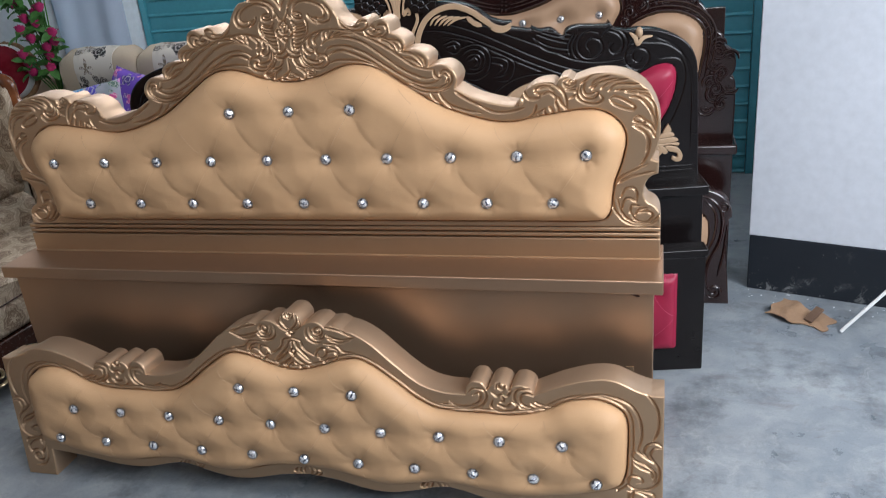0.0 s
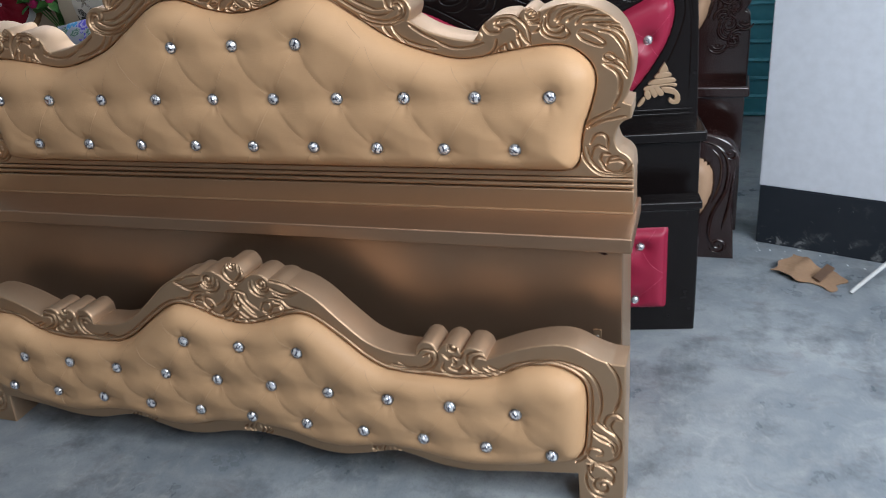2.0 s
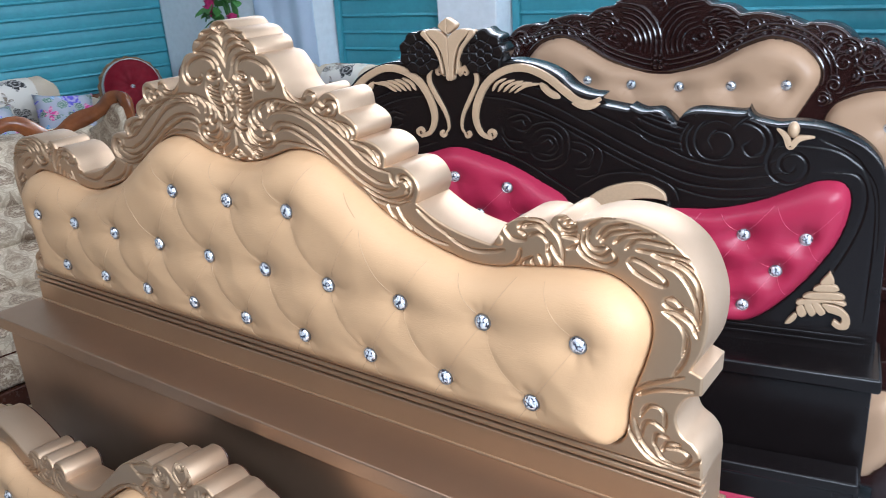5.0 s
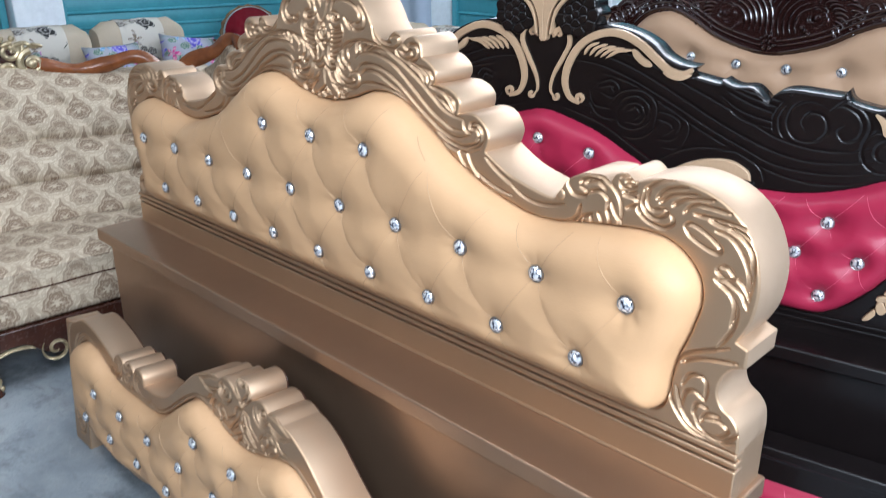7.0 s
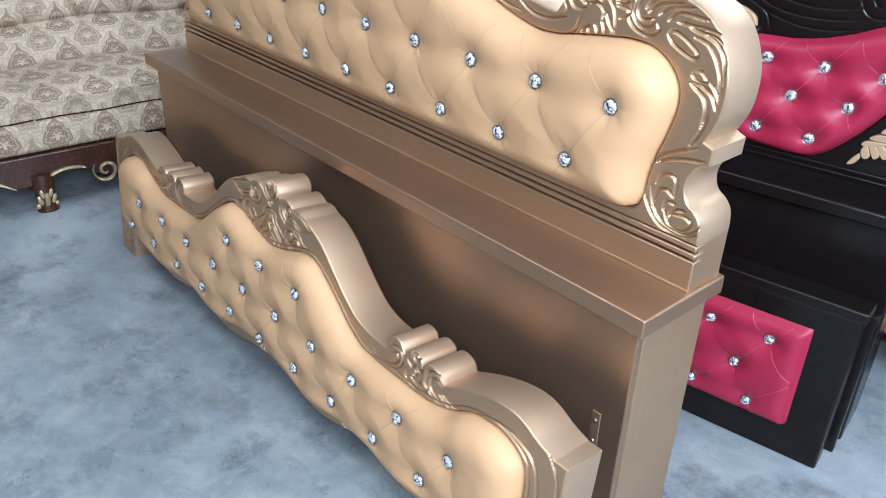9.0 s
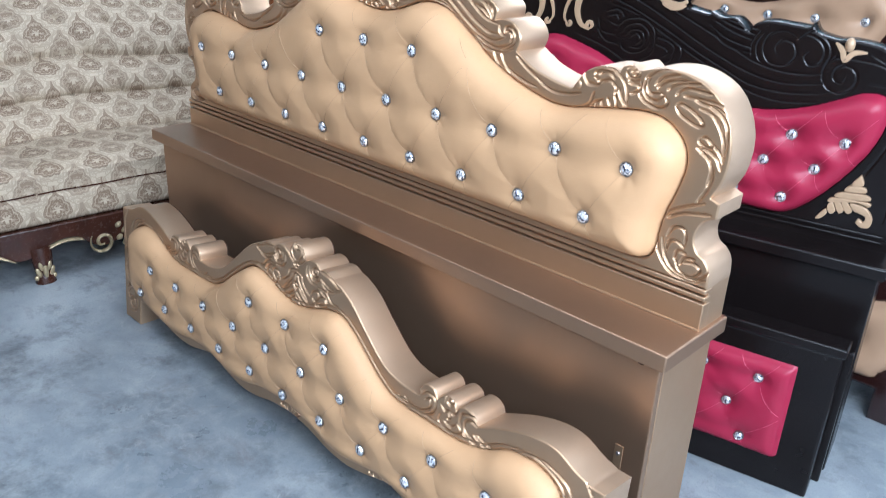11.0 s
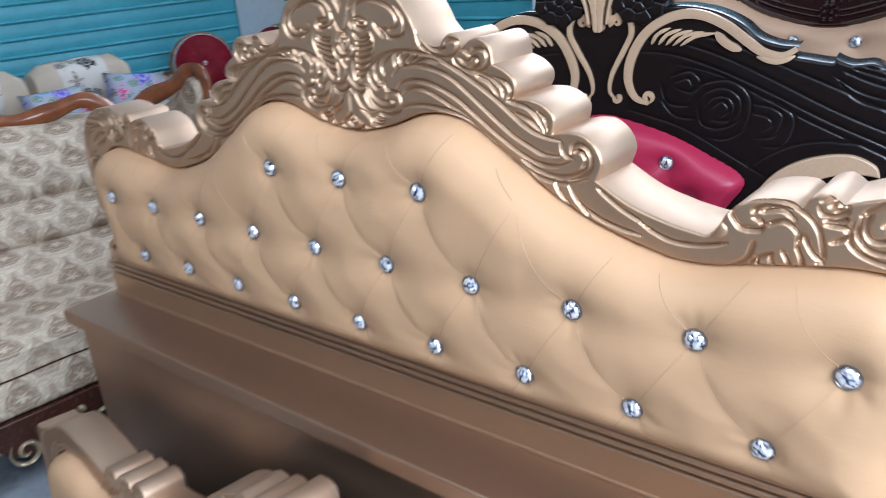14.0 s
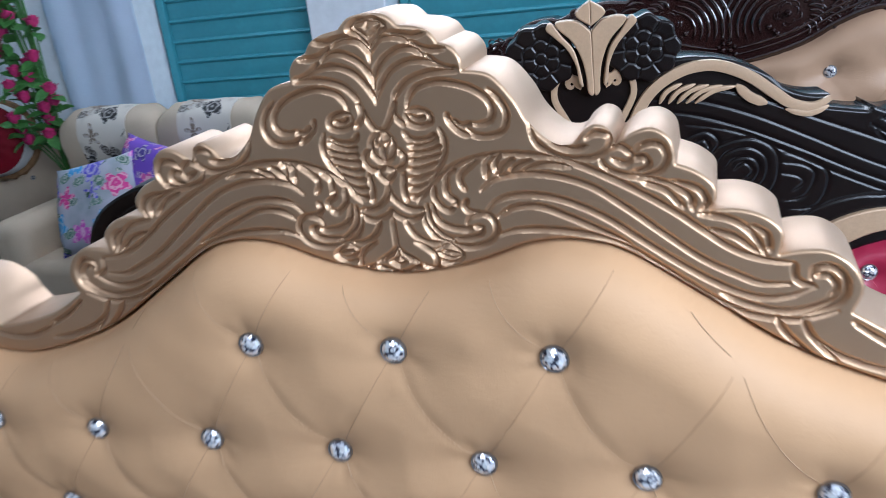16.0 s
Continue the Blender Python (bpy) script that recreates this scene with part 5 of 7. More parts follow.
    part("carved_front", g.face([outer, inner], 0.0, 0.0013), GOLD, frm, "gold-painted router-carved roses and leaves")
    return bed


gold_footboard()

# ---------------------------------------------------------------- black bed
BLACK_TOP = [(0, 1.30), (0.05, 1.285), (0.10, 1.262), (0.16, 1.262), (0.22, 1.250), (0.27, 1.226), (0.30, 1.200), (0.335, 1.186), (0.370, 1.182), (0.370, 1.182), (0.354, 1.165), (0.354, 1.165), (0.39, 1.158), (0.428, 1.152), (0.432, 1.160), (0.432, 1.160), (0.460, 1.148), (0.50, 1.148), (0.535, 1.118), (0.535, 1.118), (0.548, 1.142), (0.58, 1.152), (0.63, 1.150), (0.675, 1.148), (0.684, 1.158), (0.684, 1.158), (0.70, 1.136), (0.745, 1.126)]
BLACK_END = [(0.745, 1.126), (0.79, 1.128), (0.85, 1.118), (0.92, 1.083), (0.957, 1.03), (0.968, 0.95), (0.975, 0.75), (0.978, 0.605), (0.978, 0.605), (0, 0.605)]
PINK_MID = [(0, 1.048), (0.06, 1.036), (0.14, 1.010), (0.21, 0.975), (0.285, 0.925), (0.25, 0.86), (0.22, 0.78), (0.14, 0.70), (0.06, 0.672), (0, 0.668)]
PINK_SIDE = [(0.40, 0.905), (0.47, 0.926), (0.54, 0.927), (0.63, 0.932), (0.72, 0.957), (0.785, 0.986), (0.835, 1.008), (0.878, 1.006), (0.896, 0.967), (0.880, 0.885), (0.833, 0.799), (0.774, 0.723), (0.726, 0.682), (0.68, 0.668), (0.58, 0.672), (0.48, 0.69), (0.40, 0.74), (0.362, 0.82), (0.368, 0.875)]


def mirror_pts(pts):
    return [(-u, z) for u, z in reversed(pts)]


def black_headboard():
    bed = thing("headboard", pose(-0.845, 2.60, 0, 0, 0, 11), "black lacquered carved headboard with crimson buttoned cushions and cream details", "headboard")
    outer = full(BLACK_TOP + BLACK_END)
    mid, side = full(PINK_MID), curve_through(PINK_SIDE, 5, True)
    frm = part("frame", edge_band([outer, mid, side, mirror_pts(side)], 0.004, 0.075), BLACK, bed)
    part("backing", boxed((-0.95, 0.04, 0.605), (0.95, 0.07, 1.04), 0.002), BLACK, bed)
    lat = [(0.436, 0.882), (0.566, 0.885), (0.693, 0.885), (0.82, 0.885), (0.51, 0.807), (0.40, 0.80), (0.637, 0.807), (0.764, 0.807), (0.574, 0.718), (0.70, 0.718)]
    for poly, spots in ((mid, [(-0.141, 0.961), (0, 0.981), (0.141, 0.961), (-0.18, 0.88), (-0.06, 0.885), (0.06, 0.885), (0.18, 0.88), (0, 0.80), (0.11, 0.80), (-0.11, 0.80), (0, 0.72)]), (side, lat), (mirror_pts(side), [(-u, z) for u, z in lat])):
        me, height = tufted(poly, spots, 0.042, 0.06, 0.008, 0.022, 0.006, 1, 0.012, 0.075)
        cu = part("cushion", me, PINK, bed, "crimson leatherette cushion with diamond tufting")
        crystal_buttons(cu, spots, height, size=0.95)
        plain = [(q * u, z) for q in (1, -1) for u, z in ((0.757, 0.963), (0.884, 0.963), (0.630, 0.963), (0.891, 0.807), (0.827, 0.718))] if poly is not mid else []
        seams(cu, spots + plain, height, SEAM_PINK, 0.125, 1, 0.0, 0.012)
    # ledge and lower box
    part("ledge", boxed((-0.99, -0.115, 0.588), (0.99, 0.075, 0.622), 0.006, 3), BLACK, bed, "glossy black ledge")
    part("front_panel", boxed((-0.975, -0.095, 0.0), (0.975, 0.07, 0.588), 0.005), BLACK, bed, "plain glossy black box front")
    for z in (0.645, 0.660):
        part("moulding", boxed((-0.955, -0.006, z - 0.004), (0.955, 0.01, z + 0.004), 0.002), BLACK, bed)
    # grooves of the swept reeds, the flowers between them and the corner volutes
    g = Graver(0.0042, 0.0023)
    g.groove((0.076, 1.216), (0.161, 1.214), (0.254, 1.189), (0.346, 1.148), (0.435, 1.109), (0.505, 1.076), (0.565, 1.048), (0.636, 1.034), (0.702, 1.036), (0.75, 1.049))
    g.groove((0.058, 1.197), (0.144, 1.196), (0.239, 1.166), (0.333, 1.121), (0.424, 1.074), (0.502, 1.039), (0.569, 1.016), (0.64, 1.006), (0.713, 1.014), (0.761, 1.024))
    g.groove((0.05, 1.179), (0.137, 1.173), (0.223, 1.146), (0.318, 1.103), (0.418, 1.052), (0.497, 1.017), (0.565, 0.99), (0.644, 0.983), (0.717, 0.99), (0.765, 1.002))
    g.groove((0.149, 1.153), (0.225, 1.135), (0.301, 1.097), (0.385, 1.052), (0.474, 1.01), (0.552, 0.976), (0.632, 0.96), (0.714, 0.967), (0.765, 0.981))
    g.groove((0.551, 0.929), (0.644, 0.936), (0.724, 0.951), (0.777, 0.975))
    g.groove((0.433, 1.008), (0.491, 1.004), (0.536, 0.977), (0.55, 0.946))
    g.groove((0.194, 1.075), (0.21, 1.099), (0.246, 1.107), (0.275, 1.085), (0.271, 1.046), (0.237, 1.028), (0.203, 1.037), (0.194, 1.075))
    g.groove((0.175, 1.082), (0.2, 1.113), (0.253, 1.121), (0.291, 1.091), (0.287, 1.035), (0.248, 1.007), (0.201, 1.012))
    g.groove((0.223, 1.07), (0.24, 1.081), (0.253, 1.065), (0.239, 1.051))
    g.groove((0.209, 1.073), (0.225, 1.089), (0.253, 1.088), (0.264, 1.066), (0.249, 1.043), (0.221, 1.045))
    g.groove((0.29, 1.078), (0.33, 1.071), (0.352, 1.052), (0.337, 1.016), (0.302, 1.011))
    g.groove((0.301, 1.092), (0.347, 1.077), (0.373, 1.046), (0.357, 0.999), (0.313, 0.995))
    g.groove((0.292, 1.06), (0.324, 1.052), (0.334, 1.039), (0.318, 1.026))
    g.groove((0.142, 1.129), (0.178, 1.139), (0.199, 1.119), (0.182, 1.098), (0.153, 1.106))
    g.groove((0.124, 1.111), (0.135, 1.077), (0.176, 1.071))
    g.groove((0.122, 1.084), (0.149, 1.052), (0.188, 1.046))
    g.groove((0.152, 1.119), (0.175, 1.125), (0.183, 1.112))
    g.groove((0.65, 1.126), (0.619, 1.134), (0.588, 1.119), (0.579, 1.082), (0.599, 1.052), (0.637, 1.05), (0.659, 1.073), (0.65, 1.103), (0.623, 1.11), (0.608, 1.09), (0.618, 1.071))
    g.groove((0.576, 1.121), (0.562, 1.092), (0.571, 1.057), (0.601, 1.038))
    g.groove((0.568, 1.128), (0.55, 1.094), (0.553, 1.062))
    g.groove((0.659, 1.116), (0.678, 1.13), (0.709, 1.118), (0.724, 1.093), (0.718, 1.065), (0.694, 1.058), (0.68, 1.076), (0.693, 1.089))
    g.groove((0.665, 1.124), (0.691, 1.139), (0.726, 1.12), (0.739, 1.088), (0.727, 1.055))
    g.groove((0.433, 1.129), (0.477, 1.101), (0.527, 1.086), (0.555, 1.082))
    g.groove((0.448, 1.138), (0.499, 1.116), (0.55, 1.102))
    g.groove((0.463, 1.142), (0.513, 1.126), (0.556, 1.115))
    g.groove((0.479, 1.145), (0.52, 1.137), (0.56, 1.129))
    g.groove((0.442, 1.117), (0.471, 1.088), (0.514, 1.072), (0.553, 1.07))
    g.scroll(0.775, 1.040, 0.050, 1.6, 120, 1, ((0.955, 0.86), (0.94, 1.00), (0.88, 1.068), (0.81, 1.085)))
    g.groove((0.83, 1.10), (0.90, 1.06), (0.935, 0.99), (0.945, 0.90), (0.945, 0.70))
    g.groove((0.84, 1.03), (0.905, 1.026), (0.925, 0.97), (0.908, 0.885), (0.865, 0.79), (0.80, 0.70))
    g.groove((0.29, 0.945), (0.32, 0.972), (0.38, 1.002), (0.46, 1.010), (0.52, 0.995))
    g.groove((0.055, 1.062), (0.16, 1.030), (0.25, 0.980), (0.33, 0.932))
    part("carved_front", g.face([outer, mid, side, mirror_pts(side)], 0.0, 0.002, 0.006, 70), BLACK, frm, "glossy black carved reeds and flowers")
    # black rosettes at the crest
    for s in (1, -1):
        ang = [(0.081 * s + (0.056 + 0.003 * math.cos(9 * a)) * math.cos(a), 1.284 + (0.052 + 0.003 * math.cos(9 * a)) * math.sin(a)) for a in (2 * math.pi * i / 72 for i in range(72))]
        ros = part("rosette", edge_band([ang], -0.010, 0.06), BLACK, bed, "black carved flower rosette")
        g = Graver(0.0026, 0.0026, False)
        for i in range(12):
            p, q = 2 * math.pi * i / 12, 2 * math.pi * (i + 0.5) / 12
            if i < 6:
                g.groove((0.081 * s + 0.010 * math.cos(2 * p), 1.284 + 0.010 * math.sin(2 * p)), (0.081 * s + 0.027 * math.cos(2 * p), 1.284 + 0.025 * math.sin(2 * p)))
                g.groove(*[(0.081 * s + 0.010 * math.cos(2 * p + k), 1.284 + 0.010 * math.sin(2 * p + k)) for k in (0, 0.35, 0.7, 1.05)], taper=0.0)
                g.groove(*[(0.081 * s + (0.027 + 0.005 * math.sin(3 * k)) * math.cos(2 * p + k), 1.284 + (0.025 + 0.005 * math.sin(3 * k)) * math.sin(2 * p + k)) for k in (0, 0.26, 0.52, 0.78, 1.05)], taper=0.0)
            if i < 9:
                a = 2 * math.pi * (i + 0.5) / 9
                g.groove((0.081 * s + 0.031 * math.cos(a), 1.284 + 0.029 * math.sin(a)), (0.081 * s + 0.051 * math.cos(a), 1.284 + 0.046 * math.sin(a)))
        part("carved_front", g.face([ang], -0.014, 0.0016, 0.004, 70), BLACK, ros)
    # cream-gold applied ornament
    def cream(*halves):
        for pts in halves:
            pts = curve_through([(u * 1.34, z) for u, z in pts], 5, True)
            for q in (pts, mirror_pts(pts)):
                part("cream_petal", plate([q], -0.022, 0.006, 0.002, 1), CREAM, frm, "flat cream-gold petal")

    cream([(0.0, 1.222), (0.007, 1.224), (0.008, 1.245), (0.012, 1.275), (0.022, 1.305), (0.038, 1.327), (0.041, 1.337), (0.030, 1.340), (0.014, 1.336), (0.002, 1.322), (0.002, 1.322), (0.0, 1.314), (0.0, 1.27)],
          [(0.012, 1.238), (0.017, 1.240), (0.020, 1.268), (0.030, 1.296), (0.044, 1.316), (0.0525, 1.328), (0.050, 1.337), (0.044, 1.335), (0.034, 1.316), (0.020, 1.290)],
          [(0.0, 1.328), (0.0, 1.328), (0.015, 1.342), (0.016, 1.352), (0.0, 1.367), (0.0, 1.367)])
    c = Carver(-0.002, 0.012, 0.006, True, FLAT)
    c.scroll(0.034, 1.236, 0.013, 1.0, 200, -1, 0.011, tail=((0.030, 1.083), (0.018, 1.10), (0.024, 1.135), (0.048, 1.18), (0.064, 1.215), (0.058, 1.244), (0.040, 1.252)))
    c.scroll(0.034, 1.086, 0.009, 0.9, 180, 1, 0.010)
    c.stroke((0.368, 1.178), (0.343, 1.167), (0.31, 1.174), (0.28, 1.196), (0.24, 1.226), (0.19, 1.246), (0.14, 1.242), (0.095, 1.216), (0.066, 1.172), (0.056, 1.125), (0.070, 1.088), (0.098, 1.076), w=0.019, taper=0.7, name="antler")
    c.scroll(0.096, 1.088, 0.012, 1.0, 280, 1, 0.010)
    for i in range(5):
        c.stroke((0.104 + 0.014 * i, 1.192 - 0.001 * i), (0.116 + 0.018 * i, 1.211 - 0.0015 * i), (0.140 + 0.021 * i, 1.222 - 0.003 * i), w=0.0075, per=4)
    c.stroke((0.224, 1.212), (0.246, 1.190), (0.272, 1.178), w=0.016)
    c.stroke((0.300, 1.166), (0.335, 1.156), (0.366, 1.166), w=0.010)
    c.bud(0.776, 1.118, 0.012, 1.5, 0.012)
    c.stroke((0.744, 1.120), (0.762, 1.104), (0.772, 1.082), (0.788, 1.100), (0.818, 1.104), w=0.014)
    c.put(CREAM, frm)
    # cream shell in each lower corner
    for pts in ([(0.872, 0.812), (0.872, 0.812), (0.883, 0.786), (0.855, 0.782)],
                [(0.853, 0.779), (0.885, 0.781), (0.891, 0.768), (0.844, 0.763)],
                [(0.839, 0.759), (0.894, 0.763), (0.902, 0.749), (0.826, 0.744)],
                [(0.822, 0.741), (0.902, 0.745), (0.906, 0.734), (0.874, 0.739), (0.815, 0.726)],
                [(0.813, 0.722), (0.824, 0.728), (0.834, 0.707), (0.824, 0.697), (0.814, 0.706)],
                [(0.827, 0.730), (0.839, 0.734), (0.853, 0.713), (0.844, 0.702), (0.835, 0.711)],
                [(0.843, 0.734), (0.856, 0.736), (0.872, 0.716), (0.863, 0.706), (0.852, 0.715)],
                [(0.863, 0.735), (0.898, 0.731), (0.920, 0.708), (0.919, 0.683), (0.901, 0.678), (0.886, 0.688), (0.890, 0.699), (0.902, 0.693), (0.904, 0.707), (0.886, 0.714), (0.875, 0.717)],
                [(0.791, 0.679), (0.809, 0.706), (0.815, 0.696), (0.803, 0.679)]):
        pts = curve_through(pts, 4, True)
        for q in (pts, mirror_pts(pts)):
            part("shell_band", plate([q], -0.010, 0.004, 0.002, 1), CREAM, frm, "cream-gold painted shell band")
    moon = curve_through([(0.300, 0.862), (0.300, 0.862), (0.318, 0.915), (0.355, 0.955), (0.41, 0.980), (0.47, 0.987), (0.513, 0.968), (0.522, 0.946), (0.522, 0.946), (0.49, 0.950), (0.44, 0.944), (0.385, 0.918), (0.35, 0.885)], 5, True)
    for q in (moon, mirror_pts(moon)):
        part("crescent", plate([q], -0.010, 0.006, 0.003, 2), CREAM, frm, "flat cream-gold crescent")
    c = Carver(-0.002, 0.02, 0.012)
    c.smooth, c.ratio = 16, 0.8
    c.scroll(0.520, 0.936, 0.014, 1.2, 90, 1, 0.012)
    c.put(BLACK, frm)
    return bed


black_headboard()


def black_footboard():
    """Panelled black footboard that stands before the black headboard."""
    bed = thing("footboard", pose(-0.845, 2.60, 0, 0, 0, 11), "black lacquered footboard with crimson buttoned panels", "footboard")
    f, b = -0.245, -0.185
    part("body", boxed((-0.955, f, 0.0), (0.955, b, 0.425), 0.006), BLACK, bed)
    part("top_rail", boxed((-0.962, f - 0.005, 0.425), (0.962, b + 0.008, 0.45), 0.005, 3), BLACK, bed)
    part("end_panel", boxed((0.945, b + 0.03, 0.0), (0.972, b + 0.055, 0.40), 0.004), BLACK, bed)
    for u0, u1 in ((-0.86, -0.45), (-0.40, 0.0), (0.05, 0.40), (0.45, 0.862)):
        poly = curve_through([(u0, 0.09), (u0, 0.09), (u0, 0.365), (u0, 0.365), (u1, 0.365), (u1, 0.365), (u1, 0.09), (u1, 0.09)], 3, True)
        spots = [(u1 - 0.08, 0.312), (u1 - 0.222, 0.312), (u1 - 0.364, 0.312), (u1 - 0.145, 0.218), (u1 - 0.287, 0.218), (u1 - 0.095, 0.128), (u1 - 0.237, 0.128), (u1 - 0.379, 0.128)]
        spots = [s for s in spots if s[0] > u0 + 0.03]
        me, height = tufted(poly, spots, 0.03, 0.04, 0.008, 0.016, 0.005, 1, 0.004, 0.085)
        me.transform(Matrix.Translation((0, f, 0)))
        cu = part("cushion", me, PINK, bed, "crimson leatherette panel with diamond tufting")
        crystal_buttons(cu, spots, height, size=0.85, y0=f)
        seams(cu, spots + [(u1 - 0.005, 0.218), (u1 - 0.02, 0.06), (u1 - 0.16, 0.05), (u1 - 0.145, 0.40), (u1 - 0.005, 0.40)], height, SEAM_PINK, 0.135, 1, f, 0.010)
    return bed


black_footboard()

# ---------------------------------------------------------------- dark brown bed
BROWN_TOP = [(0.0, 1.372), (0.042, 1.368), (0.076, 1.352), (0.076, 1.352), (0.118, 1.346), (0.152, 1.325), (0.152, 1.325), (0.202, 1.318), (0.236, 1.296), (0.236, 1.296), (0.293, 1.3), (0.353, 1.288), (0.403, 1.268), (0.423, 1.272), (0.423, 1.272), (0.473, 1.268), (0.513, 1.25), (0.538, 1.222), (0.538, 1.222), (0.573, 1.222), (0.613, 1.205), (0.643, 1.18), (0.643, 1.18), (0.693, 1.172), (0.743, 1.14)]
BROWN_END = [(0.773, 1.12), (0.803, 1.07), (0.823, 1.02), (0.823, 1.02), (0.853, 1.0), (0.863, 0.96), (0.863, 0.96), (0.898, 0.93), (0.905, 0.87), (0.888, 0.84), (0.888, 0.84), (0.908, 0.8), (0.908, 0.58), (0.908, 0.58), (0.0, 0.58)]
BROWN_MID = [(0.0, 1.118), (0.067, 1.126), (0.169, 1.156), (0.253, 1.2), (0.328, 1.224), (0.403, 1.206), (0.451, 1.16), (0.458, 1.115), (0.433, 1.065), (0.393, 0.98), (0.373, 0.85), (0.353, 0.72), (0.0, 0.71)]
BROWN_SIDE = [(0.498, 1.04), (0.543, 1.072), (0.613, 1.092), (0.693, 1.086), (0.753, 1.052), (0.778, 1.0), (0.768, 0.9), (0.743, 0.8), (0.673, 0.72), (0.573, 0.7), (0.503, 0.74), (0.473, 0.86), (0.478, 0.97)]


def brown_headboard():
    bed = thing("headboard", pose(-0.638, 3.38, 0, 0, 0, 0), "dark brown lacquered carved headboard with tan buttoned cushions", "headboard")
    outer, mid, side = full(BROWN_TOP + BROWN_END), full(BROWN_MID), curve_through(BROWN_SIDE, 5, True)
    frm = part("frame", plate([outer, mid, side, mirror_pts(side)], 0.0, 0.08, 0.006), DARK, bed)
    part("backing", boxed((-0.86, 0.04, 0.6), (0.86, 0.075, 1.1), 0.002), DARK, bed)
    lat = [(0.649, 1.004), (0.58, 0.905), (0.715, 0.905), (0.649, 0.81)]
    spots = [(0.1525 * (i - 2.5), 1.086 + 0.0075 * abs(i - 2.5)) for i in range(6)] + [(0.1525 * (i - 2), 0.99) for i in range(5)] + [(0.1525 * (i - 1.5), 0.89) for i in range(4)] + [(0.1525 * (i - 1), 0.79) for i in range(3)]
    for poly, sp in ((mid, spots), (side, lat), (mirror_pts(side), [(-u, z) for u, z in lat])):
        me, height = tufted(poly, sp, 0.045, 0.06, 0.009, 0.024, 0.006, 1, 0.012, 0.09)
        cu = part("cushion", me, TAN, bed, "light brown leatherette cushion with diamond tufting")
        crystal_buttons(cu, sp, height)
        seams(cu, sp, height, SEAM_TAN, 0.14)
    part("ledge", boxed((-0.918, -0.10, 0.545), (0.918, 0.08, 0.585), 0.008, 3), DARK, bed)
    part("front_panel", boxed((-0.903, -0.08, 0.0), (0.903, 0.07, 0.545), 0.005), DARK, bed)
    c = Carver(0.0, 0.010, 0.010)
    c.smooth, c.ratio = 16, 0.55
    for d in (0.012, 0.030, 0.044):
        line = [p for p in offset_line(mid, -d) if p[0] >= 0 and p[1] > 1.10]
        c.lay(line, 0.018 if d < 0.02 else 0.012, 0.009)
    for d in (0.012, 0.03, 0.048):
        line = offset_line(side, -d)
        line = [p for p in line if p[1] > 0.80 and p[0] > 0.513]
        line.sort(key=lambda p: math.atan2(p[1] - 0.85, p[0] - 0.613), reverse=True)
        c.lay(line, 0.018 if d < 0.02 else 0.012, 0.009)
    c.put(DARK, frm)
    rnd = random.Random(5)
    c = Carver(0.0, 0.010, 0.016)
    c.smooth, c.ratio = 16, 0.55
    # two plumes that rise from the middle and curl outwards over a nest of berries and leaves
    for i in range(6):
        r = 0.052 + 0.0165 * i
        c.stroke(*[(0.125 + r * math.cos(radians(d)), 1.212 + 0.92 * r * math.sin(radians(d))) for d in (205 - 2 * i, 182, 160, 138, 116, 98 - 3 * i)], w=0.0125, h=0.012)
    for i in range(9):
        a = radians(92 - 16 * i)
        c.stroke((0.135 + 0.046 * math.cos(a), 1.232 + 0.036 * math.sin(a)), (0.135 + 0.066 * math.cos(a - 0.12), 1.232 + 0.052 * math.sin(a - 0.12)), (0.135 + 0.082 * math.cos(a - 0.36), 1.232 + 0.060 * math.sin(a - 0.36)), w=0.013, h=0.013, per=4)
    for i in range(8):
        a = radians(84 - 15 * i)
        c.stroke((0.140 + 0.084 * math.cos(a), 1.236 + 0.060 * math.sin(a)), (0.140 + 0.104 * math.cos(a - 0.1), 1.236 + 0.072 * math.sin(a - 0.1)), (0.140 + 0.120 * math.cos(a - 0.28), 1.236 + 0.076 * math.sin(a - 0.28)), w=0.011, h=0.012, per=4)
    c.rose(0.135, 1.236, 0.028)
    for u, z, r in ((0.094, 1.207, 0.007), (0.104, 1.198, 0.0055), (0.112, 1.190, 0.0065)):
        c.bud(u, z, r, 1.0, 0.011)
    for u, z, r in ((0.008, 1.143, 0.008), (0.020, 1.150, 0.006), (0.009, 1.160, 0.007), (0.018, 1.168, 0.005), (0.007, 1.176, 0.006)):
        c.bud(u, z, r, 1.0, 0.013)
    for i in range(13):
        u = 0.225 + 0.0245 * i
        z = 1.250 - 0.0011 * max(0, i - 3) ** 1.7
        c.stroke((u, z - 0.022), (u + 0.010, z), (u + 0.032, z + 0.010), w=0.010, h=0.014, per=4)
        c.stroke((u + 0.012, z - 0.026), (u + 0.026, z - 0.014), (u + 0.040, z - 0.010), w=0.008, h=0.012, per=4)
    for u, z, r, w in ((0.273, 1.262, 0.026, 1), (0.353, 1.262, 0.022, -1), (0.428, 1.235, 0.026, 1), (0.488, 1.215, 0.024, -1), (0.518, 1.165, 0.026, 1), (0.498, 1.105, 0.022, -1), (0.473, 1.065, 0.018, 1), (0.583, 1.175, 0.026, -1), (0.643, 1.15, 0.022, 1), (0.713, 1.125, 0.022, -1)):
        c.scroll(u, z, r, 1.6, rnd.uniform(0, 360), w, 0.008)
        for j in range(3):
            a = rnd.uniform(0, 6.28)
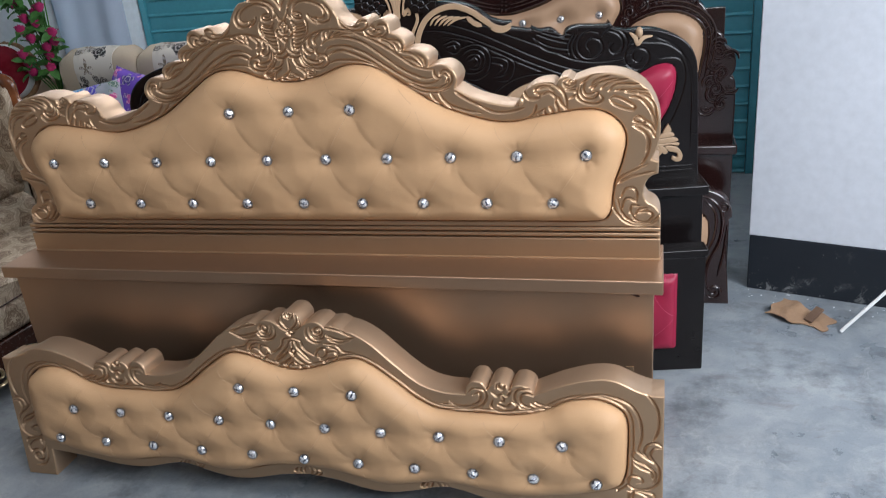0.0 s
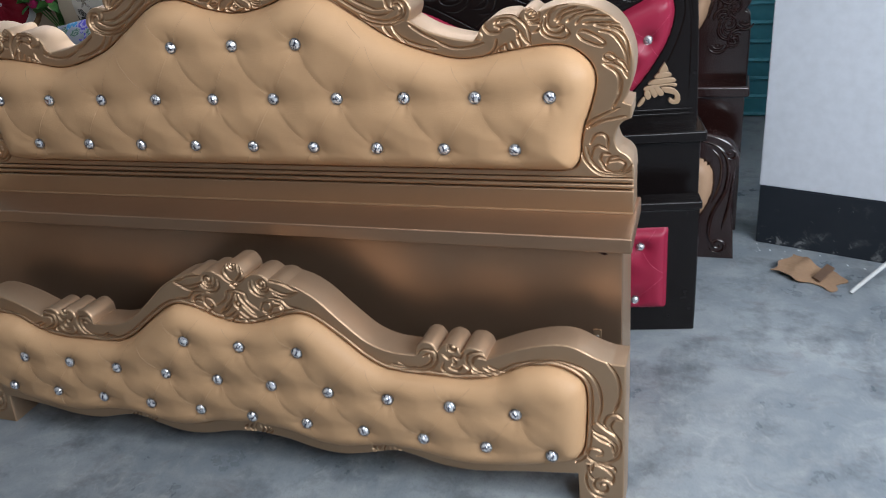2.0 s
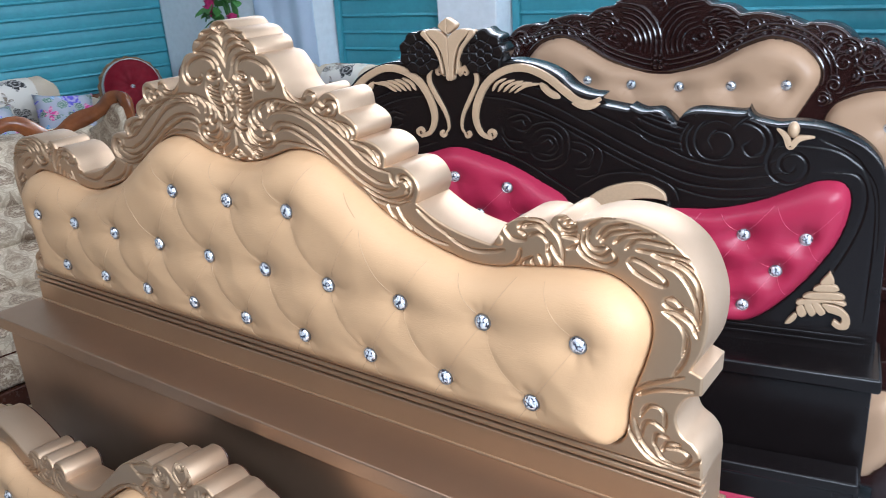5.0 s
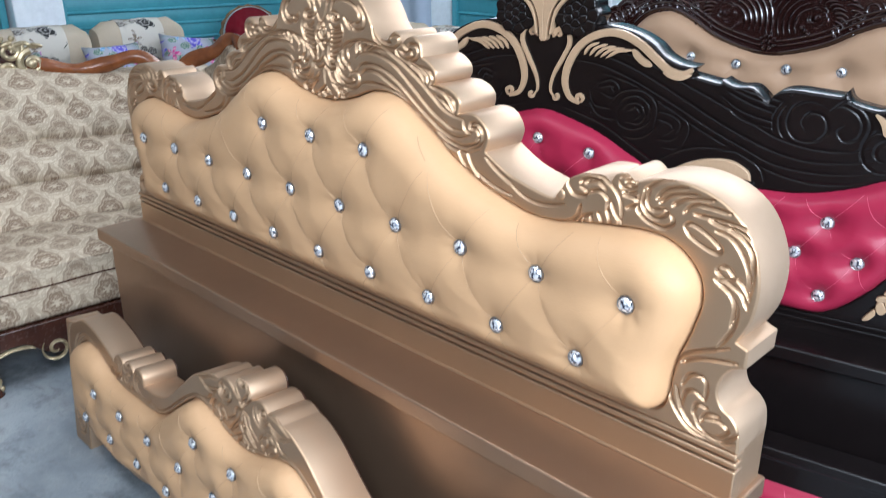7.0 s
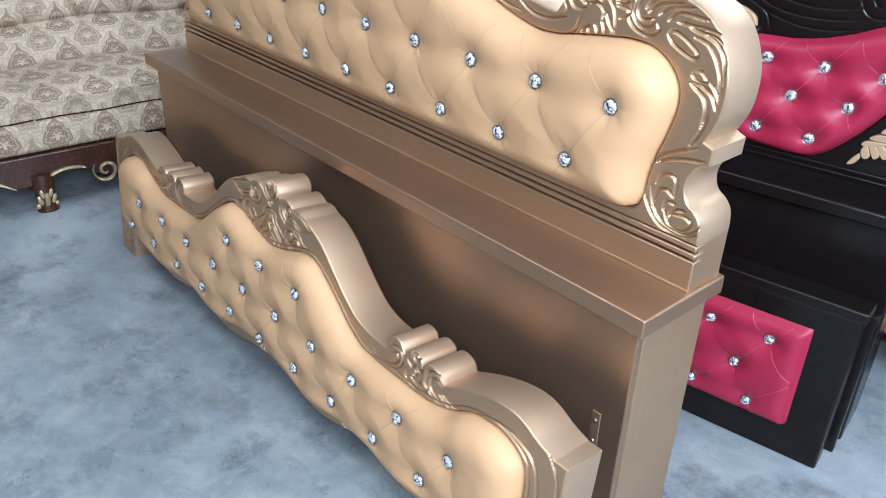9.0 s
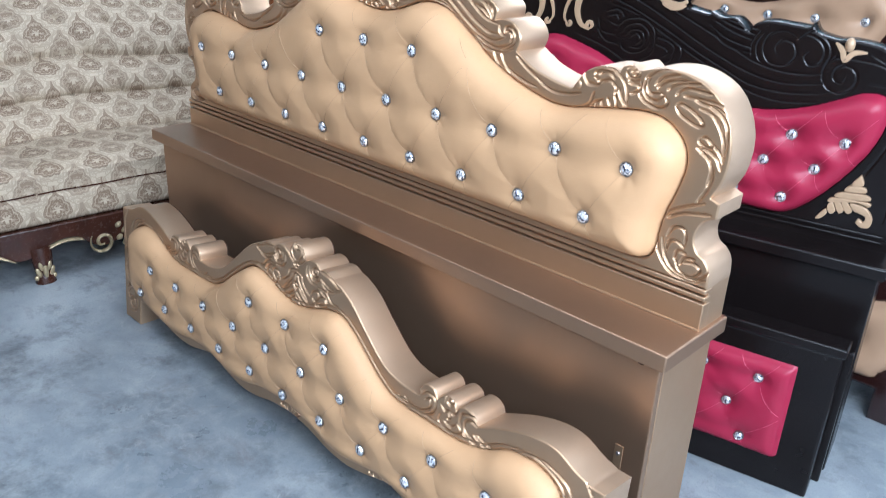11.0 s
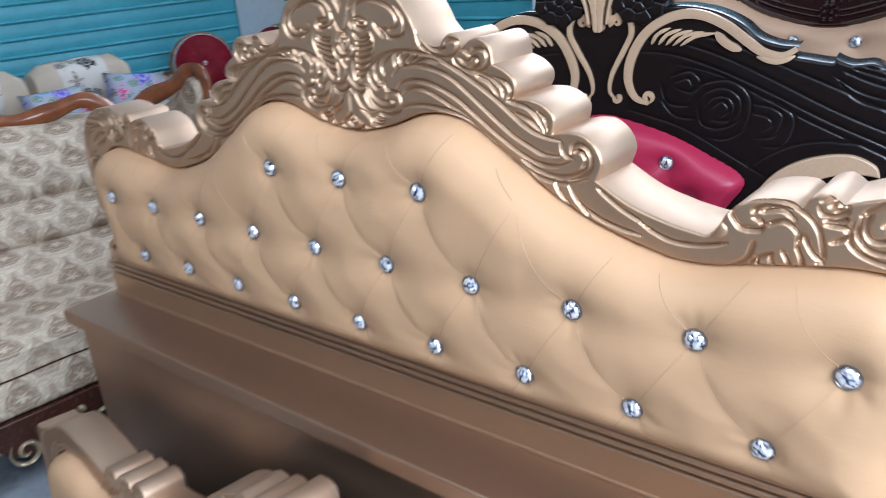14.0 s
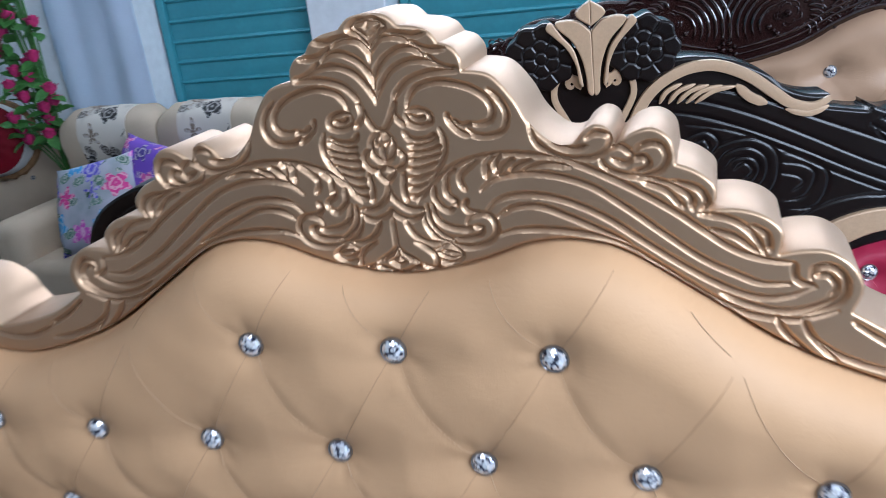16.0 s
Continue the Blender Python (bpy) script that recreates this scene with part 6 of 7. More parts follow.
            c.stroke((u + r * math.cos(a), z + r * math.sin(a)), (u + 1.25 * r * math.cos(a + 0.6), z + 1.25 * r * math.sin(a + 0.6)), (u + 1.2 * r * math.cos(a + 1.2), z + 1.2 * r * math.sin(a + 1.2)), w=0.008, per=4)
    # dense curls over the rest of the crest
    tries = np.array([(rnd.uniform(0.03, 0.89), rnd.uniform(0.72, 1.36)) for i in range(1500)])
    room = np.minimum(outline_distance(tries[:, 0], tries[:, 1], outer), np.minimum(-outline_distance(tries[:, 0], tries[:, 1], mid), -outline_distance(tries[:, 0], tries[:, 1], side)) - 0.042)
    taken = [(0.27, 1.25)]
    for (u, z), free in zip(tries.tolist(), room.tolist()):
        if free < 0.012 or u < 0.225 or min(math.dist((u, z), t) for t in taken) < 0.042:
            continue
        taken.append((u, z))
        r, a, w = min(0.029, free + 0.008), rnd.uniform(0, 6.28), rnd.choice((1, -1))
        for f in (1.2, 0.66, 0.2):
            c.stroke(*[(u + r * f * math.cos(a + w * k * 0.55), z + r * f * math.sin(a + w * k * 0.55)) for k in range(6)], w=0.0125, per=3)
    for u, z, r in ((0.318, 1.262, 0.018), (0.575, 1.207, 0.024), (0.0, 1.33, 0.02)):
        c.rose(u, z, r)
    c.put(DARK, frm)
    c = Carver(0.0, 0.010, 0.012)
    c.smooth, c.ratio = 16, 0.55
    for u, z, r, w in ((0.838, 0.935, 0.035, -1), (0.853, 0.86, 0.032, 1), (0.833, 0.79, 0.03, -1), (0.853, 0.73, 0.025, 1), (0.798, 1.02, 0.03, 1)):
        c.scroll(u, z, r, 1.7, 90, w, 0.010)
        c.scroll(u, z, r * 1.3, 0.6, 200, w, 0.009)
    c.put(DARK, frm)
    return bed


brown_headboard()


def brown_footboard():
    bed = thing("footboard", pose(-0.685, 3.05, 0, -3, 0, 0), "dark brown carved footboard with tan cushions", "footboard")
    half = [(0, 0.58), (0.1, 0.565), (0.25, 0.50), (0.40, 0.42), (0.55, 0.40), (0.70, 0.44), (0.82, 0.475), (0.90, 0.45), (0.937, 0.40), (0.942, 0.36), (0.942, 0.36), (0.930, 0.34), (0.925, 0.2), (0.935, 0.10), (0.942, 0.0), (0.942, 0.0), (0.80, 0.0), (0.80, 0.0), (0.80, 0.10), (0.80, 0.10), (0, 0.10)]
    inner = full([(0, 0.46), (0.12, 0.455), (0.26, 0.40), (0.42, 0.33), (0.58, 0.32), (0.72, 0.36), (0.80, 0.385), (0.845, 0.35), (0.85, 0.26), (0.80, 0.16), (0.70, 0.13), (0, 0.13)])
    frm = part("frame", plate([full(half), inner], 0.0, 0.09, 0.008), DARK, bed)
    spots = [(-0.72 + 0.16 * i, 0.26) for i in range(10)] + [(-0.8 + 0.16 * i, 0.18) for i in range(11) if abs(-0.8 + 0.16 * i) < 0.75]
    me, height = tufted(inner, spots, 0.04, 0.05, 0.012, 0.02, 0.005, 1, 0.012, 0.1)
    cu = part("cushion", me, TAN, bed, "light brown leatherette cushion")
    crystal_buttons(cu, spots, height)
    c = Carver(0.0, 0.014, 0.014)
    c.smooth, c.ratio = 16, 0.55
    c.stroke((0.80, 0.455), (0.87, 0.43), (0.905, 0.37), (0.90, 0.27), (0.86, 0.18), (0.85, 0.10), (0.87, 0.05), w=0.016)
    c.stroke((0.84, 0.43), (0.88, 0.38), (0.88, 0.29), (0.855, 0.22), w=0.012)
    c.scroll(0.885, 0.055, 0.032, 1.5, 200, 1, 0.013)
    c.scroll(0.91, 0.40, 0.022, 1.3, 120, -1, 0.012)
    c.stroke((0.925, 0.33), (0.915, 0.22), (0.895, 0.12), w=0.012)
    c.put(DARK, frm)
    part("backing", boxed((-0.84, 0.03, 0.11), (0.84, 0.08, 0.34), 0.002), DARK, bed)
    return bed


brown_footboard()


# ---------------------------------------------------------------- damask sofa beside the gold bed
def damask_sofa():
    sofa = thing("sofa", pose(-2.36, 1.93, 0, 0, 0, 86), "cream and brown damask sofa with a carved wooden frame", "sofa")
    # local x along the seat, -y to the front, seat front edge at y=0
    L = 0.89
    # seat cushions
    for x0, x1 in ((-L + 0.02, -0.3304), (-0.3296, 0.3296), (0.3304, L - 0.02)):
        bm = bmesh.new()
        n, m = 16, 12
        grid = []
        for i in range(n + 1):
            row = []
            for j in range(m + 1):
                a, b = i / n, j / m
                e = min(a, 1 - a) * (x1 - x0)
                sag = 0.010 * (1 - math.exp(-e / 0.02)) + 0.012 * math.sin(math.pi * a) * math.sin(math.pi * b)
                edge = 0.03 * max(0, 1 - b * (m / 2.0)) ** 2
                row.append(bm.verts.new((x0 + (x1 - x0) * a, -0.012 * math.sin(math.pi * min(1, (1 - b) * 1.0)) + 0.50 * b, 0.425 + sag - edge)))
            grid.append(row)
        for i in range(n):
            for j in range(m):
                bm.faces.new((grid[i][j], grid[i + 1][j], grid[i + 1][j + 1], grid[i][j + 1]))
        ext = bmesh.ops.extrude_face_region(bm, geom=list(bm.faces))
        for v in [g for g in ext["geom"] if isinstance(g, bmesh.types.BMVert)]:
            v.co.z = 0.335
        seat = part("seat_cushion", bm, DAMASK, sofa, "cream and brown damask seat cushion", 50)
        part("piping", tube(bmesh.new(), [(x0 + 0.004 + (x1 - x0 - 0.008) * i / 8, -0.010, 0.341 + 0.002 * math.sin(i * 1.7)) for i in range(9)], 0.003, 6), WOOD_DARK, seat, "thin dark brown piping")
    part("seat_front", boxed((-L, -0.012, 0.215), (L, 0.48, 0.345), 0.03, 5), DAMASK, sofa, "damask covered seat front")
    # buttoned backrest that leans back, with soft horizontal rolls
    bm = bmesh.new()
    n, rows = 150, 64
    bounds = (0.0, 0.29, 0.55, 1.0)
    knots = [(k, -0.945 + 0.21 * (i + o)) for k, o in ((0.29, 0.5), (0.55, 0.0), (0.80, 0.45)) for i in range(10)]
    folds = [(x, k, x - 0.105, up) for (k, x), up in ((kn, 0.55 if kn[0] < 0.3 else 0.80 if kn[0] < 0.6 else 0.97) for kn in knots)]
    grid = []
    for i in range(n + 1):
        x = -L + 2 * L * i / n
        top = 0.925 + 0.05 * math.exp(-(x / 0.22) ** 2) + 0.02 * math.cos(x * 3.2)
        row = []
        for j in range(rows + 1):
            k = j / rows
            z = 0.40 + (top - 0.40) * k
            y = 0.40 + 0.30 * k ** 1.1
            lo = max(q for q in bounds[:-1] if q <= k + 1e-9)
            hi = bounds[bounds.index(lo) + 1]
            rolls = max(0.0, math.sin(math.pi * (k - lo) / (hi - lo))) ** 0.5
            bulge = (0.058 if hi < 1 else 0.064) * rolls
            for x0, k0, x1, k1 in folds:
                if k0 - 0.02 <= k <= k1 + 0.02:
                    d = abs(x - (x0 + (x1 - x0) * (k - k0) / (k1 - k0)))
                    if d < 0.07:
                        bulge -= 0.020 * math.exp(-d / 0.013) * (1.0 - 0.6 * (k - k0) / (k1 - k0))
            for kb, xb in knots:
                if abs(x - xb) < 0.08 and abs(k - kb) < 0.13:
                    bulge -= 0.012 * math.exp(-math.hypot(x - xb, (k - kb) * 0.6) / 0.02)
            row.append(bm.verts.new((x, y - bulge, z)))
        grid.append(row)
    for i in range(n):
        for j in range(rows):
            bm.faces.new((grid[i][j], grid[i + 1][j], grid[i + 1][j + 1], grid[i][j + 1]))
    seats = [[v.co.copy() for v in row] for row in grid]
    ext = bmesh.ops.extrude_face_region(bm, geom=list(bm.faces))
    for v in [g for g in ext["geom"] if isinstance(g, bmesh.types.BMVert)]:
        v.co.y = 0.50 + 0.28 * (v.co.z - 0.4) / 0.55 + 0.04
    part("backrest", bm, DAMASK, sofa, "padded damask backrest in soft rolls", 60)
    for k, x in knots:
        if abs(x) < L - 0.05:
            i, j = round((x + L) / (2 * L) * n), round(k * rows)
            bm = bmesh.new()
            bmesh.ops.create_uvsphere(bm, u_segments=10, v_segments=6, radius=0.011, matrix=Matrix.Translation(seats[i][j]) @ Matrix.Diagonal((1, 0.6, 1, 1)))
            part("button", bm, DAMASK, sofa)
    # crest rail: wavy polished wood that ends in rising scrolls
    def crest(s):
        pts = [(s * 0.14, 0.70, 1.000), (s * 0.22, 0.70, 0.965), (s * 0.33, 0.70, 0.945), (s * 0.45, 0.69, 0.96), (s * 0.57, 0.68, 0.978), (s * 0.68, 0.65, 0.90), (s * 0.77, 0.60, 0.95), (s * 0.84, 0.53, 0.985), (s * 0.875, 0.465, 1.030), (s * 0.895, 0.42, 1.045), (s * 0.90, 0.385, 1.02), (s * 0.90, 0.37, 0.95), (s * 0.90, 0.365, 0.86)]
        line = curve3(pts, 5)
        return tube(bmesh.new(), line, [0.020 + 0.006 * math.sin(i * 0.35) ** 2 for i in range(len(line))], 10, 1.35)
    for s in (1, -1):
        part("crest_rail", crest(s), WOOD, sofa, "polished brown wooden crest rail")
        wing = plate([curve_through([(0.365, 0.60), (0.365, 0.60), (0.372, 0.97), (0.395, 1.012), (0.43, 1.022), (0.47, 1.0), (0.535, 0.955), (0.62, 0.92), (0.68, 0.90), (0.68, 0.90), (0.60, 0.60), (0.60, 0.60)], 4, True)], -0.03, 0.03, 0.02, 4)
        pad = part("wing", wing, DAMASK, sofa, "padded damask wing under the crest rail")
        pad.matrix_local = Matrix.Translation((s * 0.885, 0, 0)) @ Matrix.Rotation(radians(90), 4, "Z")
        # padded arm below the scroll
        part("arm", boxed((s * 0.90 - 0.045, 0.03, 0.30), (s * 0.90 + 0.045, 0.40, 0.66), 0.04, 5), DAMASK, sofa)
        part("arm_rail", tube(bmesh.new(), curve3([(s * 0.90, 0.375, 0.86), (s * 0.90, 0.27, 0.72), (s * 0.90, 0.12, 0.685), (s * 0.90, 0.0, 0.66), (s * 0.90, -0.03, 0.60), (s * 0.90, -0.01, 0.45), (s * 0.90, 0.0, 0.30)], 5), 0.022, 10), WOOD, sofa)
    # gilded openwork crest: a dark board with applied pieces
    arch = full([(0, 1.075), (0.03, 1.07), (0.07, 1.055), (0.12, 1.015), (0.17, 0.975), (0.205, 0.945), (0.205, 0.945), (0.10, 0.915), (0, 0.915)])
    board = part("crest_board", plate([arch], 0.696, 0.716, 0.004), WOOD_DARK, sofa, "dark wooden board behind the gilded crest")

    def scroll3(cx, cz, r, turns, a0, way, rad):
        n = int(18 * turns)
        pts = [(cx + r * (1 - 0.8 * k / n) * math.cos(a0 + way * 2 * math.pi * turns * k / n), 0.69, cz + r * (1 - 0.8 * k / n) * math.sin(a0 + way * 2 * math.pi * turns * k / n)) for k in range(n + 1)]
        part("gilded_scroll", tube(bmesh.new(), pts, [rad * (1.1 - 0.4 * k / n) for k in range(n + 1)], 8), ANTIQUE, board)

    def leaf3(x, z, r, long, tilt, y=0.68):
        bm = bmesh.new()
        bmesh.ops.create_uvsphere(bm, u_segments=10, v_segments=6, radius=1, matrix=Matrix.Translation((x, y, z)) @ Matrix.Rotation(tilt, 4, "Y") @ Matrix.Diagonal((r, 0.010, long, 1)))
        part("gilded_leaf", bm, ANTIQUE, board)

    for s in (1, -1):
        scroll3(s * 0.150, 0.992, 0.050, 1.35, 1.57, s, 0.015)
        leaf3(s * 0.150, 0.992, 0.019, 0.019, 0.0)
        scroll3(s * 0.066, 0.968, 0.040, 1.0, -2.0 if s > 0 else -1.14, -s, 0.012)
        scroll3(s * 0.076, 1.046, 0.036, 1.2, 0.4 if s > 0 else 2.74, -s, 0.011)
        scroll3(s * 0.115, 1.058, 0.020, 1.2, 2.5 if s > 0 else 0.64, s, 0.009)
        part("gilded_scroll", tube(bmesh.new(), curve3([(s * 0.19, 0.69, 0.965), (s * 0.12, 0.69, 0.922), (s * 0.05, 0.69, 0.932), (s * 0.004, 0.69, 0.958)]), 0.012, 8), ANTIQUE, board)
        part("gilded_scroll", tube(bmesh.new(), curve3([(s * 0.10, 0.69, 1.065), (s * 0.135, 0.69, 1.072), (s * 0.165, 0.69, 1.055), (s * 0.195, 0.69, 1.060)]), [0.011 - 0.0003 * i for i in range(19)], 8), ANTIQUE, board)
        leaf3(s * 0.178, 1.062, 0.008, 0.024, s * 1.9)
        for a in range(3):
            leaf3(s * (0.02 + 0.024 * a), 1.098 - 0.012 * a, 0.011, 0.025, s * (0.5 + 0.4 * a))
            leaf3(s * 0.017, 0.992 + 0.024 * a, 0.009, 0.024, s * (1.0 - 0.1 * a), 0.672)
        leaf3(s * 0.022, 0.946, 0.012, 0.026, s * 0.9, 0.672)
        leaf3(s * 0.09, 1.094, 0.012, 0.012, 0.0)
    for r, z in ((0.026, 1.112), (0.017, 1.116)):
        for i in range(5):
            a = 1.256 * i + r * 40
            leaf3(r * 0.8 * math.cos(a), z + r * 0.7 * math.sin(a), 0.012, 0.012, a, 0.675)
    leaf3(0, 1.114, 0.011, 0.011, 0.0, 0.664)
    leaf3(0, 1.03, 0.010, 0.050, 0.0, 0.668)
    leaf3(0, 0.930, 0.012, 0.022, 0.0, 0.672)
    for x in (-0.15, 0.15, -0.03, 0.03):
        g = new("crystal_stud", GEM)
        g.parent = sofa
        g.matrix_local = Matrix.Translation((x, 0.665, 0.915 if abs(x) < 0.1 else 0.928)) @ Matrix.Scale(0.8, 4)
    # apron: wooden rail with gilded scrolls, cabriole legs
    right = [(0.0, 0.215), (0.0, 0.215), (L, 0.215), (L, 0.215), (L, 0.10), (0.87, 0.07), (0.80, 0.09), (0.72, 0.135), (0.58, 0.155), (0.50, 0.14), (0.44, 0.10), (0.38, 0.10), (0.33, 0.13), (0.27, 0.15), (0.21, 0.145), (0.17, 0.11), (0.12, 0.085), (0.05, 0.10), (0.0, 0.085)]
    prof = right + [(-u, z) for u, z in reversed(right) if u > 1e-4]
    apron = part("apron", plate([curve_through(prof, 4, True)], -0.015, 0.02, 0.006), WOOD_DARK, sofa, "shaped dark wooden apron")
    c = Carver(-0.015, 0.012, 0.010)
    c.stroke((0.44, 0.098), (0.50, 0.134), (0.58, 0.150), (0.70, 0.136), (0.79, 0.092), (0.86, 0.072), w=0.016)
    c.stroke((0.37, 0.105), (0.33, 0.124), (0.27, 0.142), (0.21, 0.138), (0.19, 0.128), w=0.014)
    c.scroll(0.122, 0.106, 0.050, 1.5, 40, -1, 0.015)
    for i in range(4):
        c.bud(0.035 + 0.022 * (i % 2), 0.085 + 0.026 * i, 0.015, 0.7, 0.012, 40)
    c.bud(0, 0.120, 0.014, 2.0, 0.014)
    c.scroll(0.845, 0.110, 0.026, 1.3, 200, 1, 0.012)
    c.put(ANTIQUE, apron)
    for x in (-0.85, -0.35, 0.35, 0.85):
        leg = part("leg", tube(bmesh.new(), curve3([(x, 0.0, 0.13), (x, -0.014, 0.085), (x, -0.012, 0.045), (x, -0.018, 0.014), (x, -0.018, 0.0)], 5), [0.036 - 0.0008 * i if i < 12 else 0.0265 + 0.0009 * (i - 12) for i in range(21)], 12, 1.15), WOOD_DARK, sofa)
        for a, z, tall in ((-0.75, 0.045, 0.022), (0.75, 0.045, 0.022), (0.0, 0.052, 0.034), (-0.42, 0.072, 0.020), (0.42, 0.072, 0.020), (-1.1, 0.022, 0.012), (1.1, 0.022, 0.012)):
            bm = bmesh.new()
            bmesh.ops.create_uvsphere(bm, u_segments=8, v_segments=6, radius=1, matrix=Matrix.Translation((x + 0.034 * math.sin(a), -0.014 - 0.026 * math.cos(a), z)) @ Matrix.Rotation(a * 0.5, 4, "Y") @ Matrix.Diagonal((0.010, 0.008, tall, 1)))
            part("gilded_leaf", bm, ANTIQUE, leg)
    for x in (-0.85, 0.85):
        part("leg", boxed((x - 0.025, 0.66, 0.0), (x + 0.025, 0.71, 0.40), 0.008), WOOD, sofa)
    part("seat_frame", boxed((-L + 0.02, 0.03, 0.17), (L - 0.02, 0.66, 0.24), 0.01), WOOD, sofa)
    return sofa


damask_sofa()


# ---------------------------------------------------------------- beige sofas along the back
def beige_sofa(m, width, label):
    sofa = thing("sofa", m, label, "sofa")
    part("seat", boxed((-width / 2, 0, 0.12), (width / 2, 0.75, 0.42), 0.05, 4), LINEN, sofa)
    part("backrest", boxed((-width / 2, 0.52, 0.30), (width / 2, 0.76, 0.80), 0.07, 5), LINEN, sofa)
    for x in (-width / 2 + 0.09, width / 2 - 0.09):
        part("arm", boxed((x - 0.09, 0.0, 0.12), (x + 0.09, 0.74, 0.60), 0.07, 5), LINEN, sofa)
    for x in (-width / 2 + 0.1, width / 2 - 0.1):
        for y in (0.08, 0.66):
            part("leg", boxed((x - 0.025, y - 0.025, 0), (x + 0.025, y + 0.025, 0.12), 0.004), WOOD, sofa)
    return sofa


def back_cushion(m, w, label="beige back cushion with a band of black printed flowers"):
    """A rounded upright cushion with a printed band round its middle."""
    cu = thing("back_cushion", m, label, "cushion", "back cushions of the beige sofas")

    def roll(x0, x1, grow):
        bm = bmesh.new()
        prof = curve_through([(-0.09 - grow, 0.0), (-0.105 - grow, 0.08), (-0.11 - grow, 0.17), (-0.08, 0.24 + grow), (0.0, 0.265 + grow), (0.08, 0.24 + grow), (0.11 + grow, 0.17), (0.10 + grow, 0.05), (0.07, 0.0)], 4)
        xs = [x0 + (x1 - x0) * i / 8 for i in range(9)]
        rows = []
        for x in xs:
            e = min(x + w / 2, w / 2 - x)
            f = 1 - 0.16 * max(0, 1 - e / 0.05) ** 2
            rows.append([bm.verts.new((x, y * f, z * f + 0.002 * math.sin(x * 40))) for y, z in prof])
        for r0, r1 in zip(rows, rows[1:]):
            for j in range(len(prof) - 1):
                bm.faces.new((r0[j], r0[j + 1], r1[j + 1], r1[j]))
        bm.faces.new(rows[0])
        bm.faces.new(list(reversed(rows[-1])))
        return bm
    part("cover", roll(-w / 2, w / 2, 0.0), LINEN, cu)
    part("printed_band", roll(-w * 0.26, w * 0.24, 0.004), PRINT, cu, "white band with black and brown flowers")
    return cu


beige_sofa(pose(-4.02, 2.75, 0, 0, 0, 86), 2.1, "beige fabric sofa against the shutters")
beige_sofa(pose(-2.75, 3.72, 0, 0, 0, 0), 1.75, "beige fabric sofa against the back wall")
for y in (2.10, 2.66, 3.24):
    back_cushion(pose(-4.50, y, 0.72, 6, 0, 86), 0.52)
for x in (-3.21, -2.68, -2.15):
    back_cushion(pose(x, 4.22, 0.72, 6, 0, 0), 0.52)


def corner_seat():
    """Buttoned beige corner seat with a wooden top rail."""
    sofa = thing("corner_seat", pose(-4.12, 4.10, 0, 0, 0, 45), "beige buttoned corner seat with a wooden rail", "sofa")
    part("seat", boxed((-0.40, -0.42, 0.12), (0.40, 0.25, 0.44), 0.05, 4), BROWNSEAT, sofa, "glossy dark brown seat")
    part("backrest", boxed((-0.52, 0.10, 0.40), (0.52, 0.26, 0.80), 0.05, 4), LINEN, sofa)
    part("top_rail", tube(bmesh.new(), curve3([(-0.55, 0.16, 0.78), (-0.3, 0.17, 0.80), (0, 0.18, 0.82), (0.3, 0.17, 0.80), (0.55, 0.16, 0.78)]), 0.022, 10), WOOD, sofa)
    for x in (-0.3, -0.1, 0.1, 0.3):
        g = new("crystal_stud", GEM)
        g.parent = sofa
        g.matrix_local = Matrix.Translation((x, 0.098, 0.62)) @ Matrix.Scale(0.9, 4)
    for x in (-0.33, 0.33):
        part("leg", boxed((x - 0.025, -0.36, 0), (x + 0.025, -0.31, 0.12), 0.004), WOOD, sofa)
        part("leg", boxed((x - 0.025, 0.16, 0), (x + 0.025, 0.21, 0.12), 0.004), WOOD, sofa)
    return sofa


corner_seat()


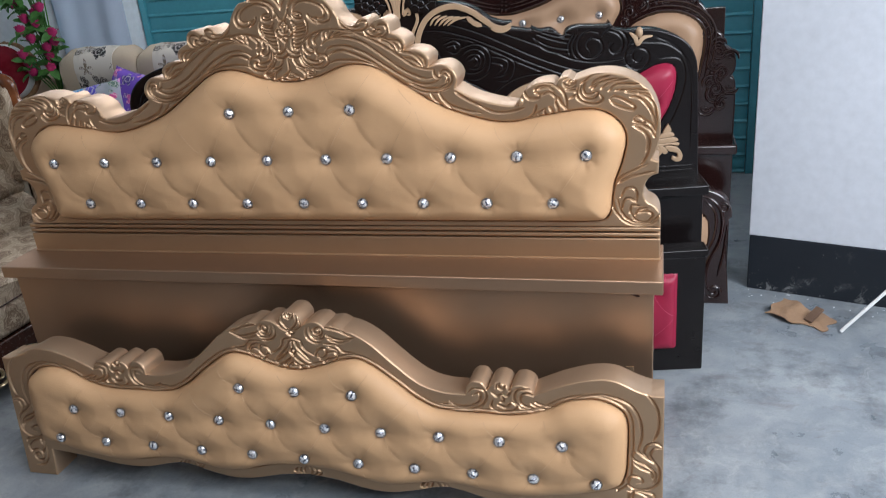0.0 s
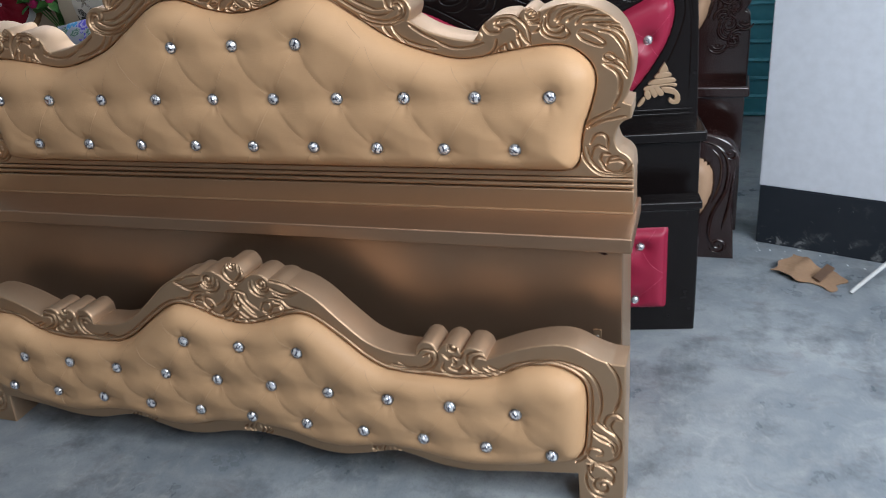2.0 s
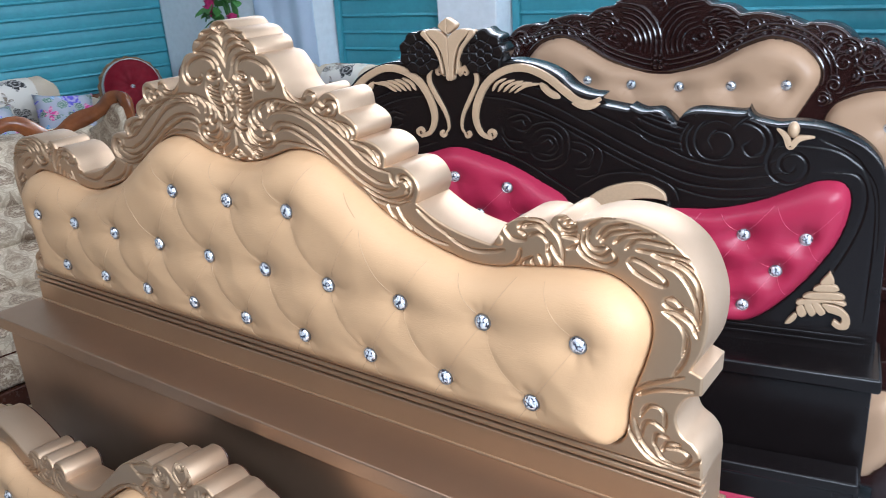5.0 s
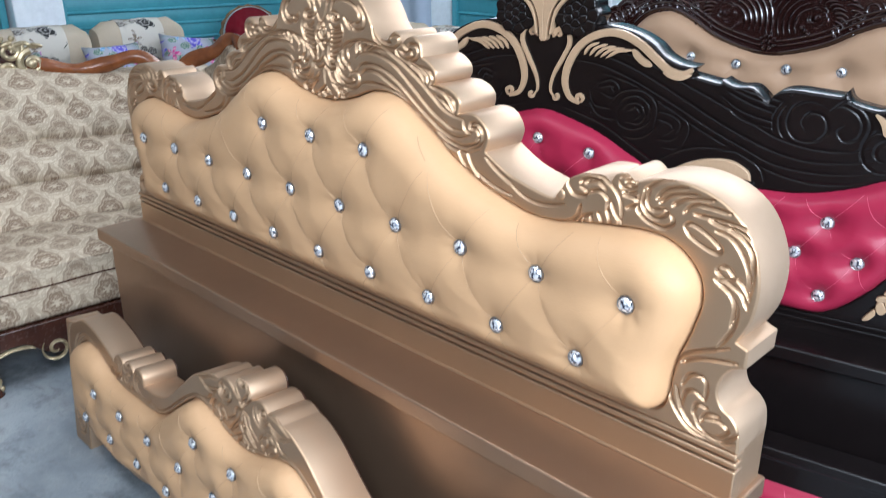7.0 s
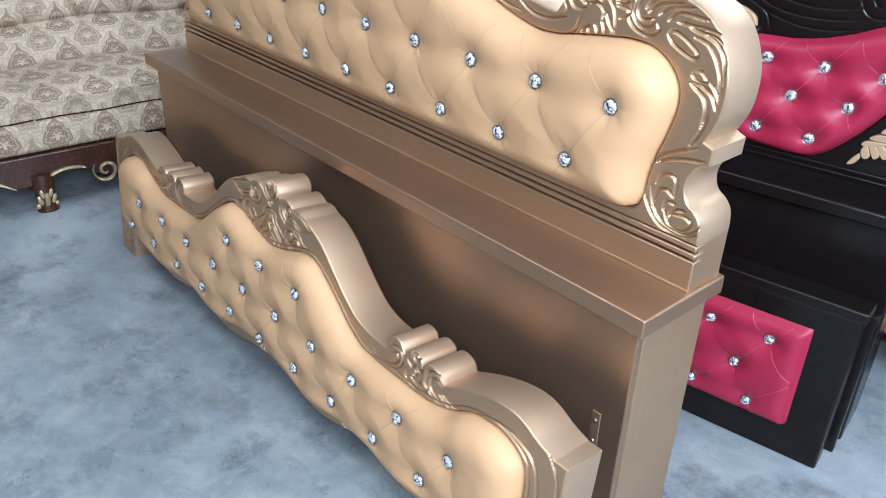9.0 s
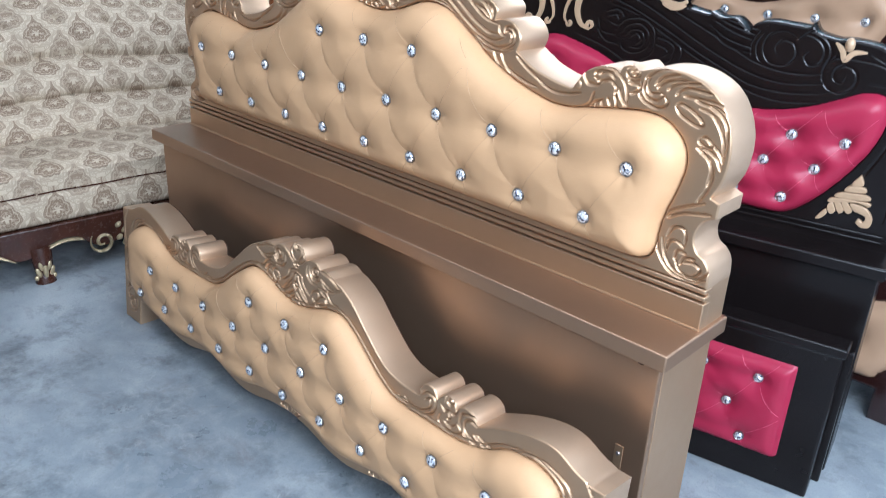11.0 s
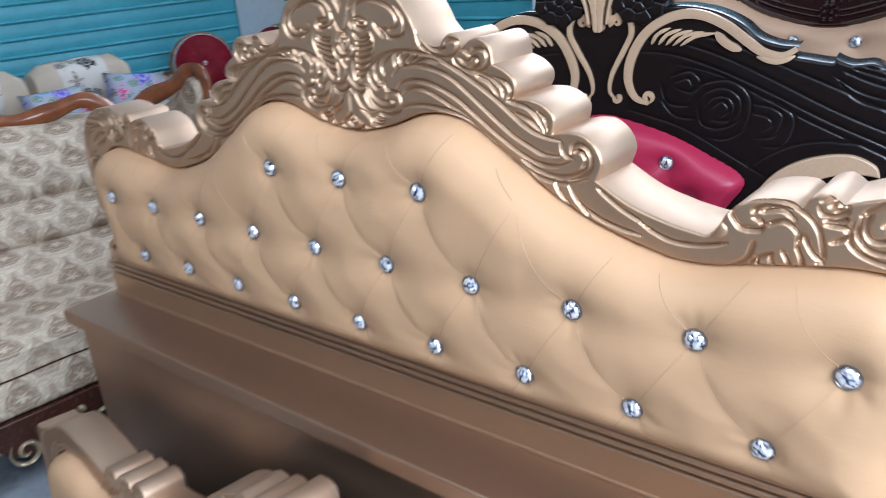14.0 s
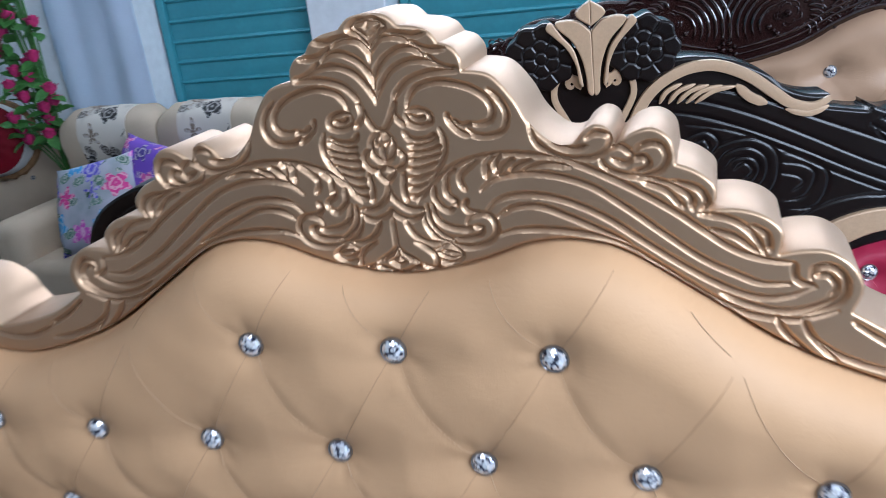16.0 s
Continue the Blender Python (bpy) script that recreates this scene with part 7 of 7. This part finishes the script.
def round_cushion(m, r=0.165):
    """A pleated round red velvet cushion with a white side and a fringed rim."""
    cu = thing("round_cushion", m, "round pleated red velvet cushion with white trim and gold fringe", "cushion", "round red cushions")
    bm = bmesh.new()
    n, rows = 48, []
    for k in range(9):
        rr = r * (k / 8)
        row = []
        for i in range(n):
            a = 2 * math.pi * i / n
            pleat = 0.004 * math.cos(a * 12) * (k / 8) * (1 - (k / 8) ** 6)
            row.append(bm.verts.new((rr * math.cos(a), -0.055 - 0.030 * math.sin(math.pi * min(1, k / 8 + 0.08)) + 0.016 * (k / 8) ** 4 + pleat, rr * math.sin(a))))
        rows.append(row)
    for a, b in zip(rows, rows[1:]):
        for i in range(n):
            try:
                bm.faces.new((a[i], a[(i + 1) % n], b[(i + 1) % n], b[i]))
            except ValueError:
                pass
    bmesh.ops.remove_doubles(bm, verts=bm.verts, dist=0.0005)
    part("face", bm, VELVET, cu, "pleated red velvet", 60)

    def ring(r0, y0, r1, y1, r2, y2):
        bm = bmesh.new()
        rows = [[bm.verts.new((q * math.cos(2 * math.pi * i / n), y, q * math.sin(2 * math.pi * i / n))) for i in range(n)] for q, y in ((r0, y0), (r1, y1), (r2, y2))]
        for a, b in zip(rows, rows[1:]):
            for i in range(n):
                bm.faces.new((a[i], a[(i + 1) % n], b[(i + 1) % n], b[i]))
        return bm
    part("side", ring(r * 0.99, -0.045, r * 1.06, 0.0, r * 1.0, 0.05), CREAMCLOTH, cu, "white satin side")
    ring_pts = [(r * 1.04 * math.cos(2 * math.pi * i / 40), 0.055 + 0.004 * math.sin(i * 2.1), r * 1.04 * math.sin(2 * math.pi * i / 40)) for i in range(41)]
    part("fringe", tube(bmesh.new(), ring_pts, [0.022 + 0.005 * math.sin(i * 2.7) for i in range(41)], 8), TRIM, cu, "brown-gold fringe")
    bm = bmesh.new()
    bmesh.ops.create_cone(bm, cap_ends=True, segments=32, radius1=r * 1.0, radius2=r * 0.95, depth=0.02, matrix=Matrix.Translation((0, 0.06, 0)) @ Matrix.Rotation(radians(90), 4, "X"))
    part("back", bm, VELVET, cu)
    g = new("crystal_stud", GEM)
    g.parent = cu
    g.matrix_local = Matrix.Translation((0, -0.066, 0))
    return cu


CREAMCLOTH = painted("white_satin", (0.62, 0.62, 0.60), 0.5, 0.0, 0.08, 200, 0.2, 20)
round_cushion(pose(-4.20, 3.86, 0.86, -12, 0, 62))
round_cushion(pose(-3.94, 4.20, 0.86, -12, 0, 18))


def throw_pillow(m, mat, w, h, d, label, seed=0):
    ob = part("throw_pillow", pillow_mesh(w, h, d, 0.02, 14, seed), mat, None, "", 80)
    ob.matrix_world = m
    return tagged(ob, label, "pillow")


throw_pillow(pose(-4.25, 2.42, 0.72, -22, 0, 80), BRIGHT, 0.34, 0.34, 0.13, "square throw pillow with bright flower print", 1)
throw_pillow(pose(-4.22, 2.98, 0.72, -22, 0, 92), BRIGHT, 0.34, 0.34, 0.13, "square throw pillow with bright flower print", 2)
throw_pillow(pose(-4.22, 3.42, 0.73, -22, 8, 80), BRIGHT, 0.34, 0.34, 0.13, "square throw pillow with bright flower print", 3)
throw_pillow(pose(-3.05, 3.80, 0.66, -30, -10, 10), BRIGHT, 0.38, 0.38, 0.14, "square throw pillow with bright flower print", 4)
throw_pillow(pose(-2.86, 3.92, 0.70, -20, 14, -6), PURPLE, 0.36, 0.36, 0.14, "purple flower printed throw pillow", 5)
BLACKCLOTH = painted("black_cloth", (0.008, 0.008, 0.009), 0.8, 0.0, 0.2, 300, 0.3)
throw_pillow(pose(-2.62, 3.84, 0.66, -24, -20, 0), BLACKCLOTH, 0.34, 0.34, 0.15, "black round-cornered throw pillow", 6)


# ---------------------------------------------------------------- silk rose bush, cloth, small things
def rose_bush():
    bush = thing("artificial_roses", pose(-3.62, 4.26, 0, 0, 0, 0), "tall bunch of pink artificial roses in a dark pot", "artificial flowers")
    part("pot", tube(bmesh.new(), [(0, 0, 0), (0, 0, 0.05), (0, 0, 0.3), (0, 0, 0.42), (0, 0, 0.43)], [0.10, 0.12, 0.15, 0.16, 0.14], 20), POT, bush)
    rnd = random.Random(11)
    tips = []
    for i in range(34):
        z = 0.86 + 0.95 * (i / 33)
        a = rnd.uniform(0, 6.28)
        r = rnd.uniform(0.03, 0.14)
        tip = Vector((r * math.cos(a), r * math.sin(a) * 0.5 - 0.10, z))
        tips.append(tip)
        part("stem", tube(bmesh.new(), curve3([(0, 0, 0.43), (0.02 * math.cos(a), 0, 0.5 + 0.4 * (z - 0.43)), tuple(tip)], 4), 0.004, 6), LEAF, bush)
    for tip in tips:
        bm = bmesh.new()
        # one rolled sheet that opens outwards
        spin, rows = rnd.uniform(0, 6.28), []
        for i in range(46):
            a, k = spin + 0.42 * i, i / 45
            r, lip = 0.006 + 0.024 * k, 0.004 * math.sin(i * 1.9)
            rows.append([bm.verts.new(tip + Vector((q * r * math.cos(a), q * r * math.sin(a), up))) for q, up in ((0.35, -0.026), (0.95, -0.008), (1.08, 0.010), (1.18 + 0.25 * k, 0.030 - 0.016 * k + lip))])
        for r0, r1 in zip(rows, rows[1:]):
            for j in range(3):
                bm.faces.new((r0[j], r0[j + 1], r1[j + 1], r1[j]))
        part("rose", bm, PETAL, bush)
    for i in range(130):
        tip = tips[i % len(tips)]
        a = rnd.uniform(0, 6.28)
        bm = bmesh.new()
        L, W = rnd.uniform(0.06, 0.10), rnd.uniform(0.022, 0.034)
        vs = []
        for j in range(7):
            k = j / 6
            w = W * math.sin(math.pi * min(1, k * 0.93 + 0.05)) ** 0.8
            vs.append([bm.verts.new((L * k, s * w, -0.03 * k * k + abs(s) * 0.008)) for s in (-1, 0, 1)])
        for r0, r1 in zip(vs, vs[1:]):
            bm.faces.new((r0[0], r0[1], r1[1], r1[0]))
            bm.faces.new((r0[1], r0[2], r1[2], r1[1]))
        ob = part("leaf", bm, LEAF, bush)
        ob.matrix_local = Matrix.Translation(tip + Vector((0, 0, -rnd.uniform(0.0, 0.06)))) @ Euler((rnd.uniform(-0.8, 0.8), rnd.uniform(-0.8, 0.5), a)).to_matrix().to_4x4()
    return bush


rose_bush()


def hanging_cloth():
    """A pale blue sheet hung over the wall beside the shutter."""
    bm = bmesh.new()
    rows = []
    for i in range(41):
        x = -3.74 + 0.50 * i / 40
        rows.append([bm.verts.new((x + 0.05 * (1 - j / 16), 4.500 - 0.010 * math.sin(i * 0.21 + 0.12 * j) - 0.005 * math.sin(i * 0.47 - 0.22 * j + 1) - 0.02 * (j / 16), 0.02 + 2.6 * j / 16)) for j in range(17)])
    for a, b in zip(rows, rows[1:]):
        for j in range(16):
            bm.faces.new((a[j], b[j], b[j + 1], a[j + 1]))
    ext = bmesh.ops.extrude_face_region(bm, geom=list(bm.faces))
    for v in [g for g in ext["geom"] if isinstance(g, bmesh.types.BMVert)]:
        v.co.y += 0.004
    ob = part("hanging_cloth", bm, CLOTH, None, "", 80)
    return tagged(ob, "pale blue cloth sheet hanging on the wall", "cloth")


hanging_cloth()


def cardboard():
    """A torn, curled piece of carton on the floor with a loose scrap on it."""
    bm = bmesh.new()
    n, m = 16, 10
    rows = []
    for i in range(n + 1):
        row = []
        for j in range(m + 1):
            a, b = i / n, j / m
            x = 0.25 * (a - 0.5) + 0.012 * math.sin(b * 9)
            y = (0.17 - 0.05 * a) * (b - 0.5) + 0.012 * math.sin(a * 11)
            z = 0.003 + 0.020 * (1 - a) ** 2 + 0.022 * math.exp(-((a - 0.32) / 0.12) ** 2) * (0.4 + 0.6 * b) + 0.004 * math.sin(a * 13 + b * 5) ** 2
            row.append(bm.verts.new((x, y, z)))
        rows.append(row)
    for a, b in zip(rows, rows[1:]):
        for j in range(m):
            bm.faces.new((a[j], b[j], b[j + 1], a[j + 1]))
    ext = bmesh.ops.extrude_face_region(bm, geom=list(bm.faces))
    for v in [g for g in ext["geom"] if isinstance(g, bmesh.types.BMVert)]:
        v.co.z = max(0.0, v.co.z - 0.003)
    ob = part("cardboard_piece", bm, CARD, None, "", 50)
    ob.matrix_world = pose(0.512, 2.955, 0.001, 0, 0, -32) @ Matrix.Scale(0.87, 4)
    tagged(ob, "torn curled piece of brown cardboard on the floor", "cardboard")
    bm = boxed((-0.03, -0.018, 0), (0.03, 0.018, 0.005), 0.001)
    for v in bm.verts:
        v.co.z += 0.034 * max(0, v.co.x / 0.03)
    ob = part("cardboard_scrap", bm, SCRAP, None)
    ob.matrix_world = pose(0.55, 2.925, 0.012, 0, 0, 40)
    tagged(ob, "small folded brown cardboard scrap", "cardboard")


cardboard()


def leaning_pipe():
    ob = part("plastic_pipe", tube(bmesh.new(), [(0.630, 2.845, 0.006), (0.635, 2.848, 0.012), (1.30, 2.90, 0.80)], [0.006, 0.0065, 0.0065], 12), PIPE, None)
    tagged(ob, "thin white plastic pipe leaning on the wall", "pipe")


leaning_pipe()


def litter():
    """Paint crumbs and grit along the wall base."""
    rnd = random.Random(3)
    bm = bmesh.new()
    for i in range(30):
        t = rnd.random() ** 1.6
        x, y = 0.34 + 1.0 * t, 3.20 - 0.31 * t - rnd.random() ** 2 * 0.10 - 0.005
        r = rnd.uniform(0.0015, 0.004)
        bmesh.ops.create_icosphere(bm, subdivisions=1, radius=r, matrix=Matrix.Translation((x, y, r * 0.4)) @ Matrix.Diagonal((1, 1.3, 0.5, 1)))
    ob = part("paint_crumbs", bm, WHITE, None)
    tagged(ob, "white paint crumbs along the wall base", "debris", "", "stuff")


litter()
